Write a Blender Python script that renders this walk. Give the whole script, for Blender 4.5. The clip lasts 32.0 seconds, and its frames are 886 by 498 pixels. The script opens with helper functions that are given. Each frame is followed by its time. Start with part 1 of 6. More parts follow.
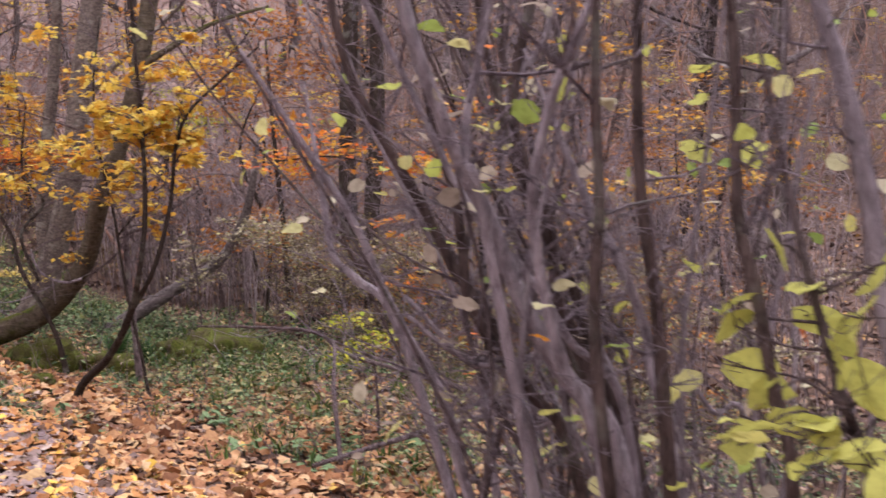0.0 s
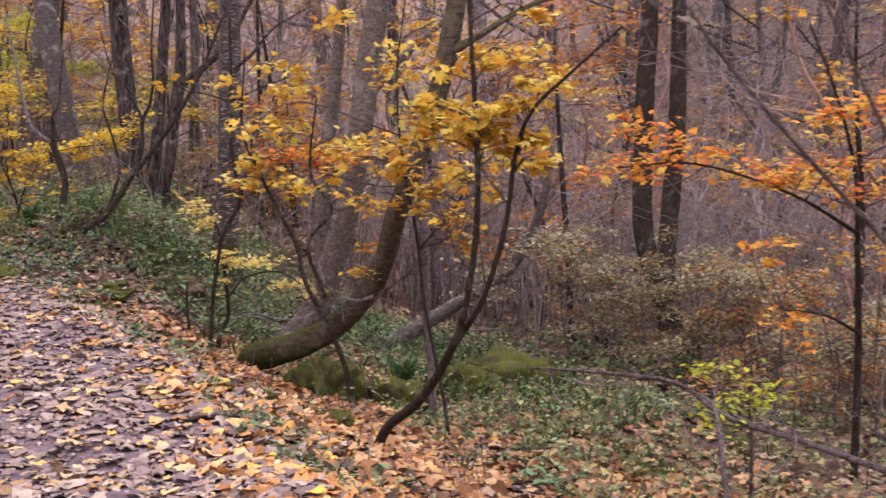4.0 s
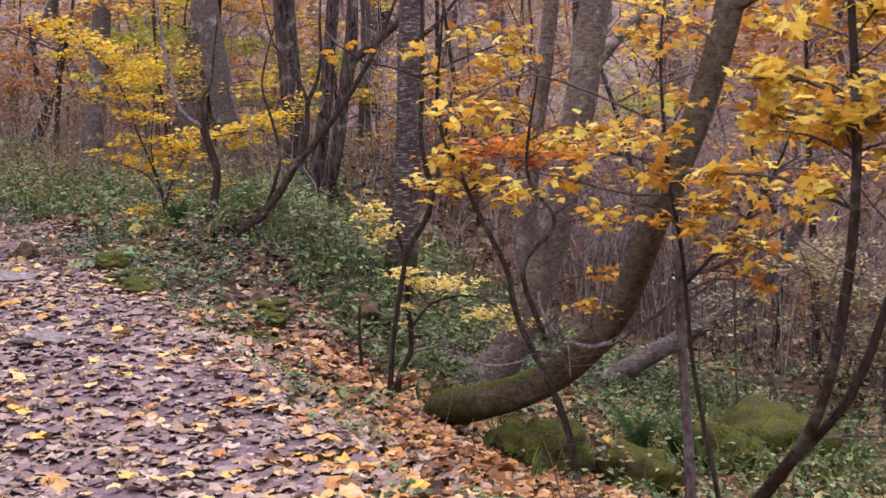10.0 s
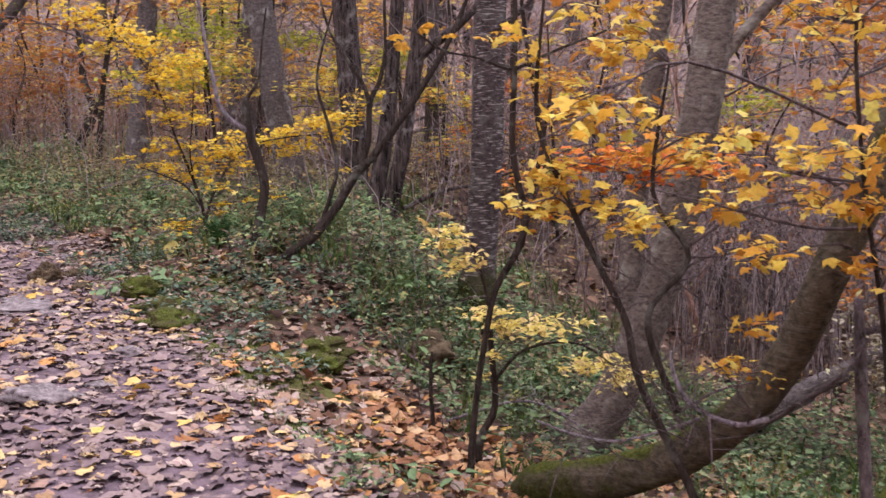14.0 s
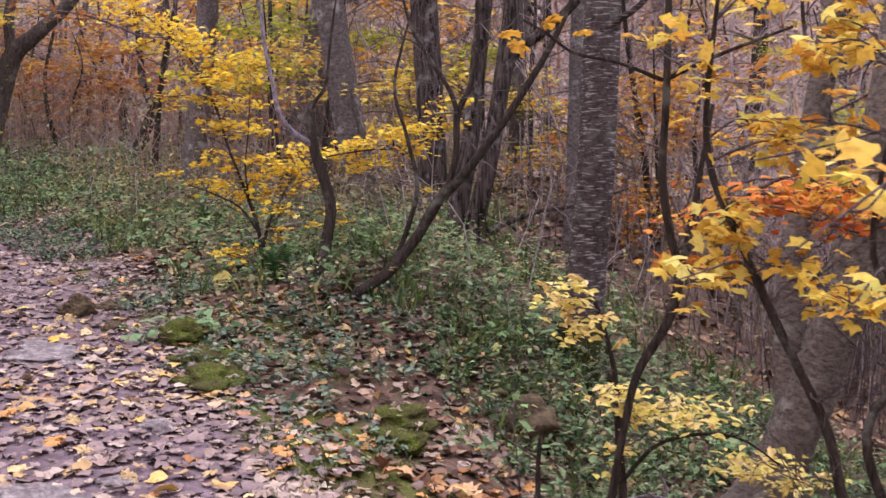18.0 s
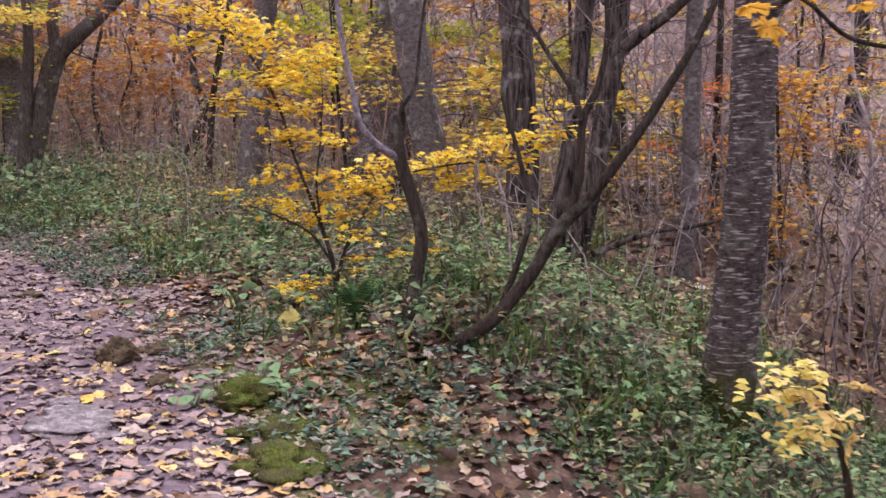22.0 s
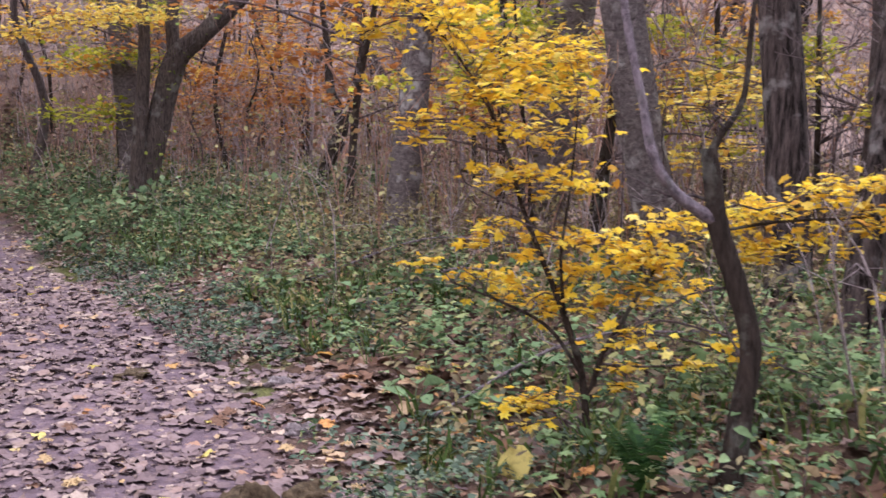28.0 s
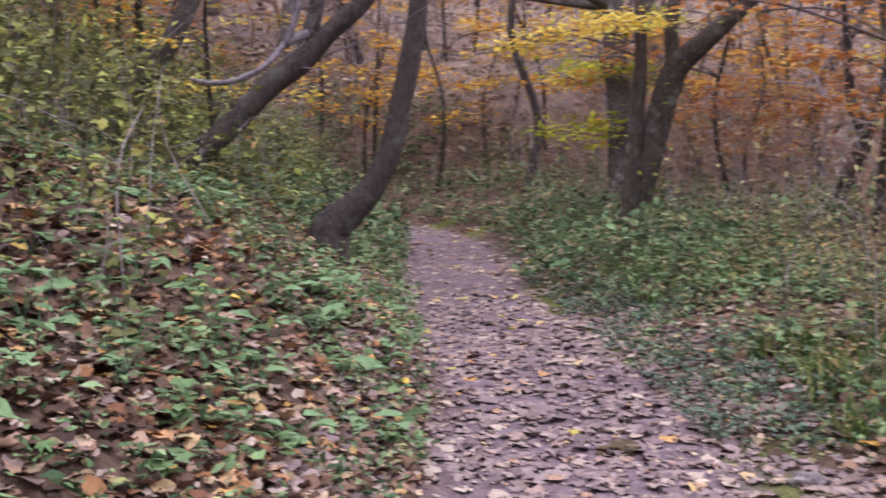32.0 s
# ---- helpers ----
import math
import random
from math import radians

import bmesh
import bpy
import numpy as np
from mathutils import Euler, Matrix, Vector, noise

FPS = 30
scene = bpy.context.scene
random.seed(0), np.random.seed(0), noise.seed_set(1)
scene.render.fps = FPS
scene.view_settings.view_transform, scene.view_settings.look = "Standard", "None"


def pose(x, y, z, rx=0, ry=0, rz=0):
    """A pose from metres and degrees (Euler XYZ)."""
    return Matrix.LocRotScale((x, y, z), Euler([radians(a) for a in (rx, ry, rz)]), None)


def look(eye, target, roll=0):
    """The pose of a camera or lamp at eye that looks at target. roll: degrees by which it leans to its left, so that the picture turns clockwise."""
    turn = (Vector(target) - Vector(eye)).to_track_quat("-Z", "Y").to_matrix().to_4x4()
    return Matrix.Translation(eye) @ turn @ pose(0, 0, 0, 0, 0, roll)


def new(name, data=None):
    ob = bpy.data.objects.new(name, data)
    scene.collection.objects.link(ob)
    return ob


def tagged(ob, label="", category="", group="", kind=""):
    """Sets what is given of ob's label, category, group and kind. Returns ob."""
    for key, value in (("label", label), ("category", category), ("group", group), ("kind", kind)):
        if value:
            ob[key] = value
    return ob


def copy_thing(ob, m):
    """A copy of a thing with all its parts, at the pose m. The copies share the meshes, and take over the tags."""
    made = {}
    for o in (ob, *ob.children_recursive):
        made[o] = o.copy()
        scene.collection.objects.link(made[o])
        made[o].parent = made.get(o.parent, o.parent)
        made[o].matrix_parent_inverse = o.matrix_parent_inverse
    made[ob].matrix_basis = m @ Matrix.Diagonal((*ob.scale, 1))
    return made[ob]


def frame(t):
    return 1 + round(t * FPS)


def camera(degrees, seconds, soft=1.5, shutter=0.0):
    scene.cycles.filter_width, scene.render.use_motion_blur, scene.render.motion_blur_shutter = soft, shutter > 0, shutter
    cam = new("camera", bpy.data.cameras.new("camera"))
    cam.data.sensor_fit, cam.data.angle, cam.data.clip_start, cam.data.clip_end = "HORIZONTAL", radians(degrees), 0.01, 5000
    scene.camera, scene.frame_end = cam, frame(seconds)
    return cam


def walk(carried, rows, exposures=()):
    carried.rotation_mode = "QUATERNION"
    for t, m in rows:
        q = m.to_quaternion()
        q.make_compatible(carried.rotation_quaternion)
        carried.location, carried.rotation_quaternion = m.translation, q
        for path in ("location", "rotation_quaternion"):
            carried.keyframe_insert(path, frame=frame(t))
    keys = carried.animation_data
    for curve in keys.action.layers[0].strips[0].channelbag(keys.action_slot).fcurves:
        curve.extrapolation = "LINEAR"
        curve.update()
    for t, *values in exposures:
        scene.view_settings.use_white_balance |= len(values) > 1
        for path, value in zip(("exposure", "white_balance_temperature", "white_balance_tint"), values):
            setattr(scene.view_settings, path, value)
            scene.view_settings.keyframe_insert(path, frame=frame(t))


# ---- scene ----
# ---- the camera and its walk ----
cam = camera(39.92, 32.0, soft=1.5, shutter=0.6)
# seconds, x, y, z, pitch, roll, yaw
PATH = [
    (0, 0.000, 0.000, 0.000, -5.58, 1.00, -0.00),
    (1, -0.251, 0.385, 0.025, -5.35, 0.47, 2.96),
    (2, -0.482, 0.754, 0.008, -5.38, 0.43, 5.44),
    (3, -0.717, 1.168, 0.004, -5.41, 0.37, 7.96),
    (4, -0.953, 1.584, 0.019, -5.49, 0.49, 10.63),
    (4.5, -1.057, 1.782, 0.005, -5.59, 0.55, 11.88),
    (6.5, -1.462, 2.538, 0.032, -6.30, 0.28, 14.83),
    (7, -1.537, 2.730, 0.021, -6.39, 0.31, 15.26),
    (8, -1.704, 3.126, 0.010, -6.18, 0.32, 16.11),
    (9, -1.864, 3.534, 0.037, -6.18, 0.29, 17.17),
    (10, -2.040, 3.939, 0.036, -6.21, 0.20, 18.03),
    (11, -2.170, 4.310, 0.043, -6.18, 0.23, 18.65),
    (12, -2.330, 4.698, 0.008, -6.10, 0.09, 18.85),
    (13, -2.549, 5.111, 0.040, -6.09, -0.03, 19.48),
    (14, -2.748, 5.485, 0.045, -6.13, 0.07, 20.84),
    (15, -2.981, 5.857, 0.078, -6.14, 0.01, 21.92),
    (15.5, -3.083, 6.033, 0.094, -6.10, -0.16, 22.37),
    (17.5, -3.435, 6.747, 0.122, -6.17, -0.56, 23.56),
    (18, -3.536, 6.917, 0.141, -6.18, -0.46, 24.01),
    (19, -3.772, 7.250, 0.159, -6.28, -0.34, 24.98),
    (20, -4.031, 7.598, 0.196, -6.31, -0.36, 25.54),
    (21, -4.251, 7.885, 0.181, -6.27, -0.36, 25.96),
    (22, -4.506, 8.179, 0.194, -6.30, -0.17, 26.36),
    (23, -4.807, 8.477, 0.232, -6.34, 0.05, 27.51),
    (24, -5.151, 8.798, 0.198, -6.20, -0.12, 28.73),
    (25, -5.455, 9.169, 0.232, -6.06, -0.49, 29.48),
    (25.5, -5.590, 9.356, 0.242, -6.08, -0.35, 29.73),
    (27.5, -6.259, 10.092, 0.278, -6.00, -0.36, 30.87),
    (28, -6.431, 10.246, 0.279, -5.98, -0.33, 31.65),
    (28.5, -6.607, 10.381, 0.272, -5.82, -0.31, 32.88),
    (29, -6.768, 10.506, 0.280, -5.55, -0.36, 34.45),
    (29.5, -6.927, 10.644, 0.313, -5.45, -0.27, 36.65),
    (30, -7.058, 10.772, 0.325, -5.41, -0.17, 39.37),
    (30.5, -7.197, 10.918, 0.306, -5.38, -0.10, 42.60),
    (31, -7.325, 11.050, 0.277, -5.32, -0.02, 45.66),
    (31.5, -7.449, 11.183, 0.271, -5.28, 0.06, 49.84),
    (32, -7.561, 11.314, 0.278, -5.22, 0.34, 54.27),
]
walk(cam, [(t, pose(x, y, z, 90 + pitch, roll, yaw)) for t, x, y, z, pitch, roll, yaw in PATH],
     exposures=[(0.0, 1.5 - 0.12, 6240, 17), (15.0, 1.5 - 0.08, 6080, 17), (22.0, 1.5 + 0.03, 5930, 16), (32.0, 1.5 + 0.06, 5760, 13)])

# ---- light: an overcast sky over a bare autumn wood ----
world = bpy.data.worlds.new("overcast_sky")
scene.world = world
world.use_nodes = True
wn, wl = world.node_tree.nodes, world.node_tree.links
sky = wn.new("ShaderNodeTexSky")
sky.sky_type, sky.sun_disc = "NISHITA", False
sky.sun_elevation, sky.sun_rotation = radians(38), radians(200)
sky.air_density, sky.dust_density = 1.0, 4.0
haze = wn.new("ShaderNodeMix")
haze.data_type = "RGBA"
haze.inputs["Factor"].default_value = 0.75
haze.inputs["B"].default_value = (6.2, 6.0, 5.7, 1)
wl.new(sky.outputs["Color"], haze.inputs["A"])
wl.new(haze.outputs["Result"], wn["Background"].inputs["Color"])
wn["Background"].inputs["Strength"].default_value = 0.15
sun_data = bpy.data.lights.new("sun", "SUN")
sun_data.energy, sun_data.angle, sun_data.color = 1.3, radians(40), (1.0, 0.96, 0.9)
sun = new("sun", sun_data)
sun.matrix_world = look((0, 0, 30), (-6, -16, 0))


# ---- materials ----
def nodes_of(name):
    m = bpy.data.materials.new(name)
    m.use_nodes = True
    nt = m.node_tree
    return m, nt, nt.nodes["Principled BSDF"]


def ramp(nt, source, stops):
    r = nt.nodes.new("ShaderNodeValToRGB")
    while len(r.color_ramp.elements) < len(stops):
        r.color_ramp.elements.new(0.5)
    for e, (at, col) in zip(r.color_ramp.elements, stops):
        e.position, e.color = at, (*col, 1)
    nt.links.new(source, r.inputs["Fac"])
    return r.outputs["Color"]


def noise_tex(nt, scale, detail=4.0, stretch=None, rough=0.6):
    tc = nt.nodes.new("ShaderNodeTexCoord")
    n = nt.nodes.new("ShaderNodeTexNoise")
    n.inputs["Scale"].default_value, n.inputs["Detail"].default_value = scale, detail
    n.inputs["Roughness"].default_value = rough
    if stretch:
        mp = nt.nodes.new("ShaderNodeMapping")
        mp.inputs["Scale"].default_value = stretch
        nt.links.new(tc.outputs["Object"], mp.inputs["Vector"])
        nt.links.new(mp.outputs["Vector"], n.inputs["Vector"])
    else:
        nt.links.new(tc.outputs["Object"], n.inputs["Vector"])
    return n.outputs["Fac"]


def mixc(nt, fac, a, b, mode="MIX"):
    m = nt.nodes.new("ShaderNodeMix")
    m.data_type, m.blend_type = "RGBA", mode
    for sock, v in (("Factor", fac), ("A", a), ("B", b)):
        if isinstance(v, (int, float)):
            m.inputs[sock].default_value = v
        elif isinstance(v, tuple):
            m.inputs[sock].default_value = (*v, 1)
        else:
            nt.links.new(v, m.inputs[sock])
    return m.outputs["Result"]


def maths(nt, op, a, b=0.0):
    m = nt.nodes.new("ShaderNodeMath")
    m.operation = op
    for i, v in enumerate((a, b)):
        if isinstance(v, (int, float)):
            m.inputs[i].default_value = v
        else:
            nt.links.new(v, m.inputs[i])
    return m.outputs[0]


def bump(nt, bsdf, height, strength, distance):
    b = nt.nodes.new("ShaderNodeBump")
    b.inputs["Strength"].default_value, b.inputs["Distance"].default_value = strength, distance
    nt.links.new(height, b.inputs["Height"])
    nt.links.new(b.outputs["Normal"], bsdf.inputs["Normal"])


def bark(name, dark, light, stretch=(9, 9, 1.6), blotch=(0.3, 0.3, 0.28), blotch_amount=0.35, moss=0.0, rings=0.0, foot=None, edge=(0.3, 0.62)):
    """Bark: furrows along the stem, pale lichen blotches, and moss on what faces up."""
    m, nt, bsdf = nodes_of(name)
    furrow = noise_tex(nt, 6.0, 6.0, stretch, 0.7)
    col = ramp(nt, furrow, [(edge[0], dark), (edge[1], light)])
    spots = noise_tex(nt, 5.0, 5.0)
    col = mixc(nt, maths(nt, "MULTIPLY", ramp(nt, spots, [(0.56, (0, 0, 0)), (0.66, (1, 1, 1))]), blotch_amount), col, blotch)
    if rings:
        band = noise_tex(nt, 5.0, 3.0, (2.2, 2.2, 16.0), 0.55)
        col = mixc(nt, maths(nt, "MULTIPLY", ramp(nt, band, [(0.56, (0, 0, 0)), (0.62, (1, 1, 1))]), rings), col, (0.38, 0.33, 0.335))
        dim = noise_tex(nt, 3.0, 3.0, (2.0, 2.0, 12.0))
        col = mixc(nt, maths(nt, "MULTIPLY", ramp(nt, dim, [(0.6, (0, 0, 0)), (0.66, (1, 1, 1))]), 0.6), col, (0.035, 0.028, 0.03))
    if moss:
        geo = nt.nodes.new("ShaderNodeNewGeometry")
        sep = nt.nodes.new("ShaderNodeSeparateXYZ")
        nt.links.new(geo.outputs["Normal"], sep.inputs[0])
        patch = maths(nt, "ADD", maths(nt, "MULTIPLY", sep.outputs["Z"], 0.45), noise_tex(nt, 3.5, 5.0))
        where = ramp(nt, patch, [(0.74 - 0.3 * moss, (0, 0, 0)), (0.86 - 0.3 * moss, (1, 1, 1))])
        green = ramp(nt, noise_tex(nt, 40.0, 4.0), [(0.3, (0.028, 0.035, 0.006)), (0.7, (0.11, 0.115, 0.02))])
        col = mixc(nt, where, col, green)
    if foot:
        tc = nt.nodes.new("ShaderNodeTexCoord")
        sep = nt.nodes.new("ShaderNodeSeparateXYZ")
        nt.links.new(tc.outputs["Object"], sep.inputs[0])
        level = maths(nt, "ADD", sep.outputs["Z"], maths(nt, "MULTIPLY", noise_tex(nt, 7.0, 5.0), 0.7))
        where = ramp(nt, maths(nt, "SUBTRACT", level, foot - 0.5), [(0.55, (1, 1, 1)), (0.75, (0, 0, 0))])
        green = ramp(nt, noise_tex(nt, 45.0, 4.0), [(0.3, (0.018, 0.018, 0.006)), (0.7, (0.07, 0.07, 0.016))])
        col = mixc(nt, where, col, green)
    nt.links.new(col, bsdf.inputs["Base Color"])
    bsdf.inputs["Roughness"].default_value = 0.95
    bsdf.inputs["Specular IOR Level"].default_value = 0.12
    bump(nt, bsdf, furrow, 1.0, 0.05)
    return m


def leafy(name, stops, through_light=0.42, rough=0.65):
    """Leaves: each one takes its own tint, with veins and blotches in it; light passes through."""
    m, nt, bsdf = nodes_of(name)
    geo = nt.nodes.new("ShaderNodeNewGeometry")
    col = ramp(nt, geo.outputs["Random Per Island"], stops)
    col = mixc(nt, 0.45, col, ramp(nt, noise_tex(nt, 45.0, 4.0), [(0.3, (0.34, 0.28, 0.24)), (0.55, (1, 1, 1))]), "MULTIPLY")
    nt.links.new(col, bsdf.inputs["Base Color"])
    bsdf.inputs["Roughness"].default_value = rough
    bsdf.inputs["Specular IOR Level"].default_value = 0.12
    tr = nt.nodes.new("ShaderNodeBsdfTranslucent")
    nt.links.new(col, tr.inputs["Color"])
    mx = nt.nodes.new("ShaderNodeMixShader")
    mx.inputs[0].default_value = through_light
    nt.links.new(bsdf.outputs[0], mx.inputs[1])
    nt.links.new(tr.outputs[0], mx.inputs[2])
    nt.links.new(mx.outputs[0], nt.nodes["Material Output"].inputs["Surface"])
    return m


BARK_GREY = bark("grey_bark", (0.028, 0.021, 0.022), (0.14, 0.108, 0.11))
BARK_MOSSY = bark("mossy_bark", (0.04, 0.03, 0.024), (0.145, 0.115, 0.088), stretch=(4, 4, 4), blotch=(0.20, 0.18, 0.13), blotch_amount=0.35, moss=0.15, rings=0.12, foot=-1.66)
BARK_OLIVE = bark("olive_bark", (0.06, 0.045, 0.041), (0.235, 0.185, 0.172), stretch=(4, 4, 7), blotch=(0.40, 0.37, 0.34), blotch_amount=0.6)
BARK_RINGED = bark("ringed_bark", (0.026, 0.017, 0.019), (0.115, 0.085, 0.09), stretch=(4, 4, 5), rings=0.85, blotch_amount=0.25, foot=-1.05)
BARK_FURROWED = bark("furrowed_bark", (0.010, 0.007, 0.007), (0.125, 0.093, 0.093), stretch=(5, 5, 0.55), blotch=(0.34, 0.31, 0.32), blotch_amount=0.5, edge=(0.4, 0.64))
BARK_PALE = bark("pale_bark", (0.045, 0.034, 0.037), (0.19, 0.155, 0.16), stretch=(4, 4, 6), blotch=(0.38, 0.35, 0.36), blotch_amount=0.8)
BARK_DARK = bark("dark_bark", (0.013, 0.009, 0.009), (0.072, 0.052, 0.046))
BARK_FORKED = bark("dark_brown_bark", (0.022, 0.016, 0.016), (0.125, 0.095, 0.088))
TWIG = bark("twig_bark", (0.03, 0.02, 0.022), (0.20, 0.15, 0.165), stretch=(6, 6, 3))
BRUSH_RED = bark("reddish_brush", (0.15, 0.08, 0.065), (0.44, 0.26, 0.215), stretch=(2, 2, 2))
BRUSH = bark("violet_brush", (0.14, 0.105, 0.115), (0.44, 0.355, 0.385), stretch=(2, 2, 2))
TWIG_PALE = bark("pale_twig_bark", (0.06, 0.045, 0.06), (0.36, 0.29, 0.35), stretch=(6, 6, 3))
STEM_LILAC = bark("lilac_grey_bark", (0.10, 0.078, 0.095), (0.40, 0.33, 0.385), stretch=(5, 5, 1.5), blotch=(0.5, 0.44, 0.48))
STEM_BROWN = bark("brown_stem_bark", (0.03, 0.02, 0.02), (0.15, 0.105, 0.105), stretch=(6, 6, 1.5))

YELLOW = leafy("yellow_leaves", [(0.0, (0.46, 0.22, 0.03)), (0.2, (0.64, 0.40, 0.06)), (0.6, (0.74, 0.53, 0.09)), (0.9, (0.78, 0.65, 0.20)), (0.97, (0.54, 0.49, 0.08)), (1.0, (0.62, 0.24, 0.04))])
GOLD = leafy("golden_yellow_leaves", [(0.0, (0.64, 0.36, 0.025)), (0.3, (0.78, 0.51, 0.035)), (0.75, (0.82, 0.60, 0.045)), (1.0, (0.82, 0.66, 0.10))], 0.5)
AMBER = leafy("amber_leaves", [(0.0, (0.34, 0.13, 0.025)), (0.3, (0.56, 0.26, 0.04)), (0.65, (0.70, 0.38, 0.05)), (1.0, (0.76, 0.54, 0.12))])
ORANGE = leafy("orange_leaves", [(0.0, (0.52, 0.11, 0.03)), (0.4, (0.72, 0.22, 0.04)), (0.8, (0.78, 0.36, 0.06)), (1.0, (0.62, 0.12, 0.05))])
RUST = leafy("rust_leaves", [(0.0, (0.24, 0.085, 0.03)), (0.5, (0.42, 0.16, 0.05)), (0.85, (0.56, 0.25, 0.07)), (1.0, (0.62, 0.36, 0.08))])
PALE_YELLOW = leafy("pale_yellow_leaves", [(0.0, (0.62, 0.50, 0.13)), (0.5, (0.78, 0.66, 0.22)), (1.0, (0.80, 0.60, 0.30))])
WITHERED = leafy("withered_leaves", [(0.0, (0.40, 0.20, 0.06)), (0.5, (0.62, 0.42, 0.14)), (1.0, (0.72, 0.56, 0.26))])
LIME = leafy("lime_leaves", [(0.0, (0.24, 0.28, 0.03)), (0.5, (0.42, 0.42, 0.045)), (1.0, (0.58, 0.52, 0.06))])
BUSH_GREEN = leafy("fading_green_leaves", [(0.0, (0.22, 0.30, 0.08)), (0.4, (0.40, 0.44, 0.10)), (0.7, (0.58, 0.54, 0.16)), (1.0, (0.66, 0.62, 0.34))])
LITTER_DULL = leafy("dull_leaf_litter", [(0.0, (0.13, 0.088, 0.10)), (0.5, (0.20, 0.138, 0.148)), (0.9, (0.28, 0.20, 0.20)), (1.0, (0.34, 0.19, 0.13))], 0.06)
LITTER_GOLD = leafy("golden_leaf_litter", [(0.0, (0.26, 0.15, 0.085)), (0.4, (0.42, 0.27, 0.14)), (0.75, (0.55, 0.40, 0.23)), (1.0, (0.58, 0.36, 0.08))], 0.08)
LITTER_RUST = leafy("rust_leaf_litter", [(0.0, (0.14, 0.06, 0.035)), (0.4, (0.31, 0.14, 0.07)), (0.75, (0.45, 0.25, 0.13)), (0.95, (0.55, 0.37, 0.22)), (1.0, (0.60, 0.38, 0.06))], 0.08)
FADED = leafy("faded_leaves", [(0.0, (0.22, 0.17, 0.14)), (0.4, (0.42, 0.34, 0.29)), (0.75, (0.55, 0.50, 0.38)), (1.0, (0.52, 0.50, 0.22))])
HERB = leafy("herb_leaves", [(0.0, (0.025, 0.042, 0.02)), (0.3, (0.075, 0.115, 0.055)), (0.58, (0.155, 0.22, 0.11)), (0.8, (0.26, 0.34, 0.175)), (0.82, (0.18, 0.125, 0.08)), (0.93, (0.27, 0.20, 0.12)), (1.0, (0.36, 0.38, 0.18))], 0.25)
HERB_DARK = leafy("dark_herb_leaves", [(0.0, (0.03, 0.048, 0.024)), (0.5, (0.095, 0.13, 0.068)), (0.85, (0.18, 0.235, 0.12)), (1.0, (0.24, 0.18, 0.10))], 0.25)
HERB_FRESH = leafy("fresh_herb_leaves", [(0.0, (0.07, 0.115, 0.05)), (0.5, (0.15, 0.225, 0.10)), (0.9, (0.25, 0.34, 0.16)), (1.0, (0.32, 0.31, 0.12))], 0.3)
HERB_BLUE = leafy("bluish_herb_leaves", [(0.0, (0.03, 0.046, 0.035)), (0.5, (0.10, 0.14, 0.105)), (0.85, (0.20, 0.255, 0.19)), (1.0, (0.19, 0.14, 0.10))], 0.2)
SHRUB = leafy("shrub_leaves", [(0.0, (0.09, 0.07, 0.05)), (0.35, (0.19, 0.15, 0.095)), (0.7, (0.31, 0.255, 0.15)), (0.9, (0.40, 0.37, 0.16)), (1.0, (0.42, 0.22, 0.11))], 0.3)
IVY = leafy("ivy_leaves", [(0.0, (0.06, 0.08, 0.02)), (0.6, (0.15, 0.18, 0.04)), (1.0, (0.30, 0.32, 0.06))], 0.2)
SHRUB_OLIVE = leafy("olive_shrub_leaves", [(0.0, (0.04, 0.042, 0.02)), (0.4, (0.11, 0.11, 0.045)), (0.75, (0.21, 0.20, 0.08)), (0.93, (0.34, 0.36, 0.09)), (1.0, (0.30, 0.15, 0.07))], 0.3)
GRASS = leafy("grass_blades", [(0.0, (0.035, 0.065, 0.018)), (0.6, (0.09, 0.14, 0.035)), (1.0, (0.24, 0.22, 0.09))], 0.25)
FERN = leafy("fern_fronds", [(0.0, (0.014, 0.04, 0.012)), (1.0, (0.05, 0.10, 0.028))], 0.2)
LITTER_TAN = leafy("tan_leaf_litter", [(0.0, (0.15, 0.10, 0.097)), (0.3, (0.24, 0.165, 0.155)), (0.6, (0.33, 0.24, 0.215)), (0.88, (0.45, 0.345, 0.305)), (0.97, (0.48, 0.30, 0.12)), (1.0, (0.36, 0.14, 0.06))], 0.08)
LITTER_ORANGE = leafy("orange_leaf_litter", [(0.0, (0.24, 0.10, 0.045)), (0.35, (0.45, 0.20, 0.075)), (0.7, (0.60, 0.31, 0.12)), (0.9, (0.66, 0.44, 0.24)), (1.0, (0.68, 0.42, 0.06))], 0.08)
# lighter than the near litter: haze over the far slope put into the colour
LITTER_HAZED = leafy("hazed_leaf_litter", [(0.0, (0.18, 0.115, 0.10)), (0.5, (0.38, 0.26, 0.225)), (1.0, (0.56, 0.42, 0.385))], 0.05)
LITTER_BROWN = leafy("brown_leaf_litter", [(0.0, (0.035, 0.02, 0.017)), (0.4, (0.12, 0.066, 0.05)), (0.75, (0.25, 0.14, 0.10)), (0.93, (0.38, 0.26, 0.20)), (1.0, (0.50, 0.27, 0.06))], 0.05)


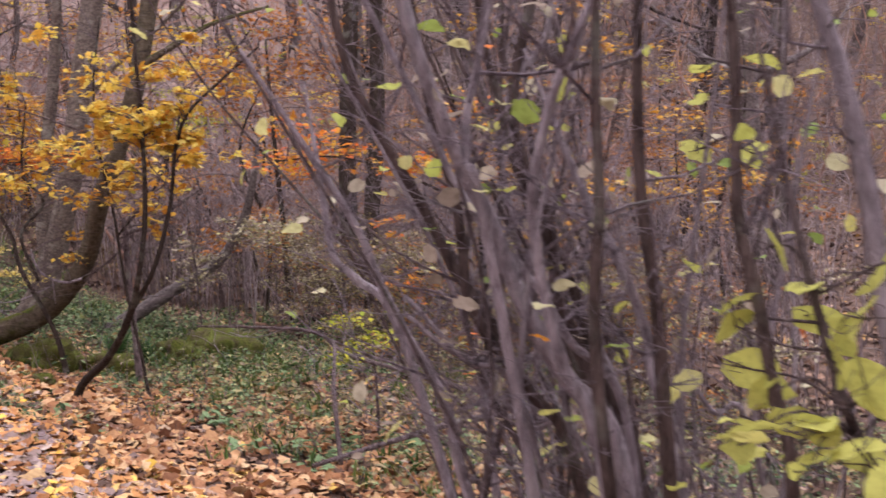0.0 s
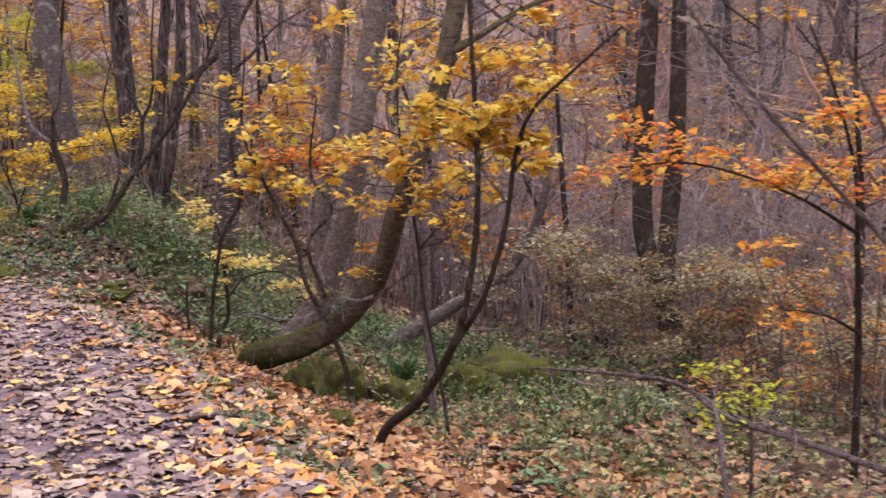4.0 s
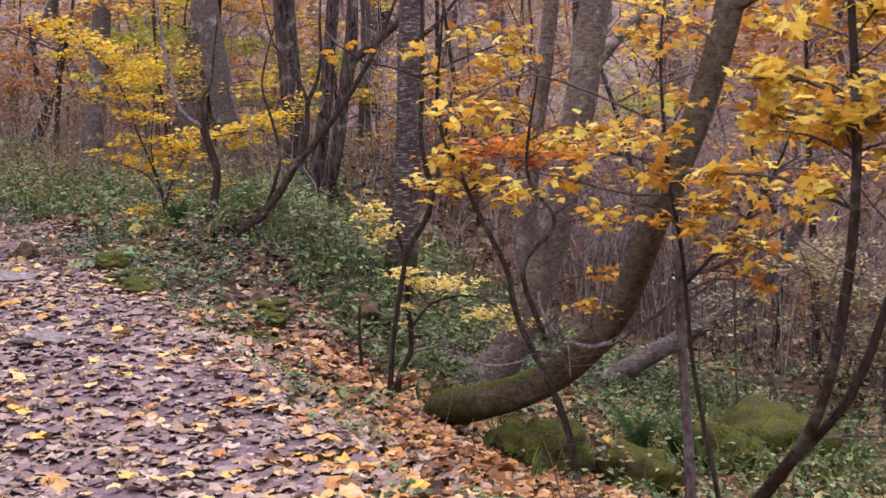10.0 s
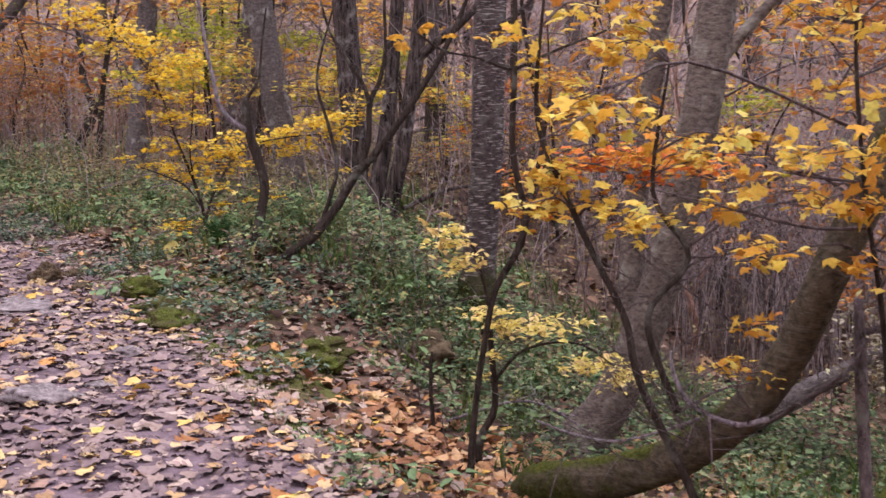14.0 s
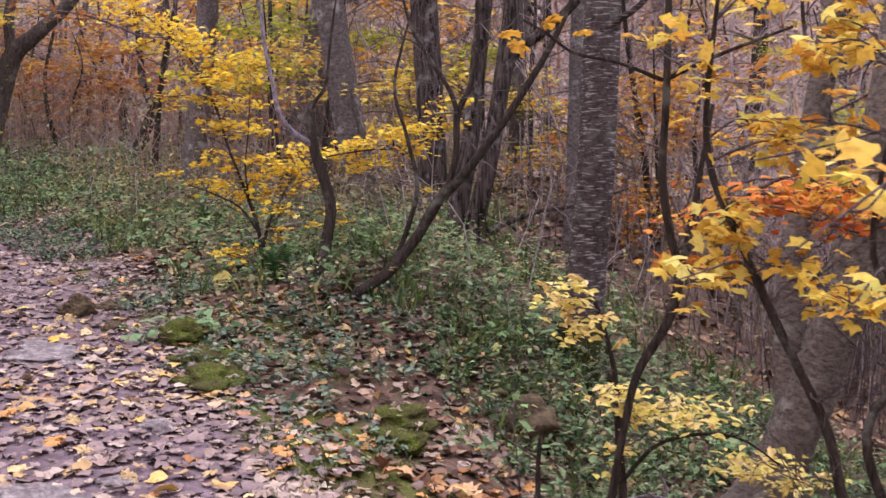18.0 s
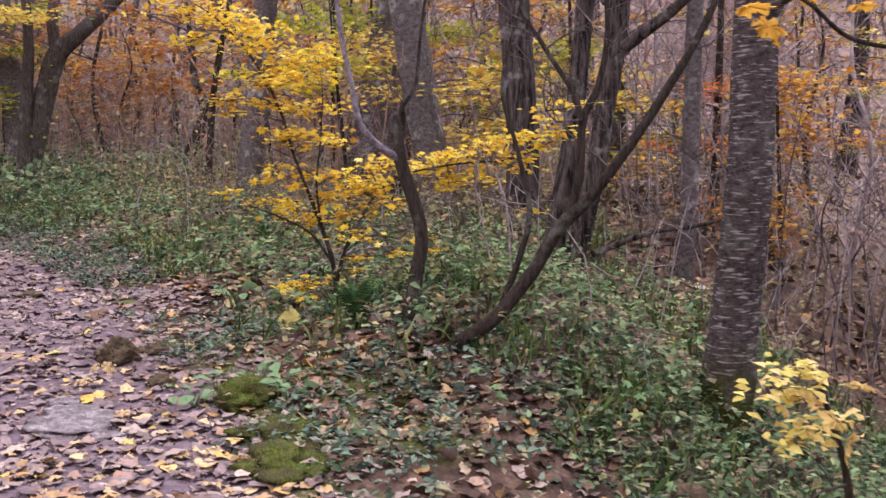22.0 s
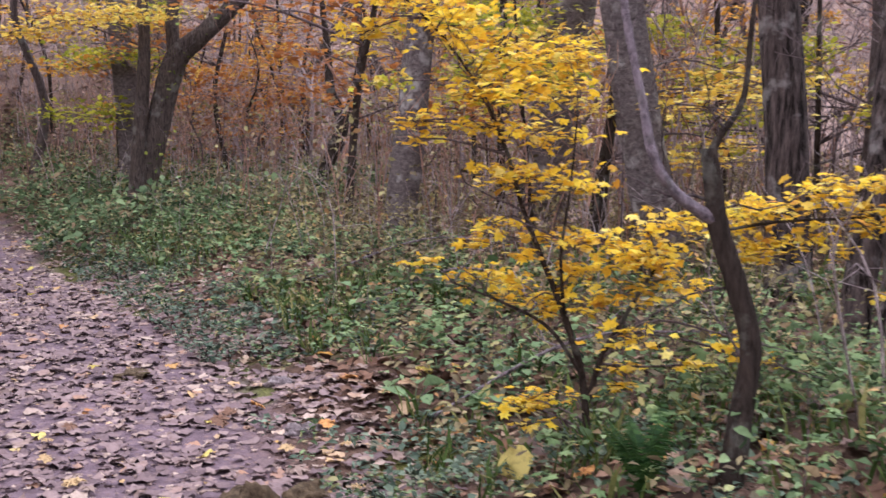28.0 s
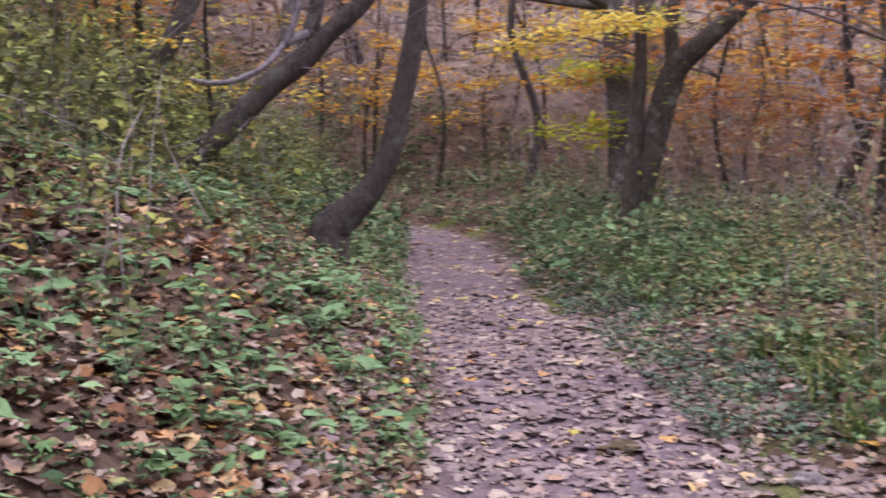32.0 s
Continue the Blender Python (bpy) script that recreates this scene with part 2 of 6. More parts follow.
def moss_material():
    m, nt, bsdf = nodes_of("moss")
    fine = noise_tex(nt, 70.0, 5.0)
    col = ramp(nt, fine, [(0.3, (0.035, 0.045, 0.008)), (0.55, (0.10, 0.115, 0.022)), (0.8, (0.21, 0.22, 0.05))])
    col = mixc(nt, ramp(nt, noise_tex(nt, 9.0, 4.0), [(0.4, (0, 0, 0)), (0.62, (0.8, 0.8, 0.8))]), col, (0.07, 0.05, 0.032))
    nt.links.new(col, bsdf.inputs["Base Color"])
    bsdf.inputs["Roughness"].default_value = 1.0
    bsdf.inputs["Specular IOR Level"].default_value = 0.1
    bump(nt, bsdf, fine, 1.0, 0.03)
    return m


def stone_material():
    m, nt, bsdf = nodes_of("pale_stone")
    n = noise_tex(nt, 16.0, 8.0, None, 0.75)
    col = ramp(nt, n, [(0.32, (0.035, 0.024, 0.028)), (0.5, (0.14, 0.105, 0.118)), (0.68, (0.34, 0.285, 0.30))])
    nt.links.new(col, bsdf.inputs["Base Color"])
    bsdf.inputs["Roughness"].default_value = 0.85
    bump(nt, bsdf, n, 0.8, 0.02)
    return m


def ground_material():
    """Trodden violet-brown soil on the path, leaf mould beside it, both flecked with broken leaves."""
    m, nt, bsdf = nodes_of("forest_soil")
    attr = nt.nodes.new("ShaderNodeAttribute")
    attr.attribute_name = "trodden"
    soil = ramp(nt, noise_tex(nt, 9.0, 8.0, None, 0.7), [(0.3, (0.075, 0.05, 0.064)), (0.7, (0.20, 0.14, 0.172))])
    mould = ramp(nt, noise_tex(nt, 5.0, 8.0, None, 0.75), [(0.3, (0.02, 0.012, 0.010)), (0.5, (0.085, 0.05, 0.04)), (0.75, (0.22, 0.135, 0.105))])
    col = mixc(nt, attr.outputs["Fac"], mould, soil)
    tc = nt.nodes.new("ShaderNodeTexCoord")
    cells = nt.nodes.new("ShaderNodeTexVoronoi")
    cells.inputs["Scale"].default_value = 22.0
    nt.links.new(tc.outputs["Object"], cells.inputs["Vector"])
    flecks = ramp(nt, cells.outputs["Distance"], [(0.0, (0.5, 0.5, 0.5)), (0.42, (0, 0, 0))])
    tint = ramp(nt, cells.outputs["Color"], [(0.2, (0.09, 0.052, 0.042)), (0.6, (0.24, 0.15, 0.12)), (0.95, (0.40, 0.29, 0.24))])
    col = mixc(nt, flecks, col, tint)
    # leaf litter paling towards the far hillside, open hazy light put into its colour
    hill = nt.nodes.new("ShaderNodeAttribute")
    hill.attribute_name = "hazed_litter"
    pale = ramp(nt, noise_tex(nt, 3.0, 9.0, None, 0.8), [(0.3, (0.14, 0.09, 0.085)), (0.5, (0.33, 0.225, 0.205)), (0.7, (0.50, 0.38, 0.36))])
    col = mixc(nt, hill.outputs["Fac"], col, pale)
    verge = nt.nodes.new("ShaderNodeAttribute")
    verge.attribute_name = "mossy"
    sward = ramp(nt, noise_tex(nt, 60.0, 5.0), [(0.3, (0.03, 0.036, 0.009)), (0.55, (0.10, 0.105, 0.025)), (0.8, (0.22, 0.205, 0.07))])
    col = mixc(nt, verge.outputs["Fac"], col, sward)
    nt.links.new(col, bsdf.inputs["Base Color"])
    bsdf.inputs["Roughness"].default_value = 0.92
    bsdf.inputs["Specular IOR Level"].default_value = 0.12
    bump(nt, bsdf, noise_tex(nt, 30.0, 6.0), 0.8, 0.03)
    return m


MOSS, STONE, SOIL = moss_material(), stone_material(), ground_material()


# ---- building blocks ----
def rng_for(seed):
    return np.random.default_rng(seed)


def lattice_noise(x, y, scale, seed):
    """Smooth value noise in the plane, 0 to 1."""
    x, y = np.asarray(x) / scale + seed * 17.13, np.asarray(y) / scale + seed * 5.71
    xi, yi = np.floor(x), np.floor(y)
    fx, fy = x - xi, y - yi
    fx, fy = fx * fx * (3 - 2 * fx), fy * fy * (3 - 2 * fy)

    def corner(a, b):
        v = np.sin(a * 127.1 + b * 311.7 + seed * 74.7) * 43758.5453
        return v - np.floor(v)
    top = corner(xi, yi) * (1 - fx) + corner(xi + 1, yi) * fx
    low = corner(xi, yi + 1) * (1 - fx) + corner(xi + 1, yi + 1) * fx
    return top * (1 - fy) + low * fy


def step(a, b, v):
    u = np.clip((v - a) / (b - a), 0, 1)
    return u * u * (3 - 2 * u)


def curve_through(points, per=6):
    """A smooth line through points of any width (Catmull-Rom)."""
    p = np.array(points, float)
    p = np.vstack([2 * p[0] - p[1], p, 2 * p[-1] - p[-2]])
    out = []
    for i in range(1, len(p) - 2):
        for k in range(per):
            t = k / per
            out.append(0.5 * (2 * p[i] + (p[i + 1] - p[i - 1]) * t + (2 * p[i - 1] - 5 * p[i] + 4 * p[i + 1] - p[i + 2]) * t * t
                              + (3 * p[i] - p[i - 1] - 3 * p[i + 1] + p[i + 2]) * t ** 3))
    out.append(p[-2])
    return np.array(out)


def tube(points, sides=8, rough=0.0, seed=0):
    """A closed tapering tube along rows of x, y, z, radius."""
    p = np.asarray(points, float)
    n = len(p)
    d = np.gradient(p[:, :3], axis=0)
    d /= np.linalg.norm(d, axis=1, keepdims=True) + 1e-9
    ref = np.where(np.abs(d[:, 2:3]) < 0.9, np.array([[0, 0, 1.0]]), np.array([[0, 1.0, 0]]))
    if np.abs(d[:, 2]).mean() > 0.6:
        ref = np.tile(np.array([[0, 1.0, 0.0]]), (n, 1))
    elif np.abs(d[:, 2]).max() < 0.95:
        ref = np.tile(np.array([[0, 0.0, 1.0]]), (n, 1))
    else:
        ref = np.tile(np.array([[0.3, 0.95, 0.0]]), (n, 1))
    u = np.cross(d, ref)
    u /= np.linalg.norm(u, axis=1, keepdims=True) + 1e-9
    v = np.cross(d, u)
    a = np.arange(sides) * 2 * math.pi / sides
    rad = p[:, 3][:, None] * np.ones((1, sides))
    if rough:
        r = rng_for(seed)
        rad = rad * (1 + rough * (r.random((n, sides)) - 0.5) + rough * 0.8 * np.sin(a[None, :] * 3 + r.random() * 6 + np.arange(n)[:, None] * 0.15))
    ring = p[:, None, :3] + rad[:, :, None] * (np.cos(a)[None, :, None] * u[:, None, :] + np.sin(a)[None, :, None] * v[:, None, :])
    verts = np.vstack([ring.reshape(-1, 3), p[:1, :3], p[-1:, :3]])
    i, j = np.meshgrid(np.arange(n - 1), np.arange(sides), indexing="ij")
    j2 = (j + 1) % sides
    q = np.stack([i * sides + j, i * sides + j2, (i + 1) * sides + j2, (i + 1) * sides + j], -1).reshape(-1, 4)
    k = np.arange(sides)
    ends = np.vstack([np.stack([np.full(sides, n * sides), (k + 1) % sides, k], 1),
                      np.stack([np.full(sides, n * sides + 1), (n - 1) * sides + k, (n - 1) * sides + (k + 1) % sides], 1)])
    return verts, np.vstack([q[:, [0, 1, 2]], q[:, [0, 2, 3]], ends])


def merge(pieces):
    pieces = [p for p in pieces if len(p[0])]
    if not pieces:
        return np.zeros((0, 3)), np.zeros((0, 3), int)
    at, vs, fs = 0, [], []
    for v, f in pieces:
        vs.append(v)
        fs.append(np.asarray(f) + at)
        at += len(v)
    return np.vstack(vs), np.vstack(fs)


def mesh_of(name, geo, smooth=True):
    v, f = geo
    me = bpy.data.meshes.new(name)
    me.vertices.add(len(v))
    me.vertices.foreach_set("co", np.ascontiguousarray(v, np.float32).ravel())
    me.loops.add(len(f) * 3)
    me.loops.foreach_set("vertex_index", np.ascontiguousarray(f, np.int32).ravel())
    me.polygons.add(len(f))
    me.polygons.foreach_set("loop_start", np.arange(len(f), dtype=np.int32) * 3)
    if smooth:
        me.polygons.foreach_set("use_smooth", np.ones(len(f), bool))
    me.update(calc_edges=True)
    return me


def part(name, geo, material, parent=None, label="", smooth=True):
    me = mesh_of(name, geo, smooth)
    me.materials.append(material)
    ob = new(name, me)
    if parent:
        ob.parent = parent
        ob.matrix_parent_inverse = parent.matrix_basis.inverted()
    if name in ("twigwork", "branchwork", "foliage"):
        tagged(ob, kind="stuff")
    return tagged(ob, label)


def thing(name, at, label, category, group=""):
    e = new(name)
    e.empty_display_size = 0.2
    e.matrix_basis = Matrix.Translation(at)
    return tagged(e, label, category, group)


def maple_leaf():
    """A five-lobed leaf of radius 1 in the plane, cupped."""
    half = [(0, 1.0), (22, 0.56), (46, 0.98), (74, 0.54), (102, 0.80), (150, 0.42)]
    pts = [(a, r) for a, r in half] + [(180, 0.2)] + [(360 - a, r) for a, r in half[:0:-1]]
    v = [(0, 0, 0.0)] + [(r * math.sin(radians(a)), r * math.cos(radians(a)), -0.22 * r * r) for a, r in pts]
    n = len(pts)
    return np.array(v), np.array([(0, 1 + i, 1 + (i + 1) % n) for i in range(n)])


def dry_leaf():
    """A broad fallen leaf with shallow lobes and a curled rim."""
    half = [(0, 1.0), (26, 0.78), (52, 0.92), (84, 0.72), (114, 0.76), (150, 0.52)]
    pts = half + [(180, 0.35)] + [(360 - a, r) for a, r in half[:0:-1]]
    v = [(0, 0, 0.0)] + [(r * math.sin(radians(a)), r * math.cos(radians(a)), 0.16 * r * r * math.sin(radians(2 * a + 40))) for a, r in pts]
    n = len(pts)
    return np.array(v), np.array([(0, 1 + i, 1 + (i + 1) % n) for i in range(n)])


def fine_leaf():
    """A maple leaf seen close by: five toothed lobes, drooping tips and a short stalk."""
    tips = [(0, 1.0), (52, 0.92), (-52, 0.92), (108, 0.66), (-108, 0.66)]
    rim = []
    for k in range(44):
        a = -168 + 336 * k / 43
        r = 0.3
        for c, l in tips:
            r = max(r, l * (1 - 0.42 * min(1.0, abs(a - c) / 27) ** 0.8))
        rim.append((a, r * (0.95 if k % 2 else 1.03)))
    v = [(0, 0, 0.0)]
    for f in (0.5, 1.0):
        v += [(f * r * math.sin(radians(a)), f * r * math.cos(radians(a)), -0.3 * (f * r) ** 2 + 0.05 * f * math.sin(radians(a * 5))) for a, r in rim]
    n = len(rim)
    f = []
    for i in range(n - 1):
        f += [(0, 1 + i, 2 + i), (1 + i, 1 + n + i, 2 + n + i), (1 + i, 2 + n + i, 2 + i)]
    b = len(v)
    v += [(-0.02, 0, 0), (0.02, 0, 0), (0.015, -0.7, -0.12), (-0.015, -0.7, -0.12)]
    return np.array(v), np.array(f + [(b, b + 1, b + 2), (b, b + 2, b + 3)])


def oval_leaf():
    """A pointed oval leaf, folded along its midrib."""
    v = np.array([(0, -1, 0), (0.42, -0.45, 0.14), (0.5, 0.15, 0.16), (0, 1.0, -0.15), (-0.5, 0.15, 0.16), (-0.42, -0.45, 0.14), (0, 0, 0)], float)
    return v, np.array([(0, 1, 6), (1, 2, 6), (2, 3, 6), (3, 4, 6), (4, 5, 6), (5, 0, 6)])


def blade():
    v = np.array([(-0.03, 0, 0), (0.03, 0, 0), (0.025, 0.15, 0.5), (-0.025, 0.15, 0.5), (0, 0.5, 0.85)], float)
    return v, np.array([(0, 1, 2), (0, 2, 3), (3, 2, 4)])


def round_leaf():
    """A broad, pointed hazel leaf, folded a little along its midrib."""
    n = 16
    v = [(0, 0, 0)]
    for i in range(n):
        a = 2 * math.pi * i / n
        x, y = 0.74 * math.sin(a), -0.95 * math.cos(a)
        tip = max(0.0, y - 0.45)
        v.append((x * (1 - 0.9 * tip), y + 0.25 * tip, 0.2 * abs(x) - 0.22 * max(0.0, y) ** 2))
    return np.array(v), np.array([(0, 1 + i, 1 + (i + 1) % n) for i in range(n)])


MAPLE, OVAL, BLADE, ROUND, DRY, FINE = maple_leaf(), oval_leaf(), blade(), round_leaf(), dry_leaf(), fine_leaf()


def scatter(shape, places, sizes, rng, tilt=0.4, wobble=0.12, lean=None):
    """Copies of a small shape at places, each turned about z and tipped at random, as one geometry."""
    v, f = shape
    n = len(places)
    if n == 0:
        return np.zeros((0, 3)), np.zeros((0, 3), int)
    yaw = rng.random(n) * 2 * math.pi
    tip = rng.normal(0, tilt, n) if np.isscalar(tilt) else tilt
    axis = rng.random(n) * 2 * math.pi
    cy, sy = np.cos(yaw), np.sin(yaw)
    rz = np.zeros((n, 3, 3))
    rz[:, 0, 0], rz[:, 0, 1], rz[:, 1, 0], rz[:, 1, 1], rz[:, 2, 2] = cy, -sy, sy, cy, 1
    ax, ay, c, s = np.cos(axis), np.sin(axis), np.cos(tip), np.sin(tip)
    rt = np.zeros((n, 3, 3))
    rt[:, 0, 0], rt[:, 0, 1], rt[:, 0, 2] = c + ax * ax * (1 - c), ax * ay * (1 - c), ay * s
    rt[:, 1, 0], rt[:, 1, 1], rt[:, 1, 2] = ax * ay * (1 - c), c + ay * ay * (1 - c), -ax * s
    rt[:, 2, 0], rt[:, 2, 1], rt[:, 2, 2] = -ay * s, ax * s, c
    rot = rt @ rz
    local = v[None] * np.asarray(sizes)[:, None, None]
    local = local + rng.normal(0, wobble, local.shape) * np.asarray(sizes)[:, None, None]
    out = np.einsum("nij,nkj->nki", rot, local) + np.asarray(places)[:, None, :]
    faces = f[None] + (np.arange(n) * len(v))[:, None, None]
    return out.reshape(-1, 3), faces.reshape(-1, 3)


def twigs_from(points, count, length, rng, radius=0.006, levels=2, rise=0.5, start=0.25, sides=3):
    """Bare twigs that fork off a stem given as rows of x, y, z, radius."""
    p = np.asarray(points, float)
    out = []

    def shoot(origin, way, l, r, level):
        k = 5
        row = [(*origin, r)]
        at, w = np.array(origin), np.array(way)
        for i in range(k):
            w = w + rng.normal(0, 0.22, 3) + np.array([0, 0, 0.05])
            w /= np.linalg.norm(w)
            at = at + w * l / k
            row.append((*at, r * (1 - 0.8 * (i + 1) / k)))
        out.append(tube(row, sides))
        if level > 0:
            for _ in range(3):
                i = rng.integers(1, k)
                side = w + rng.normal(0, 0.7, 3)
                side /= np.linalg.norm(side)
                shoot(np.array(row[i][:3]), side, l * rng.uniform(0.35, 0.6), r * 0.55, level - 1)

    for _ in range(count):
        f = rng.uniform(start, 1.0) * (len(p) - 1)
        i = min(int(f), len(p) - 2)
        origin = p[i] + (p[i + 1] - p[i]) * (f - i)
        a = rng.random() * 2 * math.pi
        way = np.array([math.cos(a), math.sin(a), rise + rng.normal(0, 0.3)])
        way /= np.linalg.norm(way)
        shoot(origin[:3], way, length * rng.uniform(0.5, 1.2), min(radius * rng.uniform(0.6, 1.3), origin[3] * 0.7), levels)
    return merge(out)


# ---- the lie of the land ----
CENTRE = curve_through([(2.2, -6), (-0.4, 0), (-1.6, 3), (-3.0, 5.6), (-4.7, 8.2), (-6.6, 10.4), (-9.0, 12.8), (-11.7, 15.2),
                        (-15.05, 17.4), (-18.7, 19.7), (-22.0, 22.0), (-24.6, 22.8), (-28, 22.0), (-33, 18.5), (-40, 12)], 3)
ALONG = np.concatenate([[0], np.cumsum(np.linalg.norm(np.diff(CENTRE, axis=0), axis=1))])


def lateral(x, y):
    """Metres along the path and to the right of its middle."""
    x, y = np.asarray(x, float), np.asarray(y, float)
    best, s_out, d_out = np.full(x.shape, 1e9), np.zeros(x.shape), np.zeros(x.shape)
    for i in range(len(CENTRE) - 1):
        (ax, ay), (bx, by) = CENTRE[i], CENTRE[i + 1]
        ex, ey = bx - ax, by - ay
        l = math.hypot(ex, ey)
        t = np.clip(((x - ax) * ex + (y - ay) * ey) / l ** 2, 0, 1)
        dx, dy = x - ax - t * ex, y - ay - t * ey
        dist = np.hypot(dx, dy)
        near = dist < best
        best = np.where(near, dist, best)
        s_out = np.where(near, ALONG[i] + t * l, s_out)
        d_out = np.where(near, np.where(dx * ey - dy * ex > 0, dist, -dist), d_out)
    return s_out, d_out / np.where(d_out > 0, np.interp(s_out, [21, 28], [1.0, 0.6]), np.interp(s_out, [21, 27], [1.0, 0.78]))


def height(x, y, s=None, d=None):
    """The ground's height: a level path, a drop to its right at first, a bank to its left, a wooded bowl around."""
    x, y = np.asarray(x, float), np.asarray(y, float)
    if s is None:
        s, d = lateral(x, y)
    z = np.interp(s, [0, 6.5, 15.8, 18.7, 25, 29.7, 34, 38.6, 46, 60], [-1.66, -1.62, -1.52, -1.44, -1.31, -1.29, -1.38, -1.56, -1.8, -1.8])
    right = np.clip(d - 0.95, 0, None)
    fall = 0.40 * np.minimum(right, 1.6) + 0.13 * np.clip(np.minimum(right, 9.0) - 1.6, 0, None)
    rise = 0.20 * np.minimum(right, 1.9) + 0.04 * np.clip(np.minimum(right, 8.0) - 1.9, 0, None)
    east = step(-8.3, -4.2, x)
    z = z - fall * east + rise * (1 - east)
    left = np.clip(-d - 0.85, 0, None)
    z = z + 0.50 * np.minimum(left, 2.0) + 0.30 * np.clip(np.minimum(left, 30.0) - 2.0, 0, None)
    z = z + 0.28 * np.exp(-((x + 7.3) ** 2 + (y - 14.4) ** 2) / 1.6)
    r = np.hypot(x + 5, y - 11)
    z = z + np.minimum(0.36 * np.clip(r - 26, 0, None), 70) + 0.012 * np.clip(r - 15, 0, 30) ** 1.6
    rough = 1 - 0.75 * step(1.3, 0.6, np.abs(d))
    z = z + rough * (0.22 * (lattice_noise(x, y, 1.7, 3) - 0.5) + 0.10 * (lattice_noise(x, y, 0.5, 5) - 0.5)) + 0.035 * (lattice_noise(x, y, 0.22, 8) - 0.5)
    return z


def axis_steps(lo, hi, fine, far):
    inner = np.arange(lo, hi, fine)
    out, w, v = [], fine, hi
    while v < far:
        w *= 1.16
        v += w
        out.append(v)
    low, w, v = [], fine, lo
    while v > -far:
        w *= 1.16
        v -= w
        low.append(v)
    return np.concatenate([low[::-1], inner, out])


gx, gy = axis_steps(-27, 3.5, 0.11, 420), axis_steps(-1, 25, 0.11, 420)
GX, GY = np.meshgrid(gx, gy, indexing="ij")
gs, gd = lateral(GX.ravel(), GY.ravel())
gz = height(GX.ravel(), GY.ravel(), gs, gd)
nx, ny = GX.shape
gi, gj = np.meshgrid(np.arange(nx - 1), np.arange(ny - 1), indexing="ij")
a0 = (gi * ny + gj).ravel()
quad = np.stack([a0, a0 + ny, a0 + ny + 1, a0 + 1], 1)
ground = part("ground", (np.stack([GX.ravel(), GY.ravel(), gz], 1), np.vstack([quad[:, [0, 1, 2]], quad[:, [0, 2, 3]]])), SOIL)
trodden = ground.data.attributes.new("trodden", "FLOAT", "POINT")
edge = 0.95 + 0.5 * (lattice_noise(GX.ravel(), GY.ravel(), 0.8, 12) - 0.5)
trodden.data.foreach_set("value", step(edge + 0.25, edge - 0.25, np.abs(gd)).astype(np.float32))
mossy = ground.data.attributes.new("mossy", "FLOAT", "POINT")
strip = step(0.75, 1.0, gd) * step(2.1, 1.5, gd) * step(0.42, 0.58, lattice_noise(GX.ravel(), GY.ravel(), 0.55, 14))
mossy.data.foreach_set("value", (0.9 * strip).astype(np.float32))
# grows away from the path and westward: hazy light painted onto the litter
hazed_litter = ground.data.attributes.new("hazed_litter", "FLOAT", "POINT")
hazed_litter.data.foreach_set("value", ((0.05 + 0.9 * step(-2, -9, GX.ravel())) * step(8, 17, np.abs(gd) + 3 * (lattice_noise(GX.ravel(), GY.ravel(), 3.0, 15) - 0.5))).astype(np.float32))
tagged(ground, "violet-brown trodden forest path between leaf-strewn banks", "ground", kind="structure")


def on_ground(x, y, lift=0.0):
    x, y = np.asarray(x, float), np.asarray(y, float)
    return np.stack([x, y, height(x, y) + lift], -1)


# ---- trees ----
def rooted(points, flare=1.35):
    """Carries a stem down into the ground at its foot."""
    p = [tuple(q) for q in points]
    x, y, z, r = p[0]
    g = float(height(x, y))
    if z > g - 0.05:
        dx, dy = x - p[1][0], y - p[1][1]
        run = math.hypot(dx, dy)
        k = min(0.25, 0.4 * run) / run if run > 0.05 else 0
        x2, y2 = x + dx * k, y + dy * k
        p.insert(0, (x2, y2, float(height(x2, y2)) - 0.12, r * flare))
    return p


def stem(points, sides=9, rough=0.1, seed=1, per=6):
    c = curve_through(points, per)
    c[:, 3] = np.maximum(c[:, 3], 0.002)
    return c, tube(c, sides, rough, seed)


def sprays_leaves(sprays, shape, size, density, rng, tilt=0.45, flat=0.5):
    """Leaves of flat, layered sprays given as x, y, z, half width, half height."""
    geo = []
    for x, y, z, a, b in sprays:
        n = max(6, int(3.2 * density * a * (a * 0.6 + b) / (size * size)))
        u = rng.normal(0, 0.5, (n, 3))
        layer = np.round(u[:, 2] * 2.2) / 2.2
        z_off = (flat * layer + (1 - flat) * u[:, 2]) * b
        pts = np.stack([x + u[:, 0] * a, y + u[:, 1] * a, z + z_off + 0.06 * u[:, 0] * a], 1)
        geo.append(scatter(shape, pts, size * rng.uniform(0.6, 1.25, n), rng, tilt, 0.07))
    return merge(geo)


